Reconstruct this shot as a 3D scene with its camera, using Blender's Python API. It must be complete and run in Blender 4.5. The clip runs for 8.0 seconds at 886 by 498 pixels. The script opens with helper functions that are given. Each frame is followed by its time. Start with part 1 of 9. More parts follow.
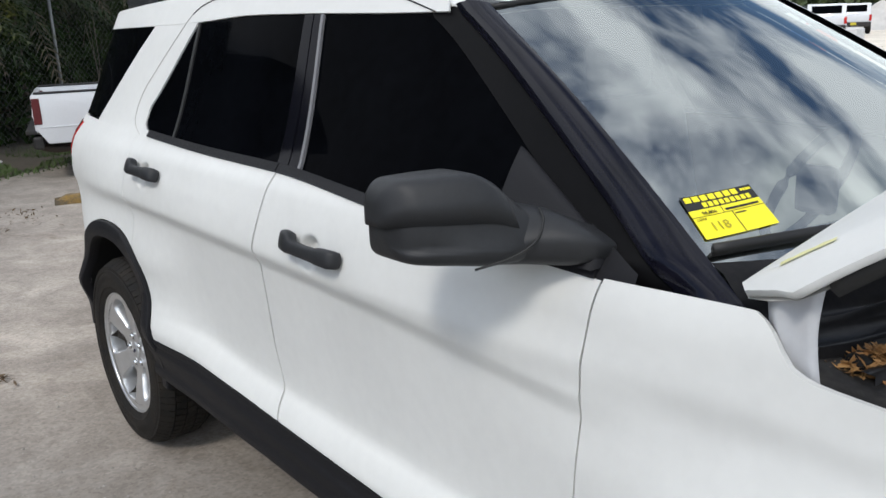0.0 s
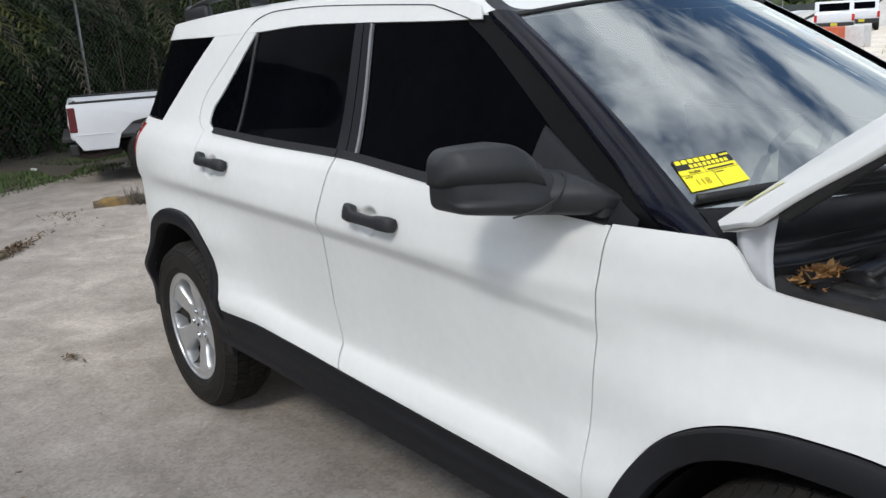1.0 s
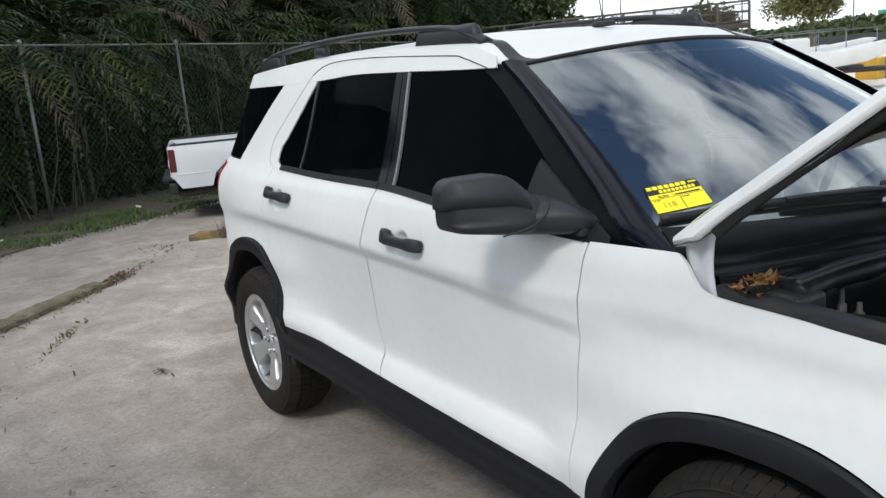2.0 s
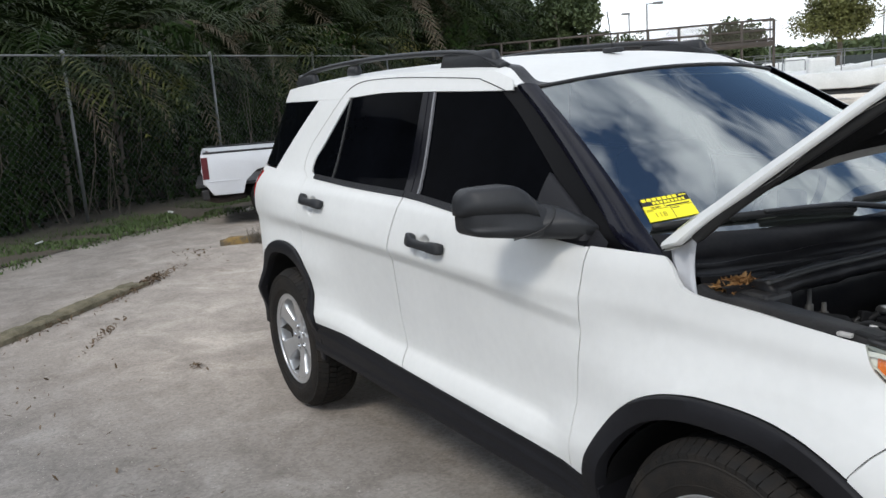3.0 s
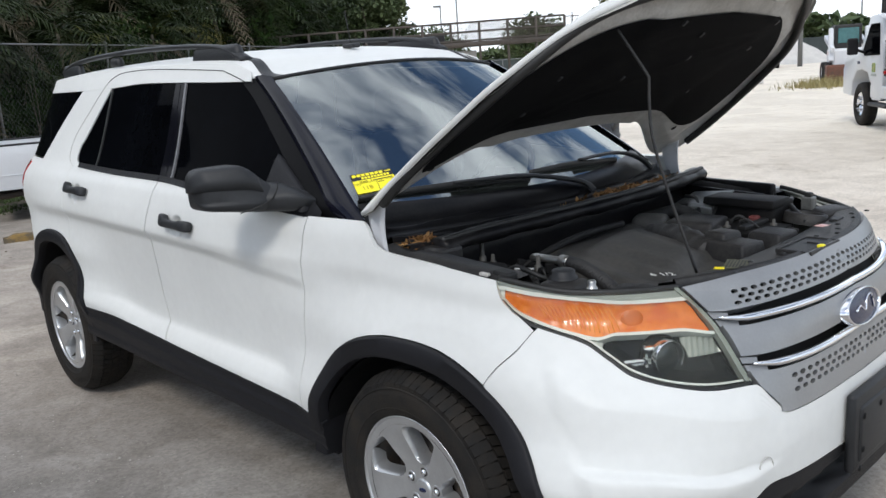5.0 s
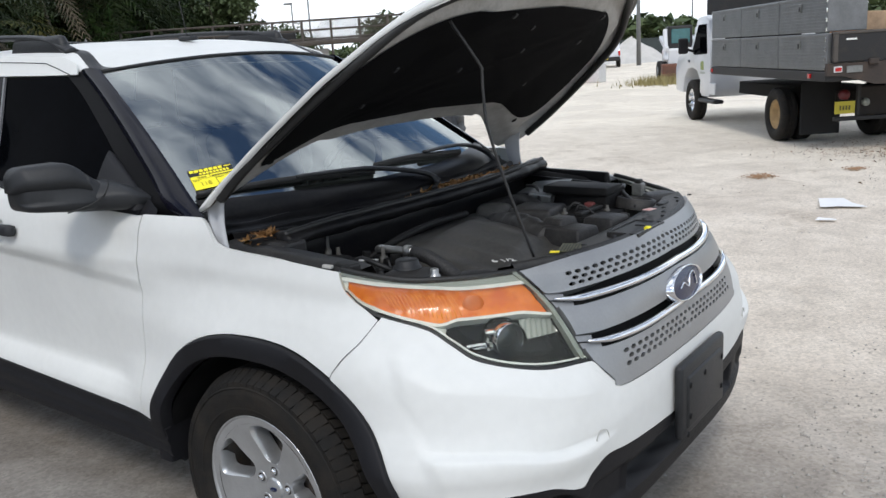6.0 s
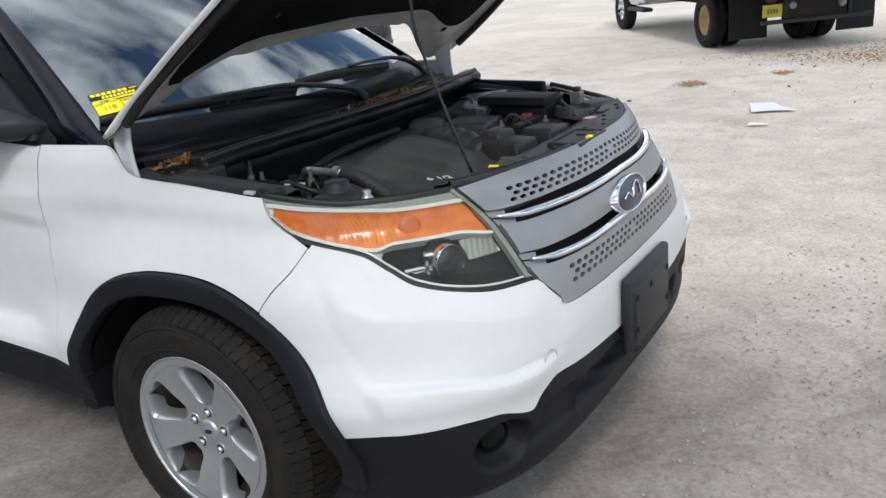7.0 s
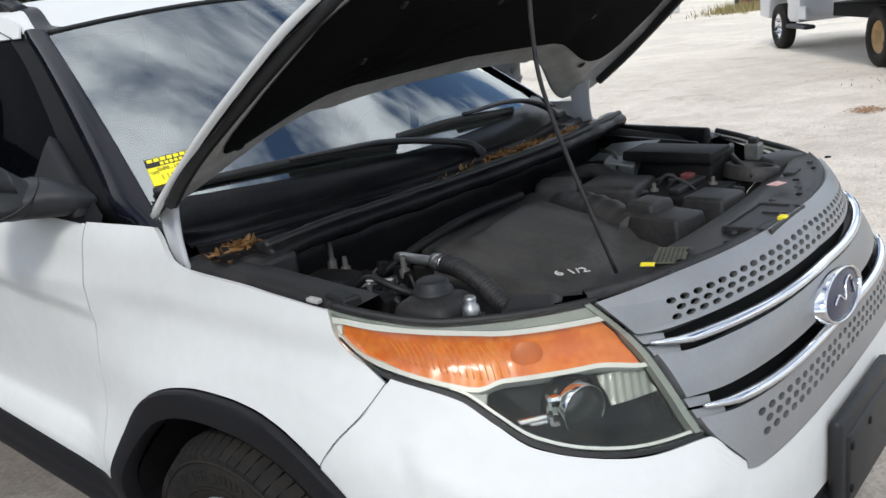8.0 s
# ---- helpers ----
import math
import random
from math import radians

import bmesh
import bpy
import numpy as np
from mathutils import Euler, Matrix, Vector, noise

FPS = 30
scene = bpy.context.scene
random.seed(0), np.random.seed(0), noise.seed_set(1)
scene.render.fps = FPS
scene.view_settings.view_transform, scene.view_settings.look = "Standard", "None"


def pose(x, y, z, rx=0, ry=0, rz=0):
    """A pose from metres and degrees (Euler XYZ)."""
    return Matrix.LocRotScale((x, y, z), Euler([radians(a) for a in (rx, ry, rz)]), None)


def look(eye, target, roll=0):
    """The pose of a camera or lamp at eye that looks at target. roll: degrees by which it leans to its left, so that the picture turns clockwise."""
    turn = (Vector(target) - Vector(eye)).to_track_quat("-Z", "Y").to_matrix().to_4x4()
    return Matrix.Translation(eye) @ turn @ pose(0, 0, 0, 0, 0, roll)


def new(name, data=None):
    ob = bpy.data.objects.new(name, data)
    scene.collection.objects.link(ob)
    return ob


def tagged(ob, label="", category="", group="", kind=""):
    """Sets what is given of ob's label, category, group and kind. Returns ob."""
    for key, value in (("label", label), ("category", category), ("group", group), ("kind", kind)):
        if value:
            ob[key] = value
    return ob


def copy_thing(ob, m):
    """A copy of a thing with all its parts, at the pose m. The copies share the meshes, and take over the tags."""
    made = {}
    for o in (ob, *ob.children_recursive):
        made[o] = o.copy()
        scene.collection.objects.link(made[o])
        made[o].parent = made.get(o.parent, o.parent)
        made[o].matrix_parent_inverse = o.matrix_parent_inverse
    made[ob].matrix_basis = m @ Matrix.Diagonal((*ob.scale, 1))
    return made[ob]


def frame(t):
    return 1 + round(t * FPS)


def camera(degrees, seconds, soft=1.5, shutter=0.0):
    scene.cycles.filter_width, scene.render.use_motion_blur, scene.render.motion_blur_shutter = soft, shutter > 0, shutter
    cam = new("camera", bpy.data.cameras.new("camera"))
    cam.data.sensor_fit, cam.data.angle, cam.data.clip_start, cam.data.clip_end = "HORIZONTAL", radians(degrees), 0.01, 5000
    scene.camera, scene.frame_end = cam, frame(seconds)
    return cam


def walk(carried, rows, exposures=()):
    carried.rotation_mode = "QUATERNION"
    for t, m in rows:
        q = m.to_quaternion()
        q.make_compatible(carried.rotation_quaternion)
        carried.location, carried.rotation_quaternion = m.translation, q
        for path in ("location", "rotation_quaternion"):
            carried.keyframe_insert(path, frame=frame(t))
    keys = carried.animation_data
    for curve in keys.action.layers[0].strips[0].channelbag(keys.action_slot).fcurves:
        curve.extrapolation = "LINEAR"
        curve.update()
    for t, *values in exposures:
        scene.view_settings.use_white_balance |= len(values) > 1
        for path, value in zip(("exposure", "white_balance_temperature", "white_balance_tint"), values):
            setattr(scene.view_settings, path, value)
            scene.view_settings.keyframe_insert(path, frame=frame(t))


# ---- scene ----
cam = camera(56.3, 8.0)
PATH = [
    (0, (0.322, -1.922, 1.59), (-1.175, -0.704, 1.063), -2.2),
    (0.3, (0.393, -2.015, 1.595), (-1.147, -0.846, 1.084), -3.02),
    (0.5, (0.445, -2.096, 1.59), (-1.103, -0.932, 1.09), -3.4),
    (0.7, (0.503, -2.171, 1.594), (-1.037, -1.001, 1.089), -3.54),
    (1, (0.597, -2.244, 1.595), (-0.92, -1.046, 1.081), -3.4),
    (1.2, (0.671, -2.255, 1.599), (-0.882, -1.087, 1.125), -4.7),
    (1.5, (0.807, -2.253, 1.599), (-0.776, -1.126, 1.126), -4.3),
    (1.7, (0.907, -2.249, 1.612), (-0.719, -1.175, 1.16), -5.08),
    (2, (0.997, -2.277, 1.614), (-0.662, -1.239, 1.198), -4.9),
    (2.2, (1.081, -2.316, 1.614), (-0.607, -1.317, 1.227), -4.6),
    (3.3, (1.331, -2.454, 1.65), (-0.357, -1.449, 1.272), -3.7),
    (3.5, (1.413, -2.467, 1.636), (-0.267, -1.443, 1.277), -3.3),
    (3.8, (1.548, -2.447, 1.623), (-0.128, -1.412, 1.28), -3.32),
    (4, (1.621, -2.438, 1.619), (-0.025, -1.363, 1.247), -2.7),
    (4.2, (1.67, -2.416, 1.621), (0.06, -1.294, 1.234), -2.45),
    (4.5, (1.706, -2.406, 1.622), (0.165, -1.199, 1.213), -2.7),
    (4.7, (1.738, -2.41, 1.631), (0.24, -1.154, 1.206), -3.2),
    (5.8, (1.785, -2.362, 1.607), (0.54, -0.861, 1.165), -4.0),
    (6, (1.803, -2.371, 1.603), (0.617, -0.828, 1.146), -3.7),
    (6.2, (1.817, -2.37, 1.598), (0.686, -0.788, 1.132), -3.84),
    (6.5, (1.807, -2.346, 1.593), (0.748, -0.73, 1.075), -3.8),
    (6.8, (1.781, -2.321, 1.58), (0.716, -0.728, 1.005), -4.91),
    (7, (1.723, -2.256, 1.56), (0.681, -0.678, 0.91), -5.3),
    (7.2, (1.63, -2.172, 1.565), (0.532, -0.619, 0.946), -6.16),
    (7.4, (1.557, -2.084, 1.572), (0.394, -0.551, 1.027), -6.44),
    (7.5, (1.536, -2.042, 1.571), (0.363, -0.518, 1.021), -6.8),
    (7.8, (1.462, -1.862, 1.566), (0.209, -0.428, 0.954), -7.5),
    (8, (1.409, -1.734, 1.563), (0.1, -0.333, 0.997), -7.3),
]
walk(cam, [(t, look(eye, target, roll)) for t, eye, target, roll in PATH], [(0, -0.03, 6480, 10), (2.2, -0.03, 6480, 10), (4.5, -0.08, 6400, 10), (6, -0.14, 6380, 10), (7.2, -0.14, 6380, 10), (8, -0.05, 6420, 10)])

# ---- world and sun ----
SUN_TO = Vector((0.30, -0.62, 0.73)).normalized()
world = bpy.data.worlds.new("world")
scene.world = world
world.use_nodes = True
wt = world.node_tree
wt.nodes.clear()
w_out = wt.nodes.new("ShaderNodeOutputWorld")
w_bg = wt.nodes.new("ShaderNodeBackground")
w_sky = wt.nodes.new("ShaderNodeTexSky")
w_sky.sky_type = "NISHITA"
w_sky.sun_disc = False
w_sky.sun_elevation = math.asin(SUN_TO.z)
w_sky.sun_rotation = math.atan2(SUN_TO.x, SUN_TO.y)
w_sky.air_density, w_sky.dust_density, w_sky.ozone_density = 1.0, 0.5, 3.4
w_tc = wt.nodes.new("ShaderNodeTexCoord")
w_map = wt.nodes.new("ShaderNodeMapping")
w_map.inputs["Scale"].default_value = (1.0, 1.0, 2.2)
w_map.inputs["Location"].default_value = (3.1, 0.7, 1.9)
w_map.inputs["Rotation"].default_value = (0.2, 0.1, 0.9)
w_noise = wt.nodes.new("ShaderNodeTexNoise")
w_noise.inputs["Scale"].default_value = 1.7
w_noise.inputs["Detail"].default_value = 7.0
w_noise.inputs["Roughness"].default_value = 0.56
w_noise.inputs["Distortion"].default_value = 0.35
w_ramp = wt.nodes.new("ShaderNodeValToRGB")
w_ramp.color_ramp.elements[0].position = 0.425
w_ramp.color_ramp.elements[1].position = 0.565
w_mix = wt.nodes.new("ShaderNodeMix")
w_mix.data_type = "RGBA"
w_mix.inputs["B"].default_value = (8.5, 8.9, 9.4, 1)
wt.links.new(w_tc.outputs["Generated"], w_map.inputs["Vector"])
wt.links.new(w_map.outputs["Vector"], w_noise.inputs["Vector"])
wt.links.new(w_noise.outputs["Fac"], w_ramp.inputs["Fac"])
wt.links.new(w_ramp.outputs["Color"], w_mix.inputs["Factor"])
w_dim = wt.nodes.new("ShaderNodeVectorMath")
w_dim.operation = "SCALE"
w_dim.inputs["Scale"].default_value = 0.74
wt.links.new(w_sky.outputs["Color"], w_dim.inputs[0])
wt.links.new(w_dim.outputs["Vector"], w_mix.inputs["A"])
wt.links.new(w_mix.outputs["Result"], w_bg.inputs["Color"])
w_bg.inputs["Strength"].default_value = 0.175
wt.links.new(w_bg.outputs["Background"], w_out.inputs["Surface"])

sun = new("sun", bpy.data.lights.new("sun", "SUN"))
sun.data.energy = 1.6
sun.data.angle = radians(11)
sun.data.color = (1.0, 0.955, 0.88)
sun.matrix_world = look((0, 0, 30), Vector((0, 0, 30)) - SUN_TO)

# ---- materials ----
def mat(name, color, rough=0.5, metal=0.0, coat=0.0, var=0.12, scale=6.0, bump=0.0, bump_scale=120.0, second=None, spread=(0.35, 0.7), ior=1.5, coord="Object", rvar=0.08, lo=None):
    m = bpy.data.materials.new(name)
    m.use_nodes = True
    t = m.node_tree
    b = t.nodes["Principled BSDF"]
    b.inputs["Metallic"].default_value = metal
    b.inputs["IOR"].default_value = ior
    b.inputs["Coat Weight"].default_value = coat
    b.inputs["Coat Roughness"].default_value = 0.04
    tc = t.nodes.new("ShaderNodeTexCoord")
    n1 = t.nodes.new("ShaderNodeTexNoise")
    n1.inputs["Scale"].default_value = scale
    n1.inputs["Detail"].default_value = 6
    n1.inputs["Roughness"].default_value = 0.65
    n2 = t.nodes.new("ShaderNodeTexNoise")
    n2.inputs["Scale"].default_value = scale * 14
    n2.inputs["Detail"].default_value = 3
    add = t.nodes.new("ShaderNodeMath")
    add.operation = "MULTIPLY_ADD"
    add.inputs[1].default_value = 0.3
    half = t.nodes.new("ShaderNodeMath")
    half.operation = "MULTIPLY"
    half.inputs[1].default_value = 0.7
    ramp = t.nodes.new("ShaderNodeValToRGB")
    e = ramp.color_ramp.elements
    e[0].position, e[1].position = spread
    c = Vector(color)
    c2 = Vector(second) if second else c * (1 + var)
    c1 = c if second else c * (1 - var)
    e[0].color = (*c1, 1)
    e[1].color = (*[min(1, v) for v in c2], 1)
    for n in (n1, n2):
        t.links.new(tc.outputs[coord], n.inputs["Vector"])
    t.links.new(n1.outputs["Fac"], half.inputs[0])
    t.links.new(n2.outputs["Fac"], add.inputs[0])
    t.links.new(half.outputs[0], add.inputs[2])
    t.links.new(add.outputs[0], ramp.inputs["Fac"])
    t.links.new(ramp.outputs["Color"], b.inputs["Base Color"])
    mr = t.nodes.new("ShaderNodeMapRange")
    mr.inputs["To Min"].default_value = max(0, rough - rvar)
    mr.inputs["To Max"].default_value = min(1, rough + rvar)
    t.links.new(n1.outputs["Fac"], mr.inputs["Value"])
    t.links.new(mr.outputs["Result"], b.inputs["Roughness"])
    if bump:
        n3 = t.nodes.new("ShaderNodeTexNoise")
        n3.inputs["Scale"].default_value = bump_scale
        n3.inputs["Detail"].default_value = 4
        t.links.new(tc.outputs[coord], n3.inputs["Vector"])
        bp = t.nodes.new("ShaderNodeBump")
        bp.inputs["Strength"].default_value = bump
        bp.inputs["Distance"].default_value = 0.01
        t.links.new(n3.outputs["Fac"], bp.inputs["Height"])
        t.links.new(bp.outputs["Normal"], b.inputs["Normal"])
    return m


def glass_mat(name, tint, rough=0.0, ior=1.55, haze=0.0):
    """Thin pane: clear tinted see-through with a glossy reflection by Fresnel."""
    m = bpy.data.materials.new(name)
    m.use_nodes = True
    t = m.node_tree
    t.nodes.clear()
    out = t.nodes.new("ShaderNodeOutputMaterial")
    tr = t.nodes.new("ShaderNodeBsdfTransparent")
    tr.inputs["Color"].default_value = (*tint, 1)
    gl = t.nodes.new("ShaderNodeBsdfGlossy")
    gl.inputs["Roughness"].default_value = rough
    gl.inputs["Color"].default_value = (0.95, 1.0, 0.99, 1)
    fr = t.nodes.new("ShaderNodeFresnel")
    fr.inputs["IOR"].default_value = ior
    mx = t.nodes.new("ShaderNodeMixShader")
    t.links.new(fr.outputs["Fac"], mx.inputs["Fac"])
    t.links.new(tr.outputs["BSDF"], mx.inputs[1])
    t.links.new(gl.outputs["BSDF"], mx.inputs[2])
    if haze:
        df = t.nodes.new("ShaderNodeBsdfDiffuse")
        df.inputs["Color"].default_value = (0.75, 0.77, 0.70, 1)
        hz = t.nodes.new("ShaderNodeMixShader")
        hz.inputs["Fac"].default_value = haze
        t.links.new(mx.outputs["Shader"], hz.inputs[1])
        t.links.new(df.outputs["BSDF"], hz.inputs[2])
        mx = hz
    t.links.new(mx.outputs["Shader"], out.inputs["Surface"])
    return m


WHITE = mat("white_paint", (0.695, 0.70, 0.68), 0.50, coat=0.05, var=0.045, scale=2.2, rvar=0.05, ior=1.25)
WHITE.node_tree.nodes["Principled BSDF"].inputs["Coat Roughness"].default_value = 0.22
# white paint with underside shade put into its grey, plus scuff mottling
WHITE_IN = mat("shade_greyed_white_paint", (0.50, 0.49, 0.465), 0.55, var=0.12, scale=9, second=(0.27, 0.255, 0.235), spread=(0.42, 0.75))
BLACK_PLASTIC = mat("black_textured_plastic", (0.011, 0.011, 0.013), 0.55, ior=1.3, var=0.2, scale=9, bump=0.12, bump_scale=900)
GREY_PLASTIC = mat("faded_grey_black_plastic", (0.020, 0.021, 0.023), 0.48, ior=1.4, var=0.25, scale=5, bump=0.1, bump_scale=700)
GLOSS_BLACK = mat("gloss_black_trim", (0.006, 0.006, 0.011), 0.12, coat=0.04, var=0.3, scale=14, rvar=0.05, ior=1.30)
MATT_TRIM = mat("matt_black_trim", (0.004, 0.004, 0.0045), 0.45, var=0.3, scale=9, ior=1.15)
PILLAR_COVER = mat("gloss_black_pillar_cover", (0.004, 0.004, 0.007), 0.10, var=0.2, scale=10, rvar=0.03, ior=1.14)
TINTED = mat("dark_tinted_glass", (0.0020, 0.0023, 0.0032), 0.03, var=0.5, scale=2.2, rvar=0.02, ior=1.035)
RUBBER = mat("tyre_rubber", (0.013, 0.0125, 0.012), 0.75, ior=1.3, var=0.35, scale=16, bump=0.25, bump_scale=260, second=(0.042, 0.034, 0.026), spread=(0.42, 0.85))
RIM = mat("silver_painted_alloy", (0.55, 0.56, 0.57), 0.33, metal=0.75, var=0.10, scale=14, coat=0.3)
# brake metal; also the shade painted on the wheel's inner surfaces
DARK_METAL = mat("dark_brake_and_shade_metal", (0.06, 0.055, 0.05), 0.6, metal=0.6, var=0.4, scale=20, second=(0.16, 0.09, 0.05), spread=(0.5, 0.8))
CHROME = mat("chrome", (0.80, 0.81, 0.83), 0.07, metal=1.0, var=0.05, scale=10, rvar=0.04)
SILVER = mat("silver_grille_paint", (0.295, 0.30, 0.305), 0.42, metal=0.5, coat=0.1, var=0.08, scale=9)
AMBER = mat("amber_reflector", (0.66, 0.135, 0.007), 0.28, coat=0.3, var=0.15, scale=7, second=(0.95, 0.33, 0.025), spread=(0.40, 0.68))
LAMP_BALL = mat("grey_projector_ball", (0.02, 0.024, 0.024), 0.05, coat=0.9, var=0.2, scale=20)
AMBER_LIGHT = mat("amber_bright_rib", (0.95, 0.42, 0.05), 0.35, var=0.15, scale=30)
LAMP_WHITE = mat("clear_white_lamp_rim", (0.72, 0.74, 0.70), 0.3, coat=0.3, var=0.08, scale=14)
AMBER_DARK = mat("amber_inner_ridge", (0.60, 0.145, 0.009), 0.4, var=0.2, scale=20)
RED = mat("red_lamp_lens", (0.45, 0.012, 0.012), 0.12, coat=0.8, var=0.2, scale=10)
LAMP_DARK = mat("lamp_black_bezel", (0.005, 0.006, 0.006), 0.18, coat=0.05, ior=1.25, var=0.2, scale=12)
LAMP_HAZE = mat("hazed_lamp_skirt", (0.26, 0.28, 0.25), 0.3, coat=0.4, var=0.15, scale=14)
LAMP_CREAM = mat("hazed_lamp_edge", (0.58, 0.60, 0.55), 0.35, coat=0.4, var=0.15, scale=14)
LENS = glass_mat("clear_lamp_lens", (0.93, 0.94, 0.90), 0.0, 1.28, haze=0.02)
WINDSCREEN = glass_mat("windscreen_glass", (0.60, 0.70, 0.66), 0.0, 3.75)
CHANNEL = mat("grey_glass_channel", (0.16, 0.16, 0.17), 0.35, var=0.2, scale=20)
SEAL = mat("black_rubber_seal", (0.012, 0.012, 0.012), 0.55, var=0.3, scale=20)
ENGINE = mat("dusty_engine_plastic", (0.014, 0.014, 0.015), 0.52, ior=1.42, var=0.3, scale=7, second=(0.060, 0.056, 0.051), spread=(0.42, 0.85), bump=0.15, bump_scale=260)
ENGINE_DARK = mat("engine_bay_black", (0.006, 0.006, 0.0065), 0.62, ior=1.28, var=0.4, scale=9, second=(0.022, 0.021, 0.019), spread=(0.45, 0.9))
SCUTTLE = mat("dusty_scuttle_plastic", (0.006, 0.006, 0.0075), 0.32, ior=1.22, var=0.3, scale=6, second=(0.020, 0.019, 0.018), spread=(0.40, 0.78), bump=0.05, bump_scale=420)
LINER = mat("hood_liner_felt", (0.0045, 0.0045, 0.005), 0.95, var=0.3, scale=12, bump=0.4, bump_scale=350, ior=1.2)
ALU = mat("aluminium_pipe", (0.42, 0.42, 0.41), 0.35, metal=0.9, var=0.15, scale=25)
TANK = mat("greyed_tank_plastic", (0.075, 0.072, 0.066), 0.55, var=0.3, scale=9)
DULL_METAL = mat("dull_bare_metal", (0.22, 0.225, 0.22), 0.42, metal=0.6, var=0.3, scale=16)
HINGE = mat("grey_white_hinge_paint", (0.52, 0.53, 0.55), 0.45, var=0.06, scale=6)
INTERIOR = mat("interior_dark_vinyl", (0.030, 0.031, 0.035), 0.7, var=0.2, scale=14, bump=0.15, bump_scale=400)
SEAT = mat("seat_cloth", (0.055, 0.056, 0.062), 0.9, var=0.2, scale=25, bump=0.3, bump_scale=500)
YELLOW = mat("yellow_sticker", (0.92, 0.80, 0.02), 0.55, var=0.04, scale=12)
INK = mat("black_ink", (0.012, 0.012, 0.012), 0.6, var=0.1)
PENCIL = mat("grey_pencil", (0.42, 0.36, 0.02), 0.7, var=0.1)
BLUE_BADGE = mat("badge_blue", (0.005, 0.013, 0.055), 0.25, coat=0.15, var=0.1)
WRITE_WHITE = mat("white_marker", (0.75, 0.75, 0.72), 0.6, var=0.1)
ENGINE_COVER = mat("dusty_cover_plastic", (0.028, 0.028, 0.028), 0.6, var=0.3, scale=5, second=(0.085, 0.080, 0.072), spread=(0.36, 0.75), bump=0.1, bump_scale=200)
LEAF_YARD = mat("weathered_leaf", (0.085, 0.055, 0.032), 0.85, var=0.4, scale=30, second=(0.20, 0.135, 0.075), spread=(0.4, 0.75))
LEAF_DRY = mat("dry_leaf", (0.24, 0.11, 0.035), 0.75, var=0.4, scale=30, second=(0.42, 0.26, 0.10), spread=(0.4, 0.75))


# ---- mesh helpers ----
def link(name, verts, faces, material, parent=None, label="", smooth=True):
    me = bpy.data.meshes.new(name)
    me.from_pydata([tuple(v) for v in verts], [], faces)
    me.polygons.foreach_set("use_smooth", [smooth] * len(faces))
    me.materials.append(material)
    me.update()
    ob = new(name, me)
    if parent:
        ob.parent = parent
    if label:
        ob["label"] = label
    return ob


def part(name, bm, material, parent=None, label="", smooth=False):
    me = bpy.data.meshes.new(name)
    for f in bm.faces:
        f.smooth = smooth
    bm.normal_update()
    bm.to_mesh(me)
    bm.free()
    me.materials.append(material)
    ob = new(name, me)
    if parent:
        ob.parent = parent
    if label:
        ob["label"] = label
    return ob


def thing(name, label, category, at=(0, 0, 0), rz=0.0, group="", kind=""):
    e = new(name)
    e.empty_display_size = 0.1
    e.matrix_world = pose(*at, 0, 0, rz)
    return tagged(e, label, category, group, kind)


def box_bm(size, at=(0, 0, 0), bevel=0.0, rot=None, bm=None, segments=2, taper=None):
    """A bevelled block centred on at; taper scales its top in x and y."""
    out = bm or bmesh.new()
    tmp = bmesh.new()
    bmesh.ops.create_cube(tmp, size=1)
    for v in tmp.verts:
        v.co = Vector((v.co.x * size[0], v.co.y * size[1], v.co.z * size[2]))
        if taper and v.co.z > 0:
            v.co.x *= taper[0]
            v.co.y *= taper[1]
    if bevel:
        bmesh.ops.bevel(tmp, geom=tmp.edges[:], offset=bevel, segments=segments, affect="EDGES", profile=0.5)
    m = Matrix.Translation(at) @ (rot.to_4x4() if rot else Matrix())
    bmesh.ops.transform(tmp, matrix=m, verts=tmp.verts)
    me = bpy.data.meshes.new("tmp")
    tmp.to_mesh(me)
    tmp.free()
    out.from_mesh(me)
    bpy.data.meshes.remove(me)
    return out


def spline(pts, per=6):
    """Catmull-Rom through the points."""
    p = [Vector(q) for q in pts]
    out = []
    for i in range(len(p) - 1):
        a, b, c, d = p[max(0, i - 1)], p[i], p[i + 1], p[min(len(p) - 1, i + 2)]
        for k in range(per):
            t = k / per
            out.append(0.5 * ((2 * b) + (c - a) * t + (2 * a - 5 * b + 4 * c - d) * t * t + (3 * b - a - 3 * c + d) * t ** 3))
    out.append(p[-1])
    return out


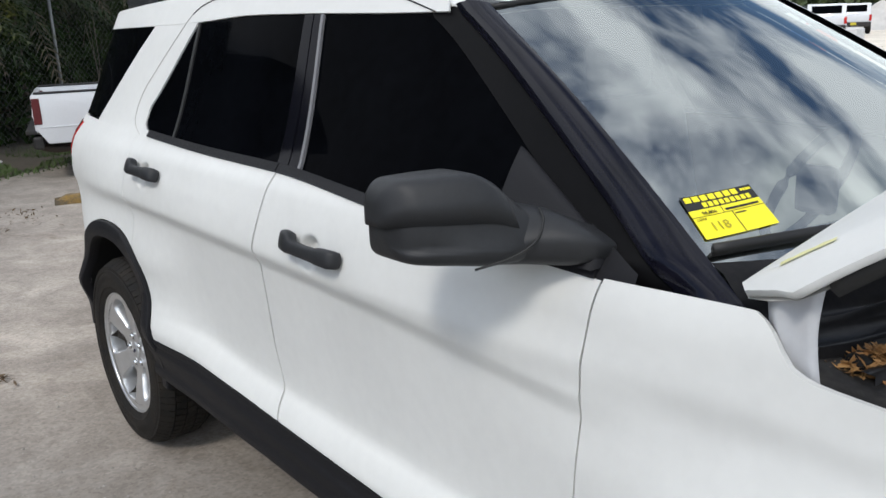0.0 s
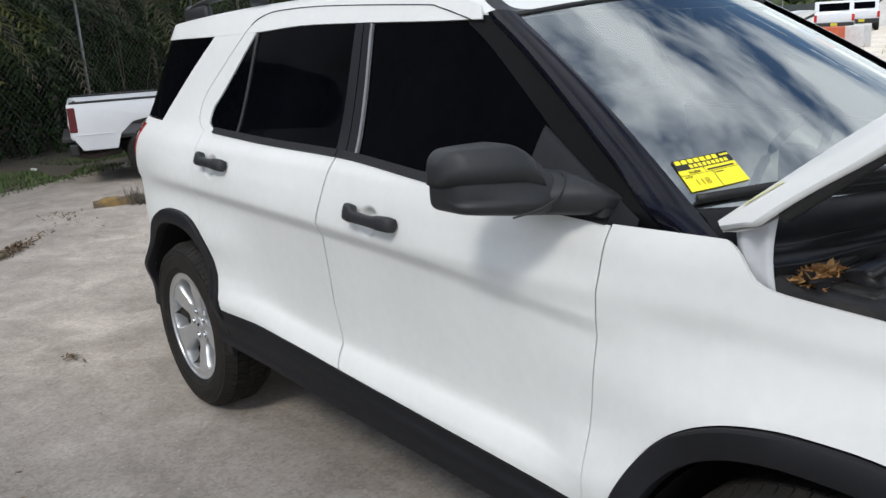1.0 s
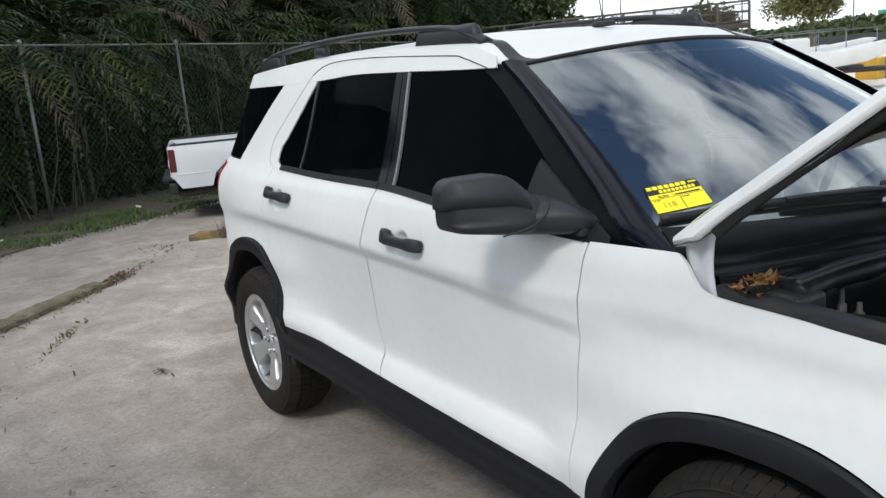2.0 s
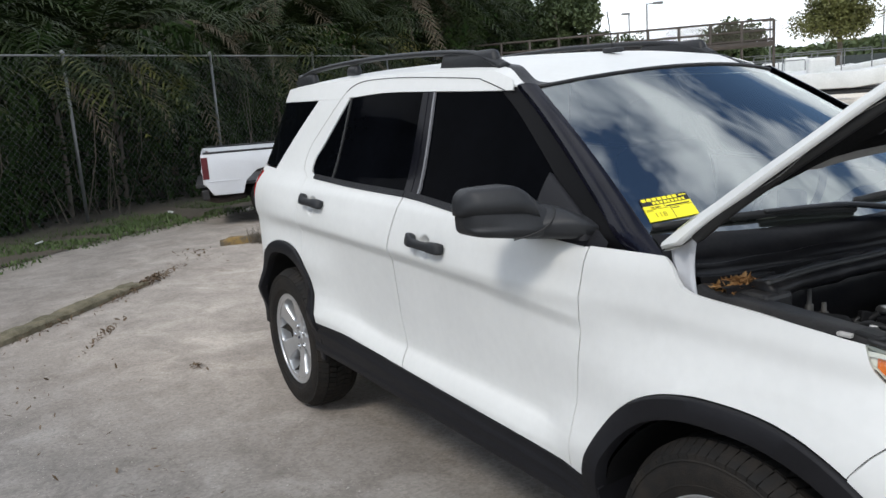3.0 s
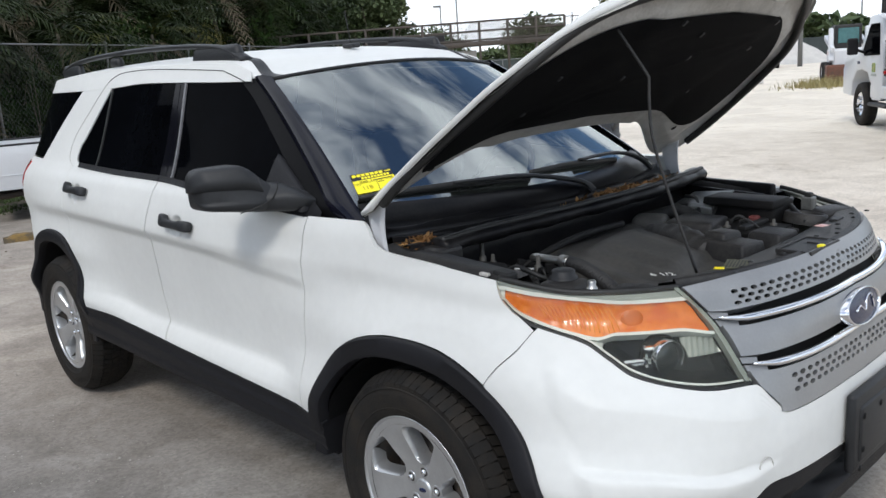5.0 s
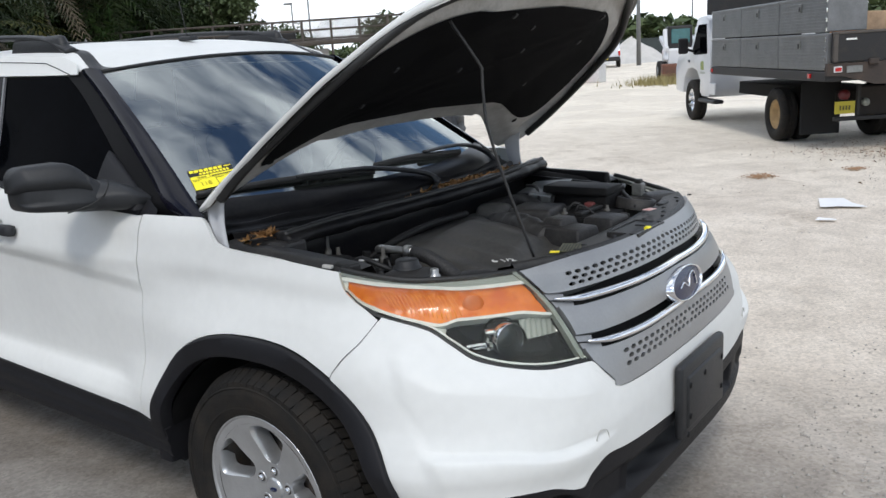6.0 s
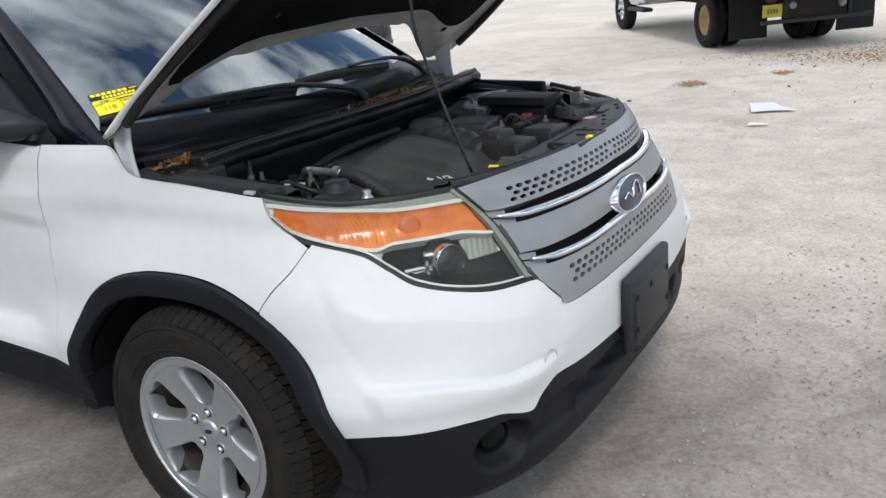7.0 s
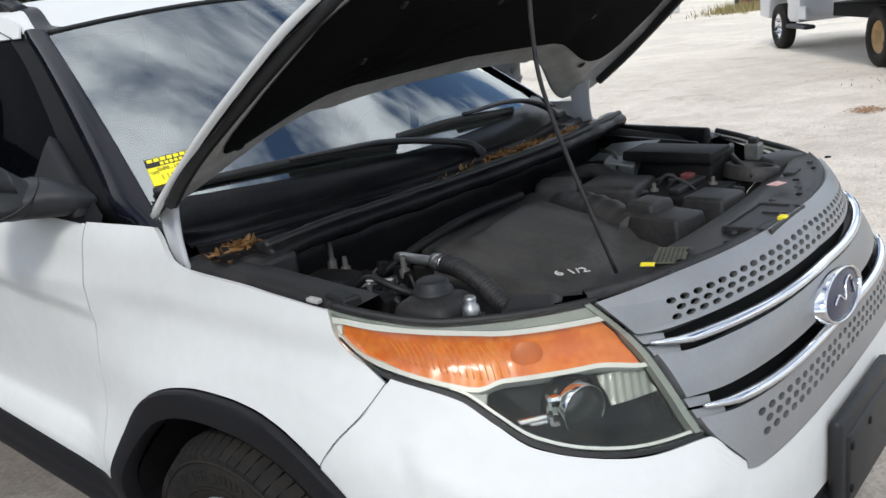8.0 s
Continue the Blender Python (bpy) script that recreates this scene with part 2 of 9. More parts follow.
def tube(pts, radius, sides=8, verts=None, faces=None, squash=None, caps=True):
    """A round bar along the points; radius a number or a function of 0..1; squash=(a, b) makes it oval."""
    verts = [] if verts is None else verts
    faces = [] if faces is None else faces
    pts = [Vector(p) for p in pts]
    base = len(verts)
    up = Vector((0, 0, 1))
    for i, p in enumerate(pts):
        d = (pts[min(i + 1, len(pts) - 1)] - pts[max(i - 1, 0)]).normalized()
        ref = up if abs(d.z) < 0.95 else Vector((1, 0, 0))
        a = d.cross(ref).normalized()
        b = a.cross(d).normalized()
        r = radius(i / (len(pts) - 1)) if callable(radius) else radius
        sa, sb = squash or (1, 1)
        for k in range(sides):
            th = 2 * math.pi * k / sides
            verts.append(p + a * (math.cos(th) * r * sa) + b * (math.sin(th) * r * sb))
    for i in range(len(pts) - 1):
        for k in range(sides):
            k2 = (k + 1) % sides
            faces.append((base + i * sides + k, base + i * sides + k2, base + (i + 1) * sides + k2, base + (i + 1) * sides + k))
    if caps:
        faces.append(tuple(base + k for k in reversed(range(sides))))
        n = base + (len(pts) - 1) * sides
        faces.append(tuple(n + k for k in range(sides)))
    return verts, faces


def lathe(profile, steps=48, axis="y", verts=None, faces=None, closed=False):
    """profile: (radius, along) pairs turned about an axis."""
    verts = [] if verts is None else verts
    faces = [] if faces is None else faces
    base = len(verts)
    n = len(profile)
    for i in range(steps):
        th = 2 * math.pi * i / steps
        c, s = math.cos(th), math.sin(th)
        for r, h in profile:
            verts.append((r * c, h, r * s) if axis == "y" else (r * c, r * s, h))
    for i in range(steps):
        j = (i + 1) % steps
        for k in range(n - 1 if not closed else n):
            k2 = (k + 1) % n
            q = (base + i * n + k, base + i * n + k2, base + j * n + k2, base + j * n + k)
            faces.append(q if axis == "y" else q[::-1])
    return verts, faces


def curve(*pts):
    """Smooth interpolation through (x, y) pairs without overshoot."""
    xs = [p[0] for p in pts]
    ys = [p[1] for p in pts]
    n = len(xs)
    d = [(ys[i + 1] - ys[i]) / (xs[i + 1] - xs[i]) for i in range(n - 1)]
    m = [d[0]] + [0 if d[i - 1] * d[i] <= 0 else 2 * d[i - 1] * d[i] / (d[i - 1] + d[i]) for i in range(1, n - 1)] + [d[-1]]

    def f(x):
        if x <= xs[0]:
            return ys[0]
        if x >= xs[-1]:
            return ys[-1]
        i = 0
        while x > xs[i + 1]:
            i += 1
        h = xs[i + 1] - xs[i]
        t = (x - xs[i]) / h
        return (1 + 2 * t) * (1 - t) ** 2 * ys[i] + t * (1 - t) ** 2 * h * m[i] + t * t * (3 - 2 * t) * ys[i + 1] + t * t * (t - 1) * h * m[i + 1]
    return f


def smooth(a, b, x):
    t = min(1, max(0, (x - a) / (b - a)))
    return t * t * (3 - 2 * t)


def mix(a, b, t):
    return a + (b - a) * t


# ---- the white estate car: outer skin ----
# x forward from the front axle, y to the car's left, z up; s runs along the side as x
# and past 0.2 round the nose, 1.2 being the middle of the front
SIDE = curve((0.18, 0.88), (0.24, 0.93), (0.40, 0.962), (0.53, 0.968), (0.585, 0.964), (0.655, 0.940), (0.70, 0.926), (0.75, 0.922), (0.85, 0.927), (0.965, 0.938), (1.03, 0.953), (1.10, 0.948), (1.18, 0.922), (1.23, 0.885), (1.27, 0.858), (1.63, 0.690), (1.72, 0.645))
SIDE_DOOR = curve((0.18, 0.88), (0.24, 0.93), (0.40, 0.960), (0.50, 0.968), (0.535, 0.966), (0.563, 0.954), (0.588, 0.936), (0.604, 0.922), (0.618, 0.9165), (0.64, 0.9145), (0.68, 0.9155), (0.75, 0.919), (0.85, 0.926), (0.965, 0.938), (1.03, 0.953), (1.10, 0.948))
NOSE = curve((0.18, 0.80), (0.30, 0.90), (0.45, 0.925), (0.63, 0.93), (0.75, 0.915), (0.88, 0.885), (1.0, 0.85), (1.06, 0.80), (1.12, 0.72))
X0 = 0.2
RIDGE = curve((-2.7, 1.035), (-1.9, 1.022), (-1.18, 1.002), (-0.88, 0.981), (-0.58, 0.957))


def flare(x, z):
    """Crested swelling over the front arch."""
    r = math.hypot((x - 0.14) / 0.58, (z - 0.37) / 0.55)
    return 0.022 * max(0.0, 1 - max(0.0, r - 1) / 0.28) * smooth(0.40, 0.50, z)


def half_width(x, z):
    w = SIDE(z)
    ledge = smooth(-0.52, -0.80, x) * smooth(-2.46, -2.05, x)
    if ledge and z < 0.90:
        w = mix(w, SIDE_DOOR(z - 0.045 * smooth(-1.75, -2.45, x)), ledge * smooth(0.90, 0.76, z))
    up = smooth(0.75, 1.1, z)
    w -= (0.02 + 0.08 * up) * smooth(-1.2, 0.25, x) * smooth(0.6, 0.9, z)
    if z > 1.2:
        w -= 0.06 * smooth(-1.9, -0.6, x) * smooth(1.25, 1.65, z)
    # pressed waist line along the doors
    zr = RIDGE(x)
    w += (0.013 * smooth(zr - 0.048, zr + 0.006, z) - 0.014 * smooth(zr - 0.004, zr + 0.13, z)) * (1 - smooth(-0.62, -0.35, x)) * smooth(-3.3, -2.7, x)
    bulge = (1 - smooth(0.80, 1.0, z)) * smooth(0.45, 0.6, z)
    w += flare(x, z)
    for c, swell in ((0.0, 0.023), (-2.86, 0.045)):
        w += swell * bulge * (1 - smooth(0.35, 0.75, abs(x - c)))
    return w - 0.10 * smooth(-2.9, -4.0, x) - 0.42 * smooth(-3.40, -4.02, x) ** 1.5


def power(z):
    return min(3.8, max(2.1, 2.1 + (0.97 - z) * 5))


def skin(s, z):
    if s <= X0:
        return Vector((s, -half_width(s, z), z))
    th = min(1.0, s - X0) * math.pi / 2
    n = power(z)
    c, sn = max(0.0, math.cos(th)), math.sin(th)
    r = (c ** n + sn ** n) ** (-1 / n)
    x = X0 + (NOSE(z) - X0) * sn * r
    return Vector((x, -(half_width(X0, z) - flare(X0, z) + flare(x, z)) * c * r, z))


def skin_normal(s, z):
    e = 0.004
    du = skin(min(s + e, 1.2), z) - skin(s - e, z)
    dv = skin(s, z + e) - skin(s, z - e)
    n = du.cross(dv)
    return n.normalized() if n.length > 1e-9 else Vector((1, 0, 0))


def fill(L, R, B, T, nu, nv, lift=0.0, fn=None):
    """Grid of points between the curves s = L(z), R(z) and z = B(s), T(s)."""
    rows = []
    for i in range(nu + 1):
        u = i / nu
        row = []
        for j in range(nv + 1):
            v = j / nv
            s = mix(L(0.8), R(0.8), u)
            z = 0.8
            for _ in range(14):
                z = mix(B(s), T(s), v)
                s = mix(s, mix(L(z), R(z), u), 0.8)
            p = skin(s, z)
            n = skin_normal(s, z)
            row.append((p + n * (lift(s, z) if callable(lift) else lift), n))
        rows.append(row)
    return rows


def panel(name, L, R, B, T, nu, nv, material, parent, lip=0.014, lift=0.0, left=False, label="", both=False):
    """One pressed sheet of the skin, with its edges turned in; left: the mirrored one; both: across the nose."""
    rows = fill(L, R, B, T, nu, nv, lift)
    verts, faces = [], []

    def sheet(flip):
        base = len(verts)
        k = nv + 1
        for row in rows:
            for p, n in row:
                verts.append(Vector((p.x, -p.y if flip else p.y, p.z)))
        for i in range(nu):
            for j in range(nv):
                q = (base + i * k + j, base + (i + 1) * k + j, base + (i + 1) * k + j + 1, base + i * k + j + 1)
                faces.append(q[::-1] if flip else q)
        border = [(i, 0) for i in range(nu)] + [(nu, j) for j in range(nv)] + [(i, nv) for i in range(nu, 0, -1)] + [(0, j) for j in range(nv, 0, -1)]
        if both:
            border = [(i, nv) for i in range(nu, 0, -1)] + [(0, j) for j in range(nv, 0, -1)] + [(i, 0) for i in range(nu + 1)]
        b2 = len(verts)
        for i, j in border:
            p, n = rows[i][j]
            q = p - n * lip
            verts.append(Vector((p.x, -p.y if flip else p.y, p.z)))
            verts.append(Vector((q.x, -q.y if flip else q.y, q.z)))
        m = len(border)
        for a in range(m - 1 if both else m):
            c = (a + 1) % m
            q = (b2 + 2 * a, b2 + 2 * a + 1, b2 + 2 * c + 1, b2 + 2 * c)
            faces.append(q[::-1] if flip else q)
    if both:
        sheet(False)
        sheet(True)
    else:
        sheet(left)
    ob = link(name, verts, faces, material, parent, label)
    if both:
        bm = bmesh.new()
        bm.from_mesh(ob.data)
        bmesh.ops.remove_doubles(bm, verts=[v for v in bm.verts if abs(v.co.y) < 0.002], dist=0.001)
        bm.to_mesh(ob.data)
        bm.free()
    return ob


def const(v):
    return lambda _: v


suv = thing("estate_car", "white four-door estate car with its bonnet propped open", "car")

# outlines along the side
CLAD_TOP = curve((-2.45, 0.562), (-1.59, 0.537), (-0.45, 0.512))
BELT = curve((-2.69, 1.247), (-2.059, 1.229), (-1.632, 1.225), (-1.192, 1.201), (-0.518, 1.163))
GAP_AB = curve((0.50, -1.592), (0.534, -1.610), (0.66, -1.660), (0.76, -1.678), (0.93, -1.678), (1.03, -1.664), (1.12, -1.645), (1.247, -1.632))
GAP_FENDER = curve((0.50, -0.540), (0.68, -0.557), (0.85, -0.553), (0.97, -0.551), (1.06, -0.547), (1.13, -0.540), (1.18, -0.530))
DOOR_BACK = curve((0.80, -2.632), (0.95, -2.640), (1.253, -2.675))
GAP_BUMPER = curve((0.52, 0.497), (0.58, 0.475), (0.66, 0.432), (0.72, 0.37), (0.778, 0.296), (0.84, 0.327), (0.892, 0.372), (0.95, 0.408))


def arch_point(t):
    """Front arch edge, t 0 rear foot to 1 front foot."""
    a = math.pi * t
    c, sn = math.cos(a), math.sin(a)
    e = 2 / 2.6 if c > 0 else 2 / 2.05
    return (0.03 - (0.505 if c > 0 else 0.56) * math.copysign(abs(c) ** e, c), 0.385 + 0.473 * abs(sn) ** e)


ARCH_F = curve(*[arch_point((i + 0.3 * (i == 0) - 0.3 * (i == 24)) / 24) for i in range(25)])


def arch_front(x, grow=0.0):
    return ARCH_F(x) + grow


REAR_P = 2.35


def arch_rear(x, grow=0.0):
    a, b = 0.472 + grow, 0.535 + grow
    d = min(1.0, abs((x + 2.885) / a))
    return 0.37 + b * (1 - d ** REAR_P) ** (1 / REAR_P)


def fender_bottom(s):
    return max(CLAD_TOP(s) if s < -0.3 else 0.5, arch_front(s if s < X0 else skin(s, 0.75).x))


FENDER_TOP = curve((-0.53, 1.168), (-0.275, 1.170), (-0.245, 1.150), (-0.20, 1.098), (-0.16, 1.087), (0.02, 1.074), (0.29, 1.057))
FENDER_FRONT = curve((0.70, 0.275), (0.778, 0.2935), (0.84, 0.3252), (0.892, 0.3702), (0.946, 0.4062), (0.965, 0.362), (0.98, 0.335), (1.012, 0.302), (1.063, 0.281))
LAMP_LOW = curve((0.30, 1.012), (0.335, 0.981), (0.375, 0.962), (0.41, 0.951), (0.517, 0.925), (0.575, 0.890), (0.623, 0.858), (0.692, 0.832), (0.768, 0.814), (0.842, 0.806))
LAMP_HIGH = curve((0.283, 1.062), (0.37, 1.050), (0.515, 1.036), (0.60, 1.036), (0.73, 1.037))
GLASS_TOP = curve((-2.46, 1.620), (-2.1, 1.632), (-1.7, 1.625), (-1.45, 1.619), (-1.22, 1.612))
BUMPER_TOP = curve((0.405, 0.950), (0.517, 0.920), (0.575, 0.884), (0.623, 0.851), (0.692, 0.826), (0.768, 0.807), (0.845, 0.800), (0.885, 0.735), (0.905, 0.712), (0.95, 0.706), (1.2, 0.698))
BUMPER_LOW = curve((0.495, 0.528), (0.585, 0.543), (0.677, 0.543), (0.745, 0.534), (0.808, 0.498), (0.829, 0.528), (0.865, 0.556), (0.92, 0.545), (1.0, 0.533), (1.2, 0.510))
NOSE_EDGE = const(1.2)


def cup_dip(s, z, cx, cz):
    """Round hollow pressed behind a door handle."""
    r = math.hypot(s - cx, (z - cz) * 1.05)
    return -0.028 * (1 - smooth(0.030, 0.047, r))


for left in (False, True):
    fender = panel("front_wing", GAP_FENDER, FENDER_FRONT, fender_bottom, FENDER_TOP, 44, 26, WHITE, suv, left=left)
    front_door = panel("front_door", lambda z: GAP_AB(z) + 0.004, lambda z: GAP_FENDER(z) - 0.004, CLAD_TOP, BELT, 120, 120, WHITE, suv, left=left, lift=lambda s, z: cup_dip(s, z, -1.378, 1.066))
    rear_door = panel("rear_door", lambda z: DOOR_BACK(z) + 0.002, lambda z: GAP_AB(z) - 0.004, lambda s: max(CLAD_TOP(s), arch_rear(s)), BELT, 100, 120, WHITE, suv, left=left, lift=lambda s, z: cup_dip(s, z, -2.485, 1.126))
    panel("rear_quarter", const(-3.98), lambda z: DOOR_BACK(z) - 0.001, lambda s: max(0.52, arch_rear(s)), curve((-3.98, 1.27), (-3.17, 1.262), (-2.69, 1.247)), 34, 26, WHITE, suv, left=left)
    # roof side above the windows, and the pillar between rear door and cargo window
    panel("roof_side", const(-3.70), curve((1.60, -1.165), (1.66, -1.20), (1.72, -1.27)), curve((-3.704, 1.616), (-2.84, 1.618), (-2.46, 1.623), (-2.1, 1.635), (-1.7, 1.628), (-1.354, 1.618), (-1.169, 1.615)), curve((-3.70, 1.67), (-3.4, 1.69), (-2.2, 1.712), (-1.35, 1.69), (-1.15, 1.64)), 40, 6, WHITE, suv, left=left, lip=0.006)
    panel("rear_pillar", curve((1.245, -3.205), (1.282, -3.180), (1.619, -2.846)), curve((1.235, -2.46), (1.247, -2.522), (1.258, -2.598), (1.285, -2.658), (1.33, -2.663), (1.38, -2.628), (1.622, -2.468)), curve((-3.17, 1.250), (-2.47, 1.233)), const(1.622), 16, 30, WHITE, suv, left=left, lip=0.006, lift=-0.001)
    # glass
    panel("cargo_window", curve((1.271, -3.615), (1.619, -3.369)), curve((1.275, -3.187), (1.619, -2.848)), const(1.272), const(1.617), 10, 10, TINTED, suv, left=left, lift=-0.003, label="dark tinted cargo window")
    panel("rear_glass_edge", curve((1.271, -3.90), (1.62, -3.66)), curve((1.271, -3.617), (1.619, -3.371)), const(1.272), const(1.62), 6, 8, TINTED, suv, left=left, lift=-0.004, label="dark wrap-round rear glass")
    REAR_EDGE = curve((1.247, -2.52), (1.258, -2.595), (1.285, -2.655), (1.33, -2.660), (1.38, -2.625), (1.622, -2.465))
    BAR = curve((1.236, -2.372), (1.622, -2.452))
    panel("window", REAR_EDGE, lambda z: BAR(z) - 0.010, lambda s: BELT(s) + 0.018, GLASS_TOP, 8, 12, TINTED, rear_door, left=left, lift=-0.006, label="dark tinted fixed quarter glass")
    panel("window", lambda z: BAR(z) + 0.010, curve((1.214, -1.647), (1.622, -1.762)), lambda s: BELT(s) + 0.018, GLASS_TOP, 14, 12, TINTED, rear_door, left=left, lift=-0.006, label="dark tinted rear door glass")
    panel("window_bar", lambda z: BAR(z) - 0.009, lambda z: BAR(z) + 0.009, lambda s: BELT(s) + 0.016, GLASS_TOP, 2, 10, SEAL, rear_door, left=left, lift=-0.001, lip=0.01)
    panel("pillar_cover", curve((1.214, -1.645), (1.622, -1.760)), curve((1.214, -1.588), (1.622, -1.716)), lambda s: BELT(s) + 0.002, GLASS_TOP, 3, 12, PILLAR_COVER, rear_door, left=left)
    panel("pillar_cover", curve((1.214, -1.583), (1.622, -1.711)), curve((1.214, -1.536), (1.622, -1.680)), lambda s: BELT(s) + 0.002, GLASS_TOP, 3, 12, PILLAR_COVER, front_door, left=left)
    panel("glass_channel", curve((1.214, -1.534), (1.622, -1.678)), curve((1.214, -1.522), (1.622, -1.666)), lambda s: BELT(s) + 0.004, GLASS_TOP, 1, 12, CHANNEL, front_door, left=left, lift=0.001)
    GLASS_FRONT = curve((1.165, -0.53), (1.245, -0.641), (1.446, -0.952), (1.599, -1.206), (1.619, -1.252))
    panel("window", curve((1.214, -1.521), (1.622, -1.665)), GLASS_FRONT, lambda s: BELT(s) + 0.016, GLASS_TOP, 16, 14, TINTED, front_door, left=left, lift=-0.007, label="dark tinted front door glass")
    for dname, a, b in ((rear_door, -2.58, -1.637), (front_door, -1.631, -0.55)):
        panel("belt_moulding", const(a), const(b), lambda s: BELT(s) - 0.001, lambda s: BELT(s) + 0.020, 24, 3, BLACK_PLASTIC, dname, left=left, lift=0.006, lip=0.016)
    # sill cladding and arch mouldings
    panel("sill_cladding", const(-2.50), const(-0.40), curve((-2.5, 0.400), (-1.5, 0.385), (-0.4, 0.372)), lambda s: CLAD_TOP(s) - 0.003, 60, 18, BLACK_PLASTIC, suv, left=left, lift=lambda s, z: 0.005 + 0.010 * smooth(CLAD_TOP(s) - 0.030, CLAD_TOP(s) - 0.042, z) + 0.008 * smooth(0.450, 0.435, z) - 0.035 * smooth(0.412, 0.38, z), lip=0.24, label="black textured plastic sill cladding")
    for c, fn in ((0, arch_front), (1, arch_rear)):
        verts, faces = [], []
        sgn = 1 if left else -1
        if c == 0:
            line = [arch_point(q / 24) for q in range(25)]
        else:
            line = [(-2.885 - 0.472 * math.copysign(abs(math.cos(a)) ** (2 / REAR_P), math.cos(a)), 0.37 + 0.535 * max(0.0, math.sin(a)) ** (2 / REAR_P)) for a in [math.pi * q / 20 for q in range(21)]]
        pts = spline([(a, b, 0) for a, b in line], 3)
        n = len(pts) - 1
        k = 8
        for i in range(n + 1):
            d = (pts[min(n, i + 1)] - pts[max(0, i - 1)]).normalized()
            nx, nz = d.y, -d.x
            w = 0.066
            for dd, out in ((0.003, 0.001), (0.003, 0.012), (0.008, 0.016), (w - 0.012, 0.012), (w - 0.003, 0.008), (w, -0.002), (w + 0.003, -0.02), (w + 0.003, -0.03)):
                px, pz = pts[i].x + nx * dd, pts[i].y + nz * dd
                s = px if px <= X0 else X0 + (px - X0) * 0.80
                y = abs(skin(s, min(0.95, max(0.45, pz))).y) + out
                verts.append(Vector((px, sgn * y, pz)))
        for i in range(n):
            for j in range(k - 1):
                q = (i * k + j, (i + 1) * k + j, (i + 1) * k + j + 1, i * k + j + 1)
                faces.append(q[::-1] if not left else q)
        mo = link("arch_moulding", verts, faces, BLACK_PLASTIC, suv, "black plastic wheel arch moulding")
        mo.data.set_sharp_from_angle(angle=radians(40))
        a0, a1 = (-0.42, 0.52) if c == 0 else (-3.33, -2.44)
        n = 30
        # dark liner behind the wheel
        verts, faces = [], []
        for i in range(n + 1):
            p = pts[round(i * (len(pts) - 1) / n)]
            q = pts[min(len(pts) - 1, round(i * (len(pts) - 1) / n) + 1)]
            x, z = mix(p.x, 0.5 * (line[0][0] + line[-1][0]), 0.12), p.y - 0.062 * smooth(0.3, 0.7, p.y)
            verts += [(x, sgn * (abs(skin(min(x, 0.2) if x < 0.2 else 0.2 + (x - 0.2) * 0.8, max(0.45, z)).y) - 0.028), z), (x, sgn * 0.60, z + 0.02), (mix(x, 0.5 * (line[0][0] + line[-1][0]), 0.3), sgn * 0.57, 0.24)]
        for i in range(n):
            for j in range(2):
                q = (i * 3 + j, (i + 1) * 3 + j, (i + 1) * 3 + j + 1, i * 3 + j + 1)
                faces.append(q)
        link("wheel_arch_liner", verts, faces, ENGINE_DARK, suv)

# front bumper skin, lower black part, fog lamps
CREASE = curve((0.40, 0.86), (0.485, 0.825), (0.557, 0.788), (0.653, 0.775), (0.79, 0.735), (0.874, 0.722), (1.2, 0.70))
LEDGE = curve((0.40, 0.645), (0.548, 0.637), (0.646, 0.634), (0.778, 0.602), (0.90, 0.595), (1.2, 0.57))
FACET = curve((0.54, 0.585), (0.60, 0.562), (0.637, 0.548), (0.677, 0.531), (0.738, 0.501), (0.80, 0.478), (0.86, 0.46))


def bumper_relief(s, z):
    """Crease under the lamp, a face leaning in below it, and a ledge that kicks out again."""
    zc, zl = CREASE(s), LEDGE(s)
    if z >= zc:
        d = 0.013 * (1 - smooth(0.0, 0.085, z - zc))
    elif z >= zl:
        q = (z - zl) / (zc - zl)
        d = mix(-0.015, 0.013, q) + 0.028 * (1 - smooth(0.0, 0.17, q))
    else:
        d = 0.013 * (1 - smooth(0.0, 0.075, zl - z))
    return d * smooth(FACET(z) - 0.020, FACET(z) + 0.020, s) * (1 - smooth(0.80, 0.90, s))


bumper = panel("front_bumper", GAP_BUMPER, NOSE_EDGE, BUMPER_LOW, BUMPER_TOP, 130, 72, WHITE, suv, both=True, lift=bumper_relief, label="white painted front bumper skin")


def dimple(s, z):
    d = 0.0
    r = math.hypot((s - 0.752) * 1.35, z - 0.432)
    d -= 0.060 * (1 - smooth(0.055, 0.074, r))
    inlet = smooth(0.925, 0.94, s) * smooth(0.385, 0.395, z) * (1 - smooth(0.475, 0.485, z))
    d -= 0.06 * inlet
    pocket = smooth(0.815, 0.84, s + (0.46 - z) * 0.35) * (1 - smooth(0.915, 0.93, s)) * smooth(0.37, 0.40, z) * (1 - smooth(0.47, 0.50, z))
    return d - 0.02 * pocket - 0.03 * smooth(0.33, 0.24, z)


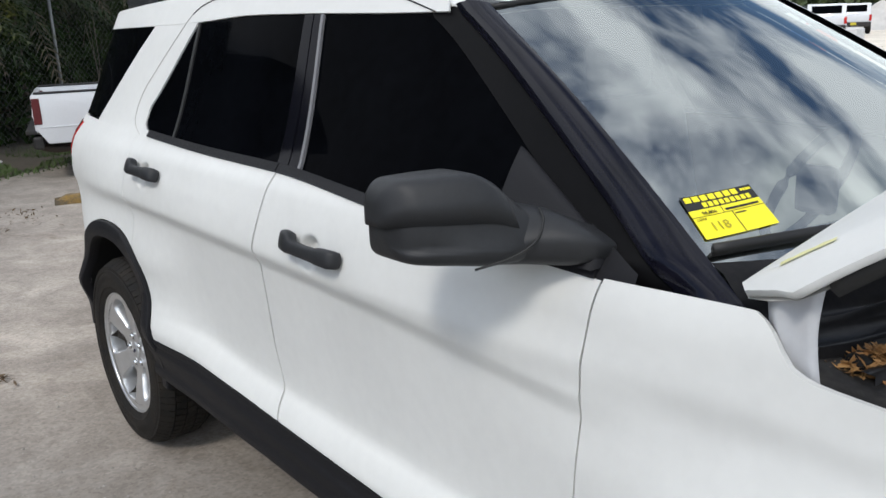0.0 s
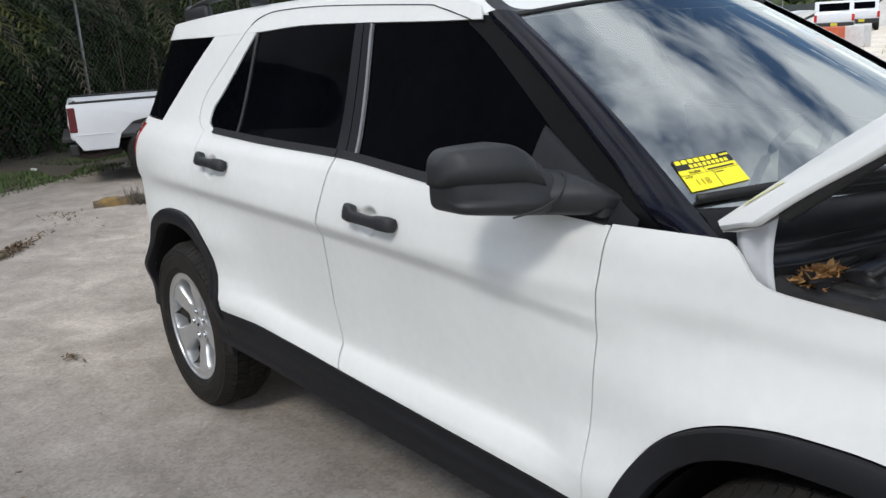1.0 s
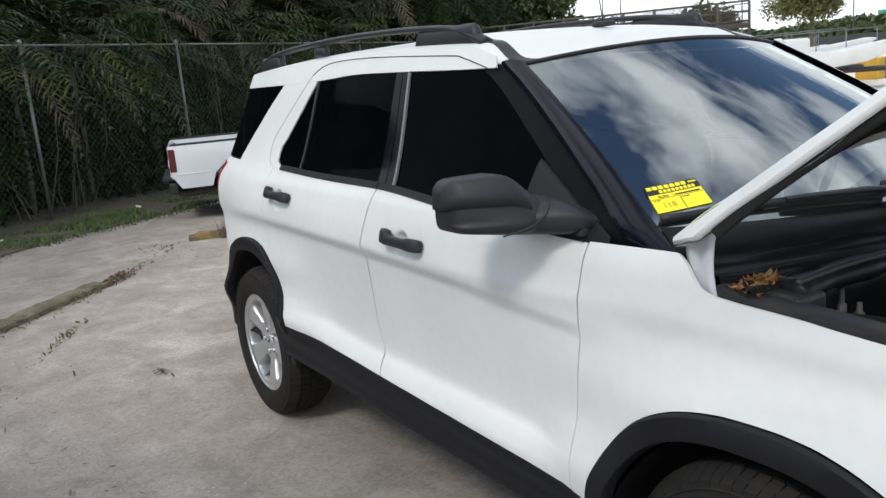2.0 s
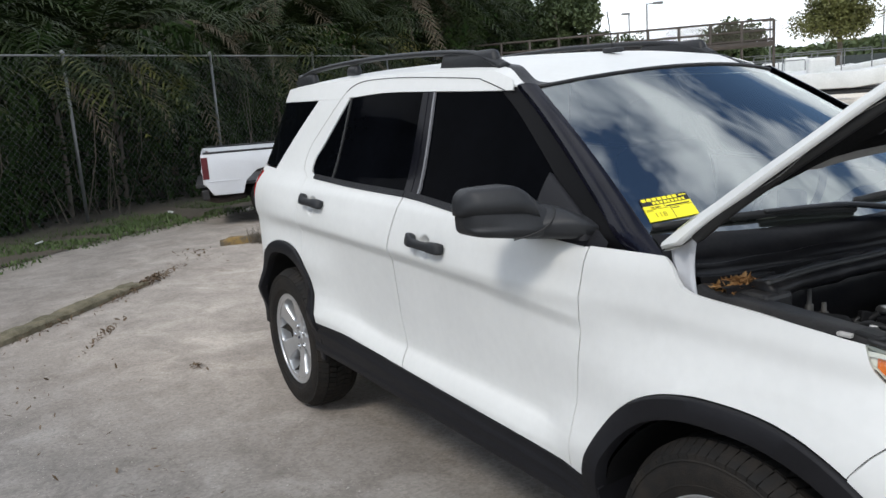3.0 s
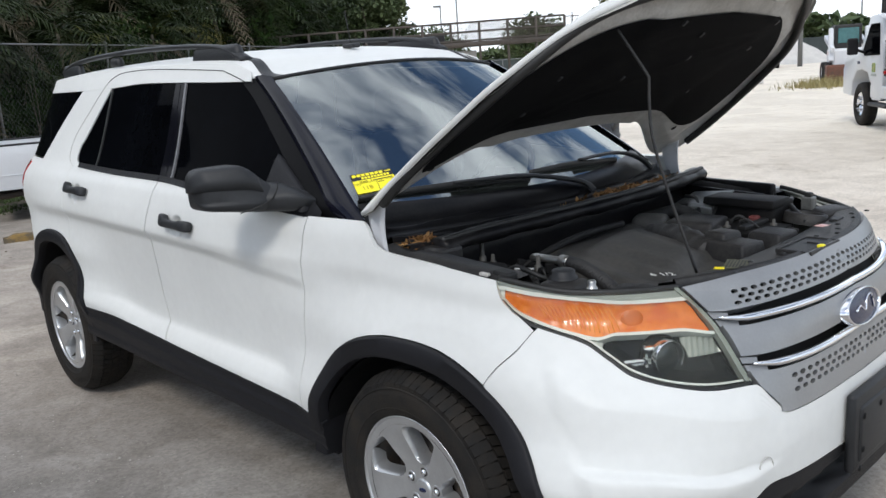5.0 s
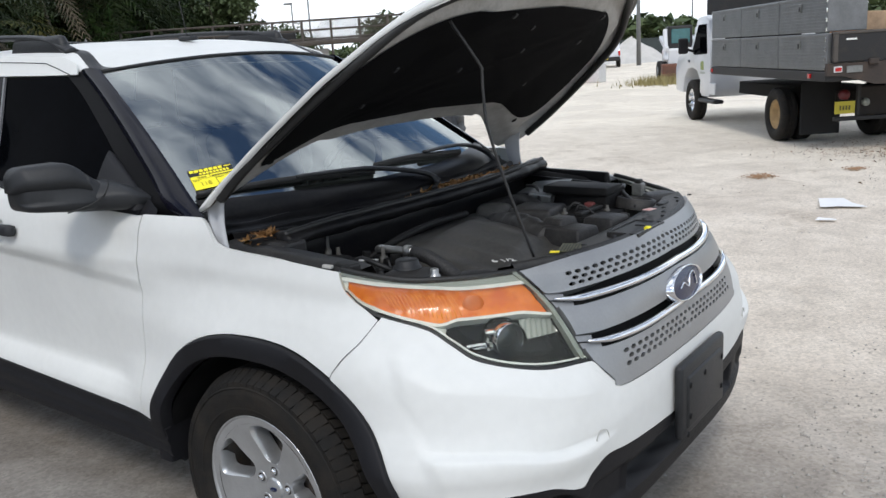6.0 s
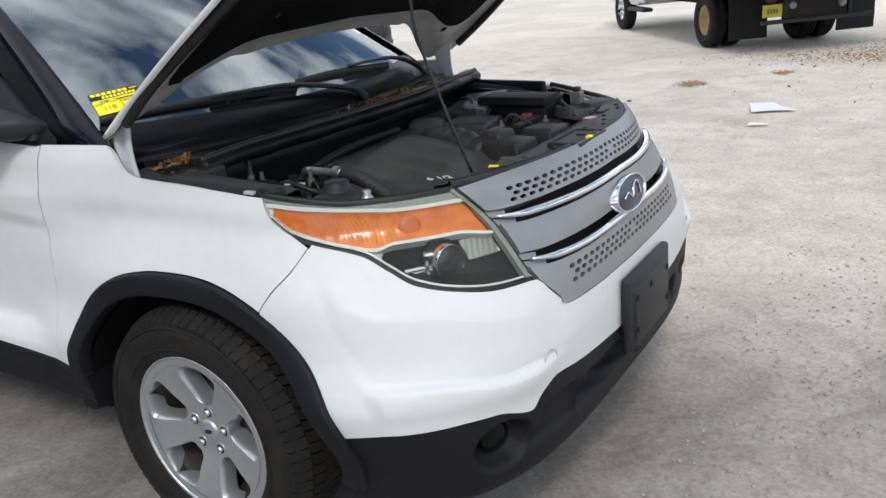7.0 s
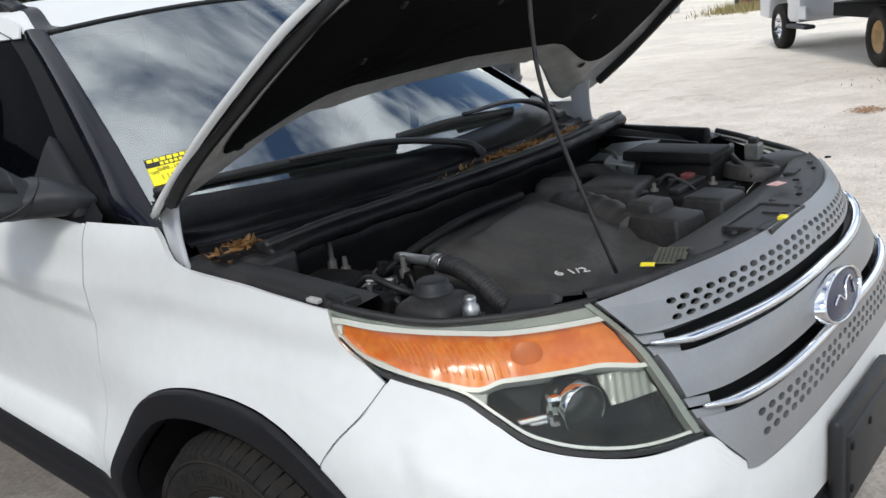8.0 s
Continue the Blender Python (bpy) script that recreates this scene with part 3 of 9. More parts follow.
panel("lower_bumper", curve((0.22, 0.50), (0.40, 0.492), (0.55, 0.497)), NOSE_EDGE, const(0.235), lambda s: BUMPER_LOW(s) - 0.003, 110, 40, BLACK_PLASTIC, suv, both=True, lift=dimple, lip=0.03, label="black textured lower bumper with air intakes")
for sy in (-1, 1):
    fog = skin(0.752, 0.432)
    fn_ = skin_normal(0.752, 0.432)
    v, f = lathe([(0.0, 0.006), (0.025, 0.005), (0.036, 0.0), (0.044, -0.004), (0.046, -0.02)], 28)
    lamp = link("fog_lamp", v, f, LAMP_DARK, suv, "round fog lamp recess in the lower bumper")
    q = fn_.to_track_quat("Y", "Z")
    lamp.matrix_local = Matrix.Translation(Vector((fog.x, -fog.y * sy, fog.z)) - Vector((fn_.x, -fn_.y * sy, fn_.z)) * 0.045) @ (Vector((fn_.x, -fn_.y * sy, fn_.z)).to_track_quat("Y", "Z").to_matrix().to_4x4())
    # towing eye cover
    c = skin(0.853, 0.607)
    n = skin_normal(0.853, 0.607)
    c += n * bumper_relief(0.853, 0.607)
    c, n = Vector((c.x, -c.y * sy, c.z)), Vector((n.x, -n.y * sy, n.z))
    v, f = lathe([(0.0262, -0.003), (0.0262, 0.0006), (0.0254, 0.0006), (0.0254, -0.003)], 36)
    ring = link("towing_cover", v, f, WHITE_IN, bumper, "thin round seam of the towing eye cover")
    ring.matrix_local = Matrix.Translation(c) @ n.to_track_quat("Y", "Z").to_matrix().to_4x4()

# fine joint between wing and bumper
for sy in (-1, 1):
    pts = [skin(GAP_BUMPER(z) - 0.003, z) + skin_normal(GAP_BUMPER(z) - 0.003, z) * 0.0006 for z in [mix(0.705, 0.948, i / 24) for i in range(25)]]
    v, f = tube([Vector((p.x, p.y * -sy, p.z)) for p in pts], 0.0008, 6)
    link("bumper_joint", v, f, SEAL, suv)

# number plate bracket
bracket = new("plate_bracket")
bracket.parent = suv
tagged(bracket, "empty black plastic number plate bracket")
bm = box_bm((0.028, 0.37, 0.235), (0.947, 0.015, 0.553), 0.012)
bm = box_bm((0.03, 0.30, 0.17), (0.953, 0.015, 0.545), 0.010, bm=bm)
part("back_plate", bm, GREY_PLASTIC, bracket, smooth=True)
for y, z in ((-0.12, 0.60), (0.15, 0.60), (-0.12, 0.50), (0.15, 0.50), (-0.14, 0.45), (0.0, 0.60)):
    v, f = lathe([(0.0, 0.004), (0.008, 0.003), (0.010, 0.0)], 12)
    screw = link("screw", v, f, ENGINE_DARK, bracket)
    screw.matrix_local = Matrix.Translation((0.9685, y, z)) @ pose(0, 0, 0, 0, 0, -90)

# ---- grille ----
grille = new("grille")
grille.parent = suv
tagged(grille, "silver painted grille with chrome strips and punched holes")
LAMP_INNER = curve((0.735, 0.885), (0.806, 0.842), (0.88, 0.814), (0.946, 0.785), (0.983, 0.761), (1.037, 0.730))
GRILLE_TOP = curve((0.73, 1.034), (0.90, 1.046), (1.2, 1.052))
GAP1_TOP = curve((0.76, 0.972), (0.82, 0.965), (0.90, 0.967), (1.0, 0.972), (1.2, 0.979))
CHROME1 = curve((0.765, 0.957), (0.86, 0.943), (1.0, 0.944), (1.2, 0.950))
GAP2_TOP = curve((0.81, 0.868), (0.90, 0.858), (1.0, 0.857), (1.2, 0.860))
CHROME2 = curve((0.83, 0.849), (0.905, 0.833), (1.0, 0.828), (1.2, 0.832))
GRILLE_LOW = curve((0.868, 0.745), (0.888, 0.722), (0.915, 0.712), (1.2, 0.704))
EDGE = lambda z: LAMP_INNER(z) + 0.006
panel("grille_back", EDGE, NOSE_EDGE, GRILLE_LOW, GRILLE_TOP, 30, 12, ENGINE_DARK, grille, both=True, lift=-0.045, label="black recess behind the grille")


def holed_band(name, s0, s1, zlow, zhigh, rows, cols, parent, hole_w, hole_h, lift):
    """A sheet pierced by rows of oval holes, staggered, on both halves of the nose."""
    verts, faces = [], []
    seg = 12
    for flip in (False, True):
        for r in range(rows):
            for c in range(-1, cols + 1):
                a = s0 + (s1 - s0) * (c + 0.5 * (r % 2)) / cols
                b = s0 + (s1 - s0) * (c + 1 + 0.5 * (r % 2)) / cols
                a, b = max(a, s0), min(b, s1)
                if b - a < 1e-4:
                    continue
                full = b - a > 0.9 * (s1 - s0) / cols
                base = len(verts)
                for ring in range(3):
                    for k in range(seg):
                        th = 2 * math.pi * (k + 0.5) / seg
                        cx, sz = math.cos(th), math.sin(th)
                        if ring == 0:
                            m = max(abs(cx), abs(sz))
                            u, v = 0.5 + 0.5 * cx / m, 0.5 + 0.5 * sz / m
                        else:
                            u, v = 0.5 + 0.5 * hole_w * cx, 0.5 + 0.5 * hole_h * sz
                        s = a + (b - a) * u
                        z0, z1 = zlow(s), zhigh(s)
                        z = z0 + (z1 - z0) * (r + v) / rows
                        n = skin_normal(s, z)
                        p = skin(s, z) + n * (lift - (0.014 if ring == 2 else 0))
                        verts.append(Vector((p.x, -p.y if flip else p.y, p.z)))
                for k in range(seg):
                    k2 = (k + 1) % seg
                    if full:
                        qs = [(base + k, base + k2, base + seg + k2, base + seg + k), (base + seg + k, base + seg + k2, base + 2 * seg + k2, base + 2 * seg + k)]
                    else:
                        qs = []
                    for q in qs:
                        faces.append(q[::-1] if flip else q)
                if not full:
                    q = tuple(base + k for k in range(seg))
                    faces.append(q[::-1] if flip else q)
    return link(name, verts, faces, SILVER, parent, smooth=False)


# upper band: plain lip, holes, plain lip; then the middle bar and the lower band
hz0 = lambda s: GAP1_TOP(s) + 0.008
hz1 = lambda s: GAP1_TOP(s) + 0.050
panel("upper_band", EDGE, NOSE_EDGE, hz1, GRILLE_TOP, 40, 4, SILVER, grille, both=True, lift=0.004)
panel("upper_lip", EDGE, NOSE_EDGE, GAP1_TOP, hz0, 40, 2, SILVER, grille, both=True, lift=0.004, lip=0.04)
panel("upper_end", EDGE, const(0.832), hz0, hz1, 6, 3, SILVER, grille, lift=0.004)
panel("upper_end", EDGE, const(0.832), hz0, hz1, 6, 3, SILVER, grille, lift=0.004, left=True)
holed_band("upper_mesh", 0.832, 1.2, hz0, hz1, 3, 15, grille, 0.70, 0.72, 0.004)
panel("middle_bar", EDGE, NOSE_EDGE, GAP2_TOP, lambda s: CHROME1(s) - 0.016, 44, 8, SILVER, grille, both=True, lift=lambda s, z: 0.004 + 0.006 * math.sin(math.pi * min(1, max(0, (z - GAP2_TOP(s)) / 0.088))), lip=0.04)
lz0, lz1 = (lambda s: 0.748), (lambda s: 0.799)
panel("lower_band_top", EDGE, NOSE_EDGE, lz1, lambda s: CHROME2(s) - 0.015, 40, 2, SILVER, grille, both=True, lift=0.004, lip=0.02)
panel("lower_band", EDGE, NOSE_EDGE, GRILLE_LOW, lz0, 40, 4, SILVER, grille, both=True, lift=0.004, lip=0.03)
panel("lower_end", lambda z: LAMP_INNER(z) + 0.006, const(0.925), lz0, lz1, 6, 3, SILVER, grille, lift=0.004)
panel("lower_end", lambda z: LAMP_INNER(z) + 0.006, const(0.925), lz0, lz1, 6, 3, SILVER, grille, lift=0.004, left=True)
holed_band("lower_mesh", 0.925, 1.2, lz0, lz1, 3, 12, grille, 0.70, 0.72, 0.004)
for left in (False, True):
    for cz, hi in ((CHROME1, 0.838), (CHROME2, 0.882)):
        panel("gap_end", EDGE, const(hi), lambda s, q=cz: q(s) - 0.018, lambda s, q=cz: q(s) - 0.002, 6, 2, SILVER, grille, lift=-0.004, lip=0.03, left=left)
        panel("gap_end", EDGE, const(hi - 0.018), lambda s, q=cz: q(s) + 0.002, lambda s, q=cz: q(s) + 0.016, 6, 2, SILVER, grille, lift=-0.006, lip=0.03, left=left)
for nm, cz in (("chrome_strip", CHROME1), ("chrome_strip", CHROME2)):
    a = 0.79 if cz is CHROME1 else 0.845
    pts = [skin(a + (1.2 - a) * i / 20, cz(a + (1.2 - a) * i / 20)) + skin_normal(a + (1.2 - a) * i / 20, cz(a + (1.2 - a) * i / 20)) * 0.008 for i in range(21)]
    pts = pts + [Vector((p.x, -p.y, p.z)) for p in reversed(pts[:-1])]
    v, f = tube(pts, lambda t: 0.0105 * min(1, 0.35 + 8 * min(t, 1 - t)), 10, squash=(1.15, 0.95))
    link(nm, v, f, CHROME, grille, "bright chrome grille strip")
# oval badge
v, f = lathe([(0.0, 0.016), (0.8, 0.014), (0.91, 0.011)], 48)
badge = new("badge")
badge.parent = grille
badge["label"] = "blue oval badge with chrome rim"
badge.matrix_local = Matrix.Translation((0.897, 0, 0.878)) @ pose(0, 0, 0, 0, -12, 0) @ pose(0, 0, 0, 0, 0, -90)
o = link("badge_plate", [(x * 0.122, y, z * 0.052) for x, y, z in v], f, BLUE_BADGE, badge)
v, f = lathe([(0.90, 0.010), (0.905, 0.016), (0.945, 0.018), (0.985, 0.014), (1.0, -0.03)], 48)
link("badge_rim", [(x * 0.122, y, z * 0.052) for x, y, z in v], f, CHROME, badge)
v, f = tube(spline([(-0.062, 0.0165, -0.018), (-0.055, 0.0165, 0.022), (-0.02, 0.0165, 0.018), (0.0, 0.0165, -0.012), (0.03, 0.0165, 0.006), (0.062, 0.0165, -0.004)], 5), 0.0028, 6)
link("badge_stroke", v, f, CHROME, badge)

# ---- headlamps ----
for left in (False, True):
    sy = 1 if left else -1
    lamp = new("headlamp")
    lamp.parent = suv
    tagged(lamp, "headlamp with amber strip over a dark projector bowl")
    LL = const(0.285)
    panel("housing", LL, LAMP_INNER, lambda s: LAMP_LOW(s) + 0.002, LAMP_HIGH, 40, 14, LAMP_DARK, lamp, lift=-0.05, lip=0.0, left=left)
    panel("edge_bezel", LL, LAMP_INNER, lambda s: LAMP_LOW(s) - 0.004, lambda s: LAMP_LOW(s) + 0.003, 40, 2, SEAL, lamp, lift=-0.006, lip=0.05, left=left)
    panel("lower_trim", const(0.50), LAMP_INNER, lambda s: LAMP_LOW(s) + 0.007, lambda s: LAMP_LOW(s) + 0.0115, 40, 2, LAMP_WHITE, lamp, lift=-0.012, lip=0.012, left=left)
    AM_TOP = curve((0.31, 1.036), (0.417, 1.024), (0.537, 1.013), (0.60, 1.006), (0.74, 1.004))
    AM_LOW = curve((0.30, 1.020), (0.325, 0.996), (0.35, 0.982), (0.41, 0.966), (0.50, 0.945), (0.545, 0.937), (0.58, 0.946), (0.708, 0.947), (0.78, 0.932))
    AM_R = lambda z: LAMP_INNER(z) - 0.012
    panel("top_trim", LL, LAMP_INNER, AM_TOP, lambda s: AM_TOP(s) + 0.010, 40, 2, LAMP_WHITE, lamp, lift=-0.009, lip=0.03, left=left)
    panel("upper_skirt", LL, LAMP_INNER, lambda s: AM_TOP(s) + 0.011, LAMP_HIGH, 40, 2, LAMP_HAZE, lamp, lift=-0.012, lip=0.02, left=left)
    panel("amber_strip", const(0.302), AM_R, AM_LOW, AM_TOP, 48, 10, AMBER, lamp, lift=lambda s, z: -0.020 + 0.0014 * math.sin(s * 190 + z * 60) * smooth(0.42, 0.46, s) * (1 - smooth(0.58, 0.62, s)), lip=0.03, left=left, label="amber indicator strip")
    panel("divider_trim", const(0.296), LAMP_INNER, lambda s: AM_LOW(s) - 0.0065, AM_LOW, 40, 2, LAMP_WHITE, lamp, lift=-0.012, lip=0.035, left=left)
    panel("inner_trim", lambda z: LAMP_INNER(z) - 0.008, LAMP_INNER, const(0.812), const(1.036), 3, 16, LAMP_HAZE, lamp, lift=-0.006, lip=0.018, left=left)
    panel("corner_reflector", lambda z: LAMP_INNER(z) - 0.075, lambda z: LAMP_INNER(z) - 0.008, const(0.890), const(0.934), 18, 8, LAMP_HAZE, lamp, lift=lambda s, z: -0.034 + 0.003 * math.sin(s * 520), lip=0.004, left=left, label="ribbed pale reflector in the inner corner")
    panel("bowl_floor", const(0.56), lambda z: LAMP_INNER(z) - 0.012, lambda s: LAMP_LOW(s) + 0.010, lambda s: LAMP_LOW(s) + 0.045, 24, 5, LAMP_DARK, lamp, lift=lambda s, z: -0.044 + 0.022 * smooth(LAMP_LOW(s) + 0.045, LAMP_LOW(s) + 0.008, z), lip=0.004, left=left, label="smoked lower edge of the lamp bowl")
    panel("end_trim", const(0.286), const(0.306), lambda s: 1.016, lambda s: 1.045, 3, 3, LAMP_WHITE, lamp, lift=-0.016, lip=0.02, left=left)
    panel("bowl_ramp", const(0.512), const(0.556), lambda s: max(LAMP_LOW(s) + 0.012, AM_LOW(s) - 0.050), lambda s: AM_LOW(s) - 0.007, 12, 6, LAMP_CREAM, lamp, lift=lambda s, z: -0.014 - 0.5 * max(0.0, s - 0.525) + 0.0015 * math.sin(s * 900), lip=0.004, left=left, label="pale ribbed ramp into the lamp bowl")
    # amber ridges
    for k in range(17):
        s = 0.400 + 0.0105 * k
        pts = [skin(s + 0.02 * t, mix(AM_LOW(s) + 0.006, AM_TOP(s) - 0.012, 1 - t)) - skin_normal(s, 0.97) * 0.018 for t in (0, 0.3, 0.6, 1)]
        v, f = tube([Vector((p.x, p.y * (-sy), p.z)) if left else p for p in pts], 0.0010, 5)
        link("ridge", v, f, AMBER_LIGHT, lamp)
    # bulb seen through the amber
    c_ = skin(0.615, 0.972) - skin_normal(0.615, 0.972) * 0.0185
    v, f = lathe([(0.0, 0.004), (0.016, 0.0035), (0.026, 0.001), (0.029, -0.002)], 24)
    blb = link("indicator_bulb", v, f, AMBER_DARK, lamp, "dark bulb behind the amber strip")
    nb = skin_normal(0.615, 0.972)
    blb.matrix_local = Matrix.Translation((c_.x, c_.y * -sy, c_.z)) @ Vector((nb.x, nb.y * -sy, nb.z)).to_track_quat("Y", "Z").to_matrix().to_4x4()
    # projector: bowl ring, ball lens and a bracket block
    pc = Vector((0.684, sy * 0.668, 0.874))
    dirn = Vector((0.95, sy * 0.30, 0.03)).normalized()
    rot = dirn.to_track_quat("Y", "Z").to_matrix().to_4x4()
    rot_side = Vector((0.80, sy * 0.58, 0.05)).normalized().to_track_quat("Y", "Z").to_matrix().to_4x4()
    v = [(0.040 * math.sin(a) * math.cos(b), 0.018 * math.cos(a), 0.040 * math.sin(a) * math.sin(b)) for a in [i * math.pi / 16 for i in range(9)] for b in [2 * math.pi * j / 24 for j in range(24)]]
    f = [(i * 24 + j, i * 24 + (j + 1) % 24, (i + 1) * 24 + (j + 1) % 24, (i + 1) * 24 + j) for i in range(8) for j in range(24)]
    ball = link("projector_lens", v, f, LAMP_BALL, lamp, "round projector lens")
    ball.matrix_local = Matrix.Translation(pc) @ rot
    v, f = lathe([(0.041, -0.03), (0.0430, 0.012), (0.0440, 0.0135), (0.0450, 0.012), (0.0450, -0.03)], 40)
    ring = link("projector_ring", v, f, CHROME, lamp)
    ring.matrix_local = Matrix.Translation(pc) @ rot
    # bright dish behind the projector
    v, f = lathe([(0.046, -0.006), (0.052, -0.010), (0.056, -0.018), (0.058, -0.030)], 36)
    dish = link("reflector_dish", v, f, LAMP_DARK, lamp)
    dish.matrix_local = Matrix.Translation(pc - dirn * 0.006) @ rot
    side_v = Vector((-dirn.y, dirn.x, 0)) * (-sy)
    bm = box_bm((0.072, 0.018, 0.026), (0, 0, 0), 0.004)
    for q in range(3):
        bm = box_bm((0.066, 0.004, 0.004), (0, 0.010, -0.007 + 0.007 * q), 0.001, bm=bm)
    blk = part("side_lamp", bm, CHROME, lamp, "small chrome side light block")
    blk.matrix_local = Matrix.Translation(pc + Vector((-0.052, sy * 0.056, -0.012))) @ rot_side
    bm = box_bm((0.030, 0.026, 0.062), (0, 0, 0), 0.008)
    shd = part("projector_shroud", bm, CHROME, lamp, "bright plastic cheek beside the projector")
    shd.matrix_local = Matrix.Translation(pc + Vector((-0.030, sy * 0.034, 0.004))) @ rot_side
    lens = panel("lens", LL, LAMP_INNER, lambda s: LAMP_LOW(s) + 0.002, LAMP_HIGH, 40, 12, LENS, lamp, lift=-0.002, lip=0.004, left=left, label="clear slightly hazed headlamp lens")
    lens.visible_shadow = False
    v, f = tube([Vector((p.x, p.y * -sy, p.z)) for p in [skin(s, LAMP_HIGH(s) + 0.003) - skin_normal(s, LAMP_HIGH(s)) * 0.014 for s in [mix(0.285, 0.745, i / 30) for i in range(31)]]], 0.009, 8)
    link("top_seal", v, f, SEAL, lamp, "black rubber strip over the lamp")

# ---- windscreen, pillars, roof ----
WS_LOW = Vector((-0.345, -0.795, 1.158))
WS_TOP = Vector((-1.085, -0.615, 1.618))


def screen(u, v):
    """u -1..1 across, v 0..1 up."""
    e = WS_LOW.lerp(WS_TOP, v)
    bow = (1 - u * u)
    return Vector((e.x + mix(0.23, 0.10, v) * bow, abs(e.y) * u, e.z + mix(-0.020, 0.040, v) * bow + 0.016 * math.sin(math.pi * v)))


verts = [screen(-1 + 2 * i / 32, j / 14) for i in range(33) for j in range(15)]
faces = [(i * 15 + j, (i + 1) * 15 + j, (i + 1) * 15 + j + 1, i * 15 + j + 1) for i in range(32) for j in range(14)]
windscreen = link("windscreen", verts, faces, WINDSCREEN, suv, "curved windscreen reflecting sky")
windscreen.visible_shadow = False
v, f = tube([screen(-1 + 2 * i / 30, 1.0) + Vector((0, 0, 0.002)) for i in range(31)], 0.007, 6)
link("windscreen_seal", v, f, SEAL, suv)


ROOF_TOP = curve((-3.70, 1.67), (-3.4, 1.69), (-2.2, 1.712), (-1.35, 1.69), (-1.15, 1.64), (-1.08, 1.622))
CROWN = curve((-3.74, 1.690), (-3.4, 1.735), (-2.6, 1.758), (-1.9, 1.757), (-1.5, 1.742), (-1.2, 1.700), (-0.98, 1.662))


def roof_pt(t, u):
    """t 0..1 from windscreen to tail, u -1..1 across; the edges lie on the body side."""
    front = screen(u, 1.0)
    xe = mix(-1.09, -3.70, t)
    edge = skin(xe, ROOF_TOP(xe))
    w = mix(0.622, -edge.y - 0.001, smooth(0.0, 0.035, t))
    x = mix(front.x - 0.004, -3.74 + 0.04 * u * u, t)
    ze = edge.z
    z = ze + (max(CROWN(x), ze + 0.01) - ze) * (1 - abs(u) ** 3.0)
    return Vector((x, u * w, mix(front.z + 0.005, z, smooth(0, 0.09, t))))


verts, faces = [], []
NX, NY = 60, 44
US = [math.sin(math.pi / 2 * (-1 + 2 * j / NY)) for j in range(NY + 1)]
for i in range(NX + 1):
    t = (i / NX) ** 1.3
    row = [roof_pt(t, u) for u in US]
    # edge turned down inside the body side
    verts += [row[0] + Vector((0, 0.004, -0.018))] + row + [row[-1] + Vector((0, -0.004, -0.018))]
k = NY + 3
for i in range(NX):
    for j in range(k - 1):
        faces.append((i * k + j, i * k + j + 1, (i + 1) * k + j + 1, (i + 1) * k + j))
roof = link("roof", verts, faces, WHITE, suv, "white painted roof")
bm = box_bm((1.9, 1.06, 0.02), (-2.3, 0, 1.64), 0.008)
part("headliner", bm, INTERIOR, suv)

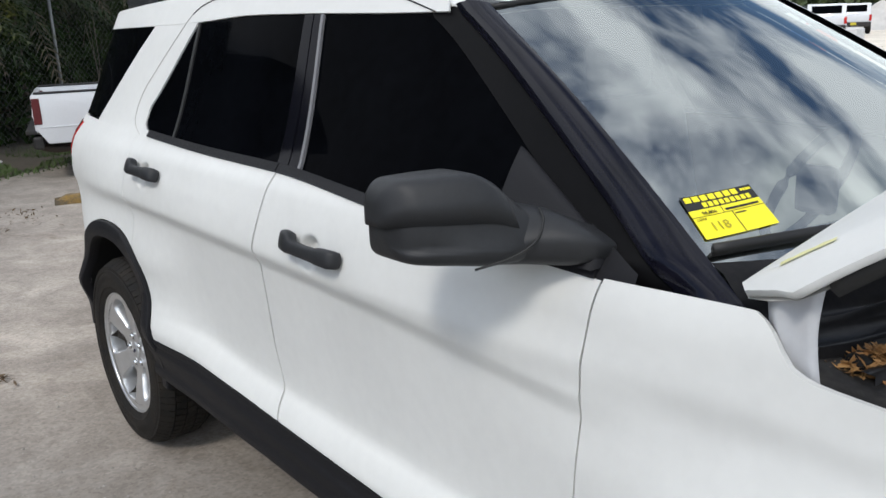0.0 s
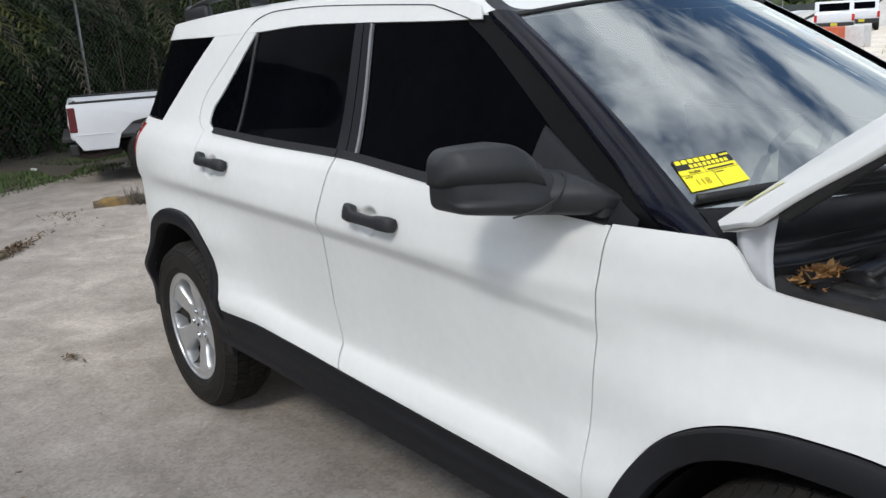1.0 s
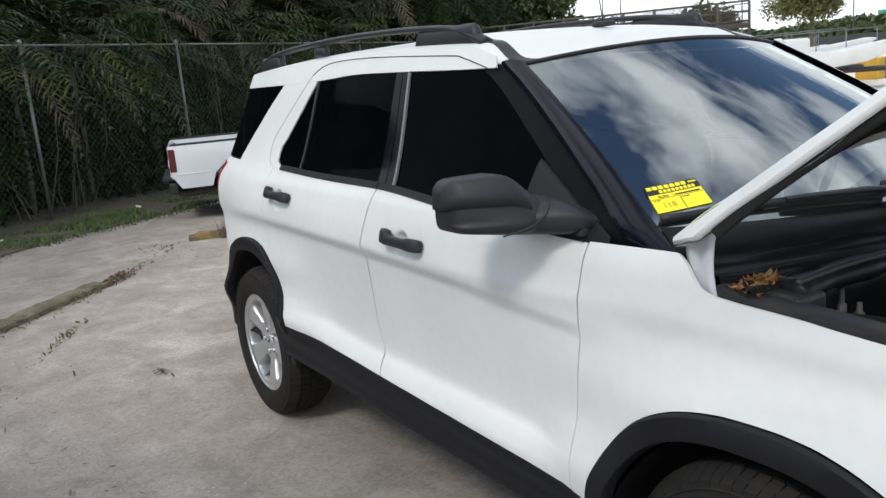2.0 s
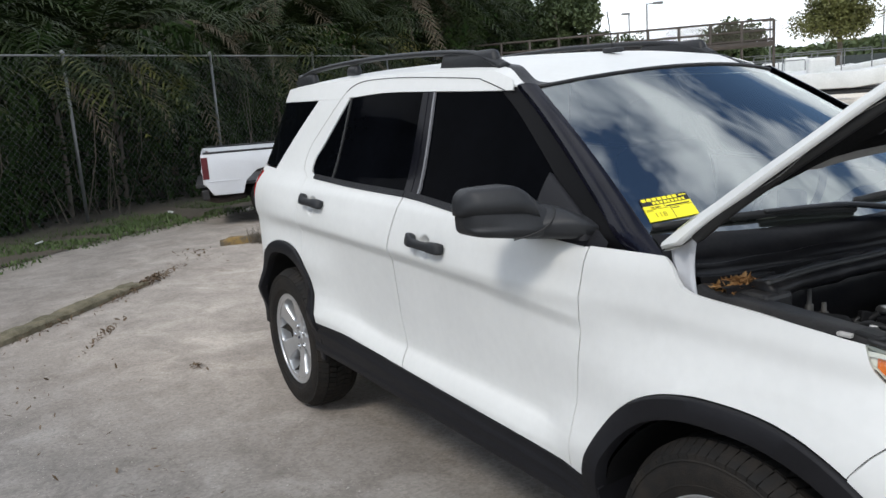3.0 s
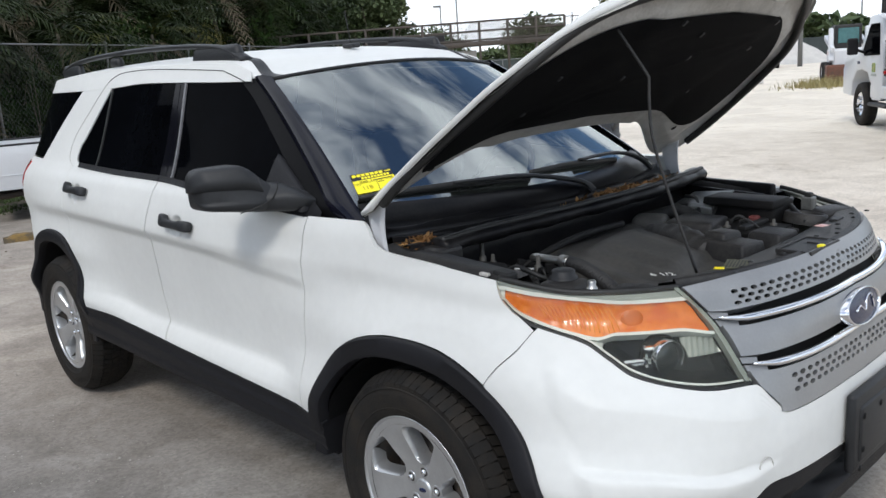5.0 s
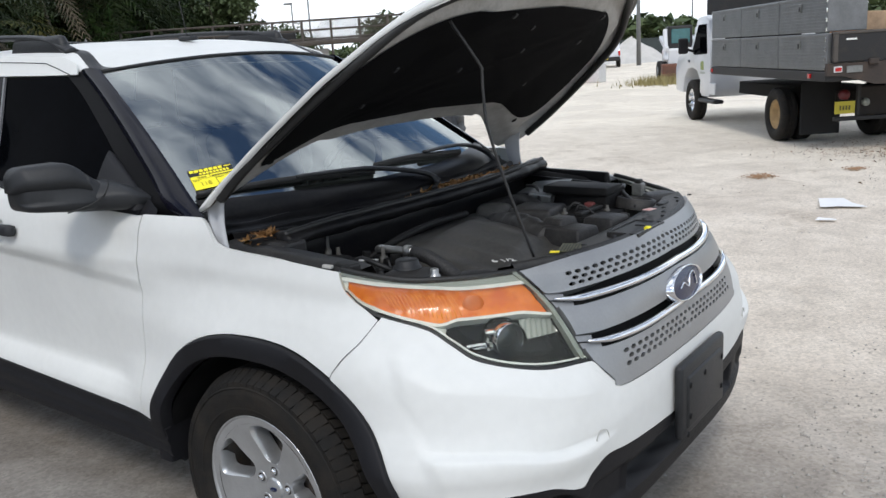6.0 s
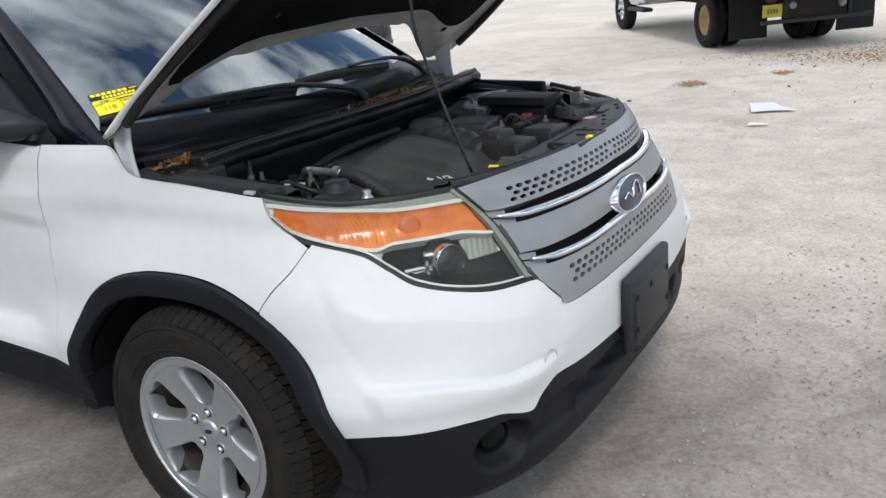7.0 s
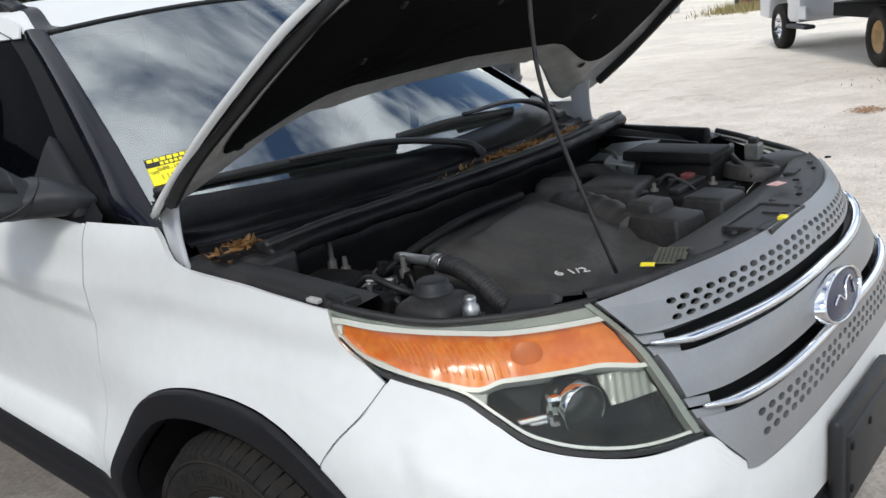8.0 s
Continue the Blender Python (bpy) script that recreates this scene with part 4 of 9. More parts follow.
for sy in (-1, 1):
    # black ribbon let into the roof from the rail foot to the windscreen corner
    v, f = [], []
    n = 14
    for i in range(n + 1):
        q = i / n
        t, u = mix(0.0, 0.125, q), mix(0.955, 0.845, q ** 0.8)
        for du, up in ((-0.036, -0.002), (-0.030, 0.003), (0.030, 0.003), (0.036, -0.002)):
            p = roof_pt(t, min(1.0, u + du)) + Vector((0.006 * (1 - q), 0, up))
            v.append(Vector((p.x, p.y * sy, p.z)))
    for i in range(n):
        for j in range(3):
            w = (i * 4 + j, i * 4 + j + 1, (i + 1) * 4 + j + 1, (i + 1) * 4 + j)
            f.append(w if sy > 0 else w[::-1])
    link("roof_ditch_strip", v, f, GREY_PLASTIC, suv)
    # door frame seam
    seam = spline([(-2.66, 1.245, 0), (-2.74, 1.275, 0), (-2.775, 1.325, 0), (-2.765, 1.39, 0), (-2.714, 1.455, 0), (-2.595, 1.585, 0), (-2.525, 1.650, 0), (-2.44, 1.683, 0), (-2.309, 1.696, 0), (-1.987, 1.694, 0), (-1.458, 1.668, 0), (-1.364, 1.655, 0), (-1.216, 1.615, 0)], 5)
    for first, last, r, m in ((0, 31, 0.0011, WHITE_IN), (30, 61, 0.0019, SEAL)):
        pts = [skin(p.x, p.y) + skin_normal(p.x, p.y) * 0.001 for p in seam[first:last]]
        v, f = tube([Vector((p.x, p.y * -sy, p.z)) for p in pts], r, 6)
        link("door_frame_seam", v, f, m, suv)
    # roof rail
    rail = new("roof_rail")
    rail.parent = suv
    rail["label"] = "dark grey roof rail"
    yr = sy * 0.565
    v, f = tube(spline([(-3.42, yr, 1.722), (-3.25, yr, 1.768), (-2.9, yr, 1.790), (-2.4, yr, 1.797), (-1.9, yr, 1.786), (-1.62, yr, 1.770), (-1.50, yr, 1.752), (-1.40, yr, 1.722), (-1.345, yr, 1.700)], 5), lambda t: 0.017 + 0.006 * smooth(0.75, 0.9, t), 10, squash=(1.25, 0.75))
    link("bar", v, f, GREY_PLASTIC, rail)
    for x0, x1, hz in ((-1.80, -1.37, 1.735), (-3.42, -3.15, 1.730), (-2.72, -2.60, 1.755)):
        bm = box_bm((x1 - x0, 0.052, 0.075 if hz < 1.75 else 0.05), ((x0 + x1) / 2, yr, hz), 0.018, taper=(0.86, 0.7))
        part("foot", bm, GREY_PLASTIC, rail, smooth=True)
    # windscreen pillar: gloss cover beside the glass, matt rubber-edged trim beside the door
    for name_, a0, a1, material_, label_ in (("windscreen_pillar", 0.0, 0.54, GLOSS_BLACK, "gloss black windscreen pillar"), ("pillar_trim", 0.54, 1.0, MATT_TRIM, "matt black pillar trim")):
        verts, faces = [], []
        n, k = 24, 17
        for i in range(n + 1):
            t = mix(-0.06, 1.0, i / n)
            inner = WS_LOW.lerp(WS_TOP, t) + Vector((0.0, 0, 0.006 + 0.018 * math.sin(math.pi * t)))
            zz = mix(1.166, 1.625, t)
            xo = GLASS_FRONT(zz) if zz < 1.61 else -1.24
            outer = skin(min(xo, -0.5), zz) + Vector((0.0, 0.040 * (1 - smooth(-0.02, 0.05, t)), 0))
            for j in range(k):
                a = mix(a0, a1, j / (k - 1))
                p = inner.lerp(outer, a)
                if a0 == 0.0:
                    bulge = 0.004 + 0.022 * math.sin(math.pi * min(1.0, j / (k - 1) * 0.86 + 0.05)) ** 0.8
                else:
                    bulge = 0.006 * (1 - j / (k - 1)) - 0.004
                p = p + Vector((0.45, -0.75, 0.45)).normalized() * bulge
                verts.append((p.x, p.y * -sy, p.z))
        for i in range(n):
            for j in range(k - 1):
                q = (i * k + j, (i + 1) * k + j, (i + 1) * k + j + 1, i * k + j + 1)
                faces.append(q[::-1] if sy < 0 else q)
        link(name_, verts, faces, material_, suv, label_)
# aerial
v, f = tube([(-1.37, 0.0, 1.735), (-1.385, 0, 1.82), (-1.40, 0, 1.90)], 0.0025, 5)
link("aerial", v, f, SEAL, suv)
bm = box_bm((0.09, 0.045, 0.02), (-1.37, 0, 1.742), 0.008)
part("aerial_base", bm, GREY_PLASTIC, suv)
# rear face, closed: tailgate, lamps, rear bumper
bm = box_bm((0.25, 1.0, 0.55), (-3.87, 0, 1.0), 0.05)
part("tailgate", bm, WHITE, suv, smooth=True)
bm = box_bm((0.24, 1.10, 0.36), (-3.66, 0, 1.45), 0.05, taper=(0.5, 0.88))
part("rear_window", bm, TINTED, suv)
bm = box_bm((0.30, 1.2, 0.30), (-3.88, 0, 0.50), 0.07)
part("rear_bumper", bm, BLACK_PLASTIC, suv, smooth=True)
bm = box_bm((4.2, 1.3, 0.16), (-1.5, 0, 0.36), 0.03)
part("underbody", bm, ENGINE_DARK, suv)
for left in (False, True):
    panel("tail_lamp", const(-3.80), curve((1.06, -3.56), (1.14, -3.50), (1.235, -3.425)), const(1.07), const(1.237), 8, 8, RED, suv, lift=0.006, left=left, label="red tail lamp")


# ---- wheels ----
def make_wheel(parent, name, at, out, spin):
    """out: -1 right-hand side, 1 left; local y points outwards."""
    w = new(name)
    w.parent = parent
    w["label"] = "silver five-spoke alloy wheel with worn all-terrain tyre"
    m = Matrix.Translation(at) @ (pose(0, 0, 0) if out > 0 else pose(0, 0, 0, 0, 0, 180)) @ pose(0, 0, 0, 0, spin, 0)
    w.matrix_local = m
    R = 0.374
    prof = [(0.234, 0.075), (0.240, 0.098), (0.256, 0.110), (0.285, 0.118), (0.320, 0.116), (0.346, 0.106), (0.362, 0.092), (0.368, 0.070), (0.3695, 0.0), (0.368, -0.070), (0.362, -0.092), (0.325, -0.113), (0.26, -0.112), (0.234, -0.09)]
    v, f = lathe(prof, 72)
    tyre = link("tyre", v, f, RUBBER, w, "dusty black rubber tyre")
    # tread blocks: ribs across the shoulder and the crown
    v, f = [], []
    for i in range(72):
        th = 2 * math.pi * (i + 0.5) / 72
        c, s = math.cos(th), math.sin(th)
        t = Vector((-s, 0, c))
        r = Vector((c, 0, s))
        for y0, y1, hh, sk in ((0.066, 0.112, 0.3735, 0.002), (0.020, 0.060, 0.3745, 0.006), (-0.022, 0.016, 0.3745, -0.006), (-0.062, -0.026, 0.3745, 0.006), (-0.112, -0.066, 0.3735, 0.002)):
            base = len(v)
            ww = 0.0145 - 0.0015 * (i % 2)
            for yy, rr in ((y0, hh if abs(y0) < 0.1 else hh - 0.026), (y1, hh if abs(y1) < 0.1 else hh - 0.026)):
                for e in (-1, 1):
                    p = r * rr + t * (ww * e + sk * (1 if yy == y0 else -1))
                    v.append((p.x + r.x * 0.0025, yy, p.z + r.z * 0.0025))
                    q = r * (rr - 0.012) + t * (ww * e + sk * (1 if yy == y0 else -1))
                    v.append((q.x, yy, q.z))
            b = base
            f += [(b, b + 2, b + 6, b + 4), (b, b + 4, b + 5, b + 1), (b + 2, b + 3, b + 7, b + 6), (b, b + 1, b + 3, b + 2), (b + 4, b + 6, b + 7, b + 5)]
    tread = link("tread", v, f, RUBBER, tyre, smooth=False)
    tread["kind"] = "stuff"
    # raised sidewall rings and bars where letters are moulded
    v, f = lathe([(0.268, 0.1135), (0.270, 0.1165), (0.273, 0.1175), (0.275, 0.1165)], 72)
    link("sidewall_ring", v, f, RUBBER, tyre)
    v, f = lathe([(0.330, 0.1125), (0.332, 0.1160), (0.335, 0.1150), (0.337, 0.1100)], 72)
    link("sidewall_ring", v, f, RUBBER, tyre)
    v, f = [], []
    for k in range(16):
        for half in (0, math.pi):
            th = math.radians(60) + half + 0.062 * k
            if k in (4, 9):
                continue
            base = len(v)
            for rr in (0.296, 0.316):
                for e in (-1, 1):
                    a = th + e * 0.018
                    v.append((math.cos(a) * rr, 0.1192 - (rr - 0.296) * 0.06, math.sin(a) * rr))
            f.append((base, base + 1, base + 3, base + 2))
    bars = link("sidewall_lettering", v, f, RUBBER, tyre, "moulded bars of lettering", smooth=False)
    bars["kind"] = "stuff"
    # rim barrel and lip; the barrel's dark colour stands for shade behind the spokes
    v, f = lathe([(0.226, -0.09), (0.214, -0.06), (0.208, 0.02), (0.216, 0.06), (0.232, 0.090)], 64)
    link("rim_barrel", v, f, DARK_METAL, w)
    v, f = lathe([(0.230, 0.085), (0.2375, 0.0985), (0.2405, 0.1030), (0.2440, 0.1032), (0.246, 0.100), (0.246, 0.085)], 64)
    link("rim_lip", v, f, RIM, w)
    # five broad paddle spokes, flaring into the hub and into the rim
    reach = curve((0.028, 36), (0.086, 36), (0.093, 28), (0.104, 22.5), (0.14, 20), (0.185, 17.5), (0.202, 18.5), (0.211, 26), (0.216, 36), (0.239, 36))
    face_y = curve((0.028, 0.064), (0.07, 0.066), (0.10, 0.073), (0.16, 0.088), (0.20, 0.095), (0.239, 0.0995))
    rr = [0.028, 0.05, 0.07, 0.086, 0.090, 0.096, 0.104, 0.115, 0.13, 0.15, 0.17, 0.19, 0.20, 0.206, 0.211, 0.214, 0.2165, 0.225, 0.2385]
    row = [(-1, 0.055), (-0.97, 0.018), (-0.90, 0.005), (-0.82, 0.0), (-0.4, 0.0), (0, 0.0), (0.4, 0.0), (0.82, 0.0), (0.90, 0.005), (0.97, 0.018), (1, 0.055)]
    for q in range(5):
        v, f = [], []
        for r in rr:
            hw = reach(r)
            edge = smooth(36, 30, hw)
            for c, deep in row:
                th = math.radians(72 * q + hw * c + (0.6 * c if edge == 0 else 0))
                cup = -0.003 * (1 - c * c) * smooth(0.08, 0.14, r)
                v.append((math.cos(th) * r, face_y(r) + cup - deep * edge, math.sin(th) * r))
        k = len(row)
        for i in range(len(rr) - 1):
            for j in range(k - 1):
                f.append((i * k + j, (i + 1) * k + j, (i + 1) * k + j + 1, i * k + j + 1))
        sp = link("spoke", v, f, RIM, w, "broad silver alloy spoke")
        sp.data.set_sharp_from_angle(angle=radians(42))
    # inner and outer walls of the five windows, the outer coloured dark as shade
    v, f = lathe([(0.2165, 0.096), (0.2185, 0.045)], 64)
    link("window_rim_wall", v, f, DARK_METAL, w)
    v, f = lathe([(0.089, 0.070), (0.092, 0.03)], 48)
    link("hub_wall", v, f, RIM, w)
    v, f = lathe([(0.0, 0.072), (0.026, 0.072), (0.032, 0.069), (0.035, 0.064), (0.036, 0.05)], 32)
    link("centre_cap", v, f, RIM, w)
    v, f = lathe([(0.0, 0.0735), (0.9, 0.0733), (1.0, 0.071)], 24)
    link("cap_badge", [(x * 0.017, y, z * 0.0075) for x, y, z in v], f, BLUE_BADGE, w)
    for k in range(5):
        th = math.radians(72 * k + 36)
        v, f = lathe([(0.0, 0.082), (0.006, 0.082), (0.010, 0.078), (0.011, 0.060)], 6)
        nut = link("wheel_nut", v, f, CHROME, w)
        nut.location = (math.cos(th) * 0.060, -0.006, math.sin(th) * 0.060)
        v, f = lathe([(0.013, 0.0645), (0.017, 0.0672), (0.020, 0.0678), (0.021, 0.0655)], 20)
        seat_ring = link("nut_seat", v, f, RIM, w)
        seat_ring.location = (math.cos(th) * 0.060, 0, math.sin(th) * 0.060)
        v, f = lathe([(0.0, 0.0668), (0.014, 0.0670)], 16)
        hole = link("nut_hole", v, f, DARK_METAL, w)
        hole.location = (math.cos(th) * 0.060, 0, math.sin(th) * 0.060)
    v, f = lathe([(0.0, 0.02), (0.08, 0.02), (0.172, 0.012), (0.174, -0.01)], 40)
    link("brake_disc", v, f, DARK_METAL, w)
    return w


make_wheel(suv, "front_wheel", (0.0, -0.855, 0.375), -1, 12)
make_wheel(suv, "rear_wheel", (-2.86, -0.865, 0.375), -1, 33)
make_wheel(suv, "front_wheel", (0.0, 0.855, 0.375), 1, 50)
make_wheel(suv, "rear_wheel", (-2.86, 0.865, 0.375), 1, 5)


# ---- door handles and mirrors ----
def handle(parent, x, z, left):
    sy = 1 if left else -1
    n = skin_normal(x, z)
    p = skin(x, z)
    h = new("door_handle")
    h.parent = parent
    h["label"] = "dark grey grab handle over a white scooped cup"
    f3 = lambda q: Vector((q.x, q.y * -sy, q.z))
    out_ = lambda dx, dz, o: f3(skin(x + dx, z + dz) + n * o)
    secs = [(-0.124, 0.006, 0.010, 0.012, 0.006), (-0.121, 0.006, 0.015, 0.021, 0.012), (-0.110, 0.006, 0.023, 0.0255, 0.018), (-0.074, 0.004, 0.030, 0.0255, 0.018), (-0.066, 0.000, 0.031, 0.020, 0.014), (-0.058, -0.004, 0.031, 0.0165, 0.012), (0.0, -0.005, 0.034, 0.0160, 0.012), (0.046, -0.005, 0.033, 0.0170, 0.013), (0.062, -0.004, 0.031, 0.0205, 0.015), (0.100, -0.004, 0.026, 0.0215, 0.016), (0.116, -0.004, 0.018, 0.0190, 0.012), (0.120, -0.004, 0.013, 0.011, 0.006)]
    v, f = [], []
    for dx, dz, o, hh, tt in secs:
        for k in range(16):
            th = 2 * math.pi * k / 16
            c, sn = math.cos(th), math.sin(th)
            v.append(out_(dx, dz + hh * math.copysign(abs(sn) ** 0.6, sn), o + tt * math.copysign(abs(c) ** 0.6, c)))
    for i in range(len(secs) - 1):
        for k in range(16):
            w = (i * 16 + k, (i + 1) * 16 + k, (i + 1) * 16 + (k + 1) % 16, i * 16 + (k + 1) % 16)
            f.append(w if left else w[::-1])
    f.append(tuple(range(16))[::-1] if not left else tuple(range(16)))
    f.append(tuple((len(secs) - 1) * 16 + k for k in range(16)))
    link("grip", v, f, GREY_PLASTIC, h)
    v, f = lathe([(0.0, 0.0015), (0.008, 0.0015), (0.010, 0.0)], 16)
    lock = link("lock_cap", v, f, WHITE_IN, h)
    lock.matrix_local = Matrix.Translation(out_(-0.050, -0.004, -0.013)) @ Vector((n.x, n.y * -sy, n.z)).to_track_quat("Y", "Z").to_matrix().to_4x4()


def door_mirror(parent, left):
    sy = 1 if left else -1
    m = new("door_mirror")
    m.parent = parent
    m["label"] = "large matt black door mirror"
    f3 = lambda q: Vector((q[0], q[1] * -sy, q[2]))
    # shell: rounded loft from outboard to inboard; x forward, the glass faces back
    v, f = [], []
    NS, NK = 26, 80
    z_top = curve((0, 1.275), (0.012, 1.298), (0.04, 1.318), (0.09, 1.329), (0.16, 1.334), (0.60, 1.337), (0.66, 1.333), (1.0, 1.272))
    z_low = curve((0, 1.245), (0.012, 1.222), (0.04, 1.208), (0.10, 1.200), (0.35, 1.192), (0.7, 1.184), (1.0, 1.188))
    deep_ = curve((0, 0.022), (0.02, 0.044), (0.06, 0.060), (0.15, 0.074), (0.6, 0.088), (1.0, 0.078))
    for i in range(NS + 1):
        t = (i / NS) ** 1.35
        y = mix(-1.166, -0.945, t)
        zt, zb, dd = z_top(t), z_low(t), deep_(t)
        cx, cz, hh = mix(-0.785, -0.700, t), (zt + zb) / 2 + 0.010, (zt - zb) / 2
        for k in range(NK):
            th = 2 * math.pi * k / NK
            c, s = math.cos(th), math.sin(th)
            e = 2 / 6.5
            ux = math.copysign(abs(c) ** e, c)
            uz = math.copysign(abs(s) ** e, s)
            xx = cx + dd * (ux if ux > 0 else ux * 0.6)
            # the upper shell leans back, the lower lip stands proud
            zz = cz + hh * uz
            if ux > 0:
                xx -= 0.030 * max(0, uz) ** 1.2 * ux
                xx += 0.010 * smooth(1.236, 1.229, zz)
            v.append(f3((xx, y, zz)))
    for i in range(NS):
        for k in range(NK):
            k2 = (k + 1) % NK
            q = (i * NK + k, i * NK + k2, (i + 1) * NK + k2, (i + 1) * NK + k)
            f.append(q if left else q[::-1])
    f.append(tuple(range(NK)))
    f.append(tuple(NS * NK + k for k in range(NK)))
    shell = link("shell", v, f, GREY_PLASTIC, m)
    # upper cap, standing proud of the lower band
    v, f = [], []
    NC, NQ = 22, 26
    for i in range(NC + 1):
        t = 0.84 * (i / NC) ** 1.35
        zt, zb, dd = z_top(t), z_low(t), deep_(t)
        cx, cz, hh = mix(-0.785, -0.700, t), (zt + zb) / 2 + 0.010, (zt - zb) / 2
        s0 = min(0.9, max(0.02, (1.248 - cz) / hh)) ** 3.25
        th0 = math.asin(s0)
        proud = 0.0030 * min(1.0, smooth(0.84, 0.76, t) + 0.02)
        for q in range(NQ + 3):
            th = mix(th0, math.pi - th0, min(1, max(0, (q - 1) / NQ)))
            c, sn = math.cos(th), math.sin(th)
            ux, uz = math.copysign(abs(c) ** (2 / 6.5), c), abs(sn) ** (2 / 6.5)
            o = proud if 0 < q < NQ + 2 else -0.002
            d = Vector((ux * abs(ux), 0, uz * uz)).normalized()
            xx = cx + dd * (ux if ux > 0 else ux * 0.6) - (0.030 * uz ** 1.2 * ux if ux > 0 else 0) + d.x * o
            v.append(f3((xx, mix(-1.166, -0.945, t) - 0.006 * (1 - smooth(0.0, 0.06, t)), cz + hh * uz + d.z * o)))
    k = NQ + 3
    for i in range(NC):
        for q in range(k - 1):
            w = (i * k + q, i * k + q + 1, (i + 1) * k + q + 1, (i + 1) * k + q)
            f.append(w if left else w[::-1])
    f.append(tuple(range(k)))
    f.append(tuple(NC * k + q for q in range(k)))
    link("cap", v, f, GREY_PLASTIC, m, "satin dark grey upper cap")
    v, f = tube(spline([f3(q) for q in ((-0.640, -0.925, 1.280), (-0.618, -0.938, 1.266), (-0.606, -0.966, 1.238), (-0.620, -1.010, 1.214), (-0.652, -1.064, 1.198))], 6), 0.0022, 6)
    link("shell_seam", v, f, SEAL, m)
    # arm to the door, flowing into its foot, and a lip under the shell
    v, f = [], []
    secs = [(-1.000, -0.705, 1.228, 0.066, 0.040), (-0.965, -0.690, 1.230, 0.080, 0.044), (-0.935, -0.674, 1.231, 0.096, 0.048), (-0.912, -0.664, 1.230, 0.110, 0.049), (-0.893, -0.660, 1.226, 0.117, 0.047), (-0.872, -0.660, 1.220, 0.120, 0.042), (-0.84, -0.66, 1.214, 0.120, 0.038)]
    for y, cx, cz, hx, hz in secs:
        for k in range(24):
            th = 2 * math.pi * k / 24
            c, s = math.cos(th), math.sin(th)
            v.append(f3((cx + hx * math.copysign(abs(c) ** 0.6, c), y, cz + hz * math.copysign(abs(s) ** 0.6, s) - 0.026 * max(0, c) * max(0, s) ** 0.5)))
    for i in range(len(secs) - 1):
        for k in range(24):
            q = (i * 24 + k, i * 24 + (k + 1) % 24, (i + 1) * 24 + (k + 1) % 24, (i + 1) * 24 + k)
            f.append(q if left else q[::-1])
    link("arm", v, f, GREY_PLASTIC, m)
    # triangular foot over the front corner of the door glass, with a rolled edge
    v, f = [], []
    na, nb = 14, 8
    for i in range(na + 1):
        a = i / na
        xx = mix(-0.805, -0.549, a)
        top_z = mix(1.349, 1.211, a)
        for j in range(nb + 2):
            b = min(1.0, j / nb)
            zz = mix(1.174, top_z, b)
            lift = 0.020 - 0.004 * smooth(0.8, 1.0, b) if j <= nb else -0.012
            v.append(f3(skin(xx, zz) + skin_normal(xx, zz) * lift))
    nb += 1
    for k in range(nb + 1):
        p = v[na * (nb + 1) + k]
        v.append(Vector((p.x + 0.002, p.y + (0.03 if p.y < 0 else -0.03), p.z)))
    for i in range(na + 1):
        for j in range(nb):
            q = (i * (nb + 1) + j, (i + 1) * (nb + 1) + j, (i + 1) * (nb + 1) + j + 1, i * (nb + 1) + j + 1)
            f.append(q if not left else q[::-1])
    link("sail", v, f, BLACK_PLASTIC, m, "faded black triangular mirror foot")
    # matt black filler between the foot and the windscreen pillar
    v = [f3(skin(mix(-0.60, -0.475, i / 6), mix(1.160, mix(1.245, 1.185, i / 6), j / 4)) - skin_normal(-0.55, 1.19) * 0.003) for i in range(7) for j in range(5)]
    f = [(i * 5 + j, (i + 1) * 5 + j, (i + 1) * 5 + j + 1, i * 5 + j + 1) for i in range(6) for j in range(4)]
    link("corner_filler", v, [q if not left else q[::-1] for q in f], BLACK_PLASTIC, m)
    bm = box_bm((0.004, 0.15, 0.095), f3((-0.768, -1.050, 1.268)), 0.0)
    part("mirror_glass", bm, CHROME, m)


for left in (False, True):
    doors = [o for o in suv.children if o.name.split(".")[0] in ("front_door", "rear_door")]
    fd = [o for o in doors if o.name.startswith("front_door")][1 if left else 0]
    rd = [o for o in doors if o.name.startswith("rear_door")][1 if left else 0]
    handle(fd, -1.345, 1.078, left)
    handle(rd, -2.45, 1.140, left)
    door_mirror(fd, left)


# ---- open bonnet ----
hood = new("bonnet")
hood.parent = suv
tagged(hood, "white bonnet propped open, black felt liner underneath")
HOOD = Matrix.Translation((-0.262, 0, 1.205)) @ pose(0, 0, 0, 0, -34.3, 0)
hood.matrix_local = HOOD
HW = curve((0.0, 0.885), (0.25, 0.886), (0.40, 0.872), (0.60, 0.829), (0.70, 0.785), (0.80, 0.728), (0.90, 0.648), (1.0, 0.53))
HOOD_EDGE = curve((0.0, -0.020), (0.2, -0.020), (0.4, -0.007), (0.6, 0.012), (0.7, 0.025), (0.8, 0.043), (0.9, 0.063), (1.0, 0.080))


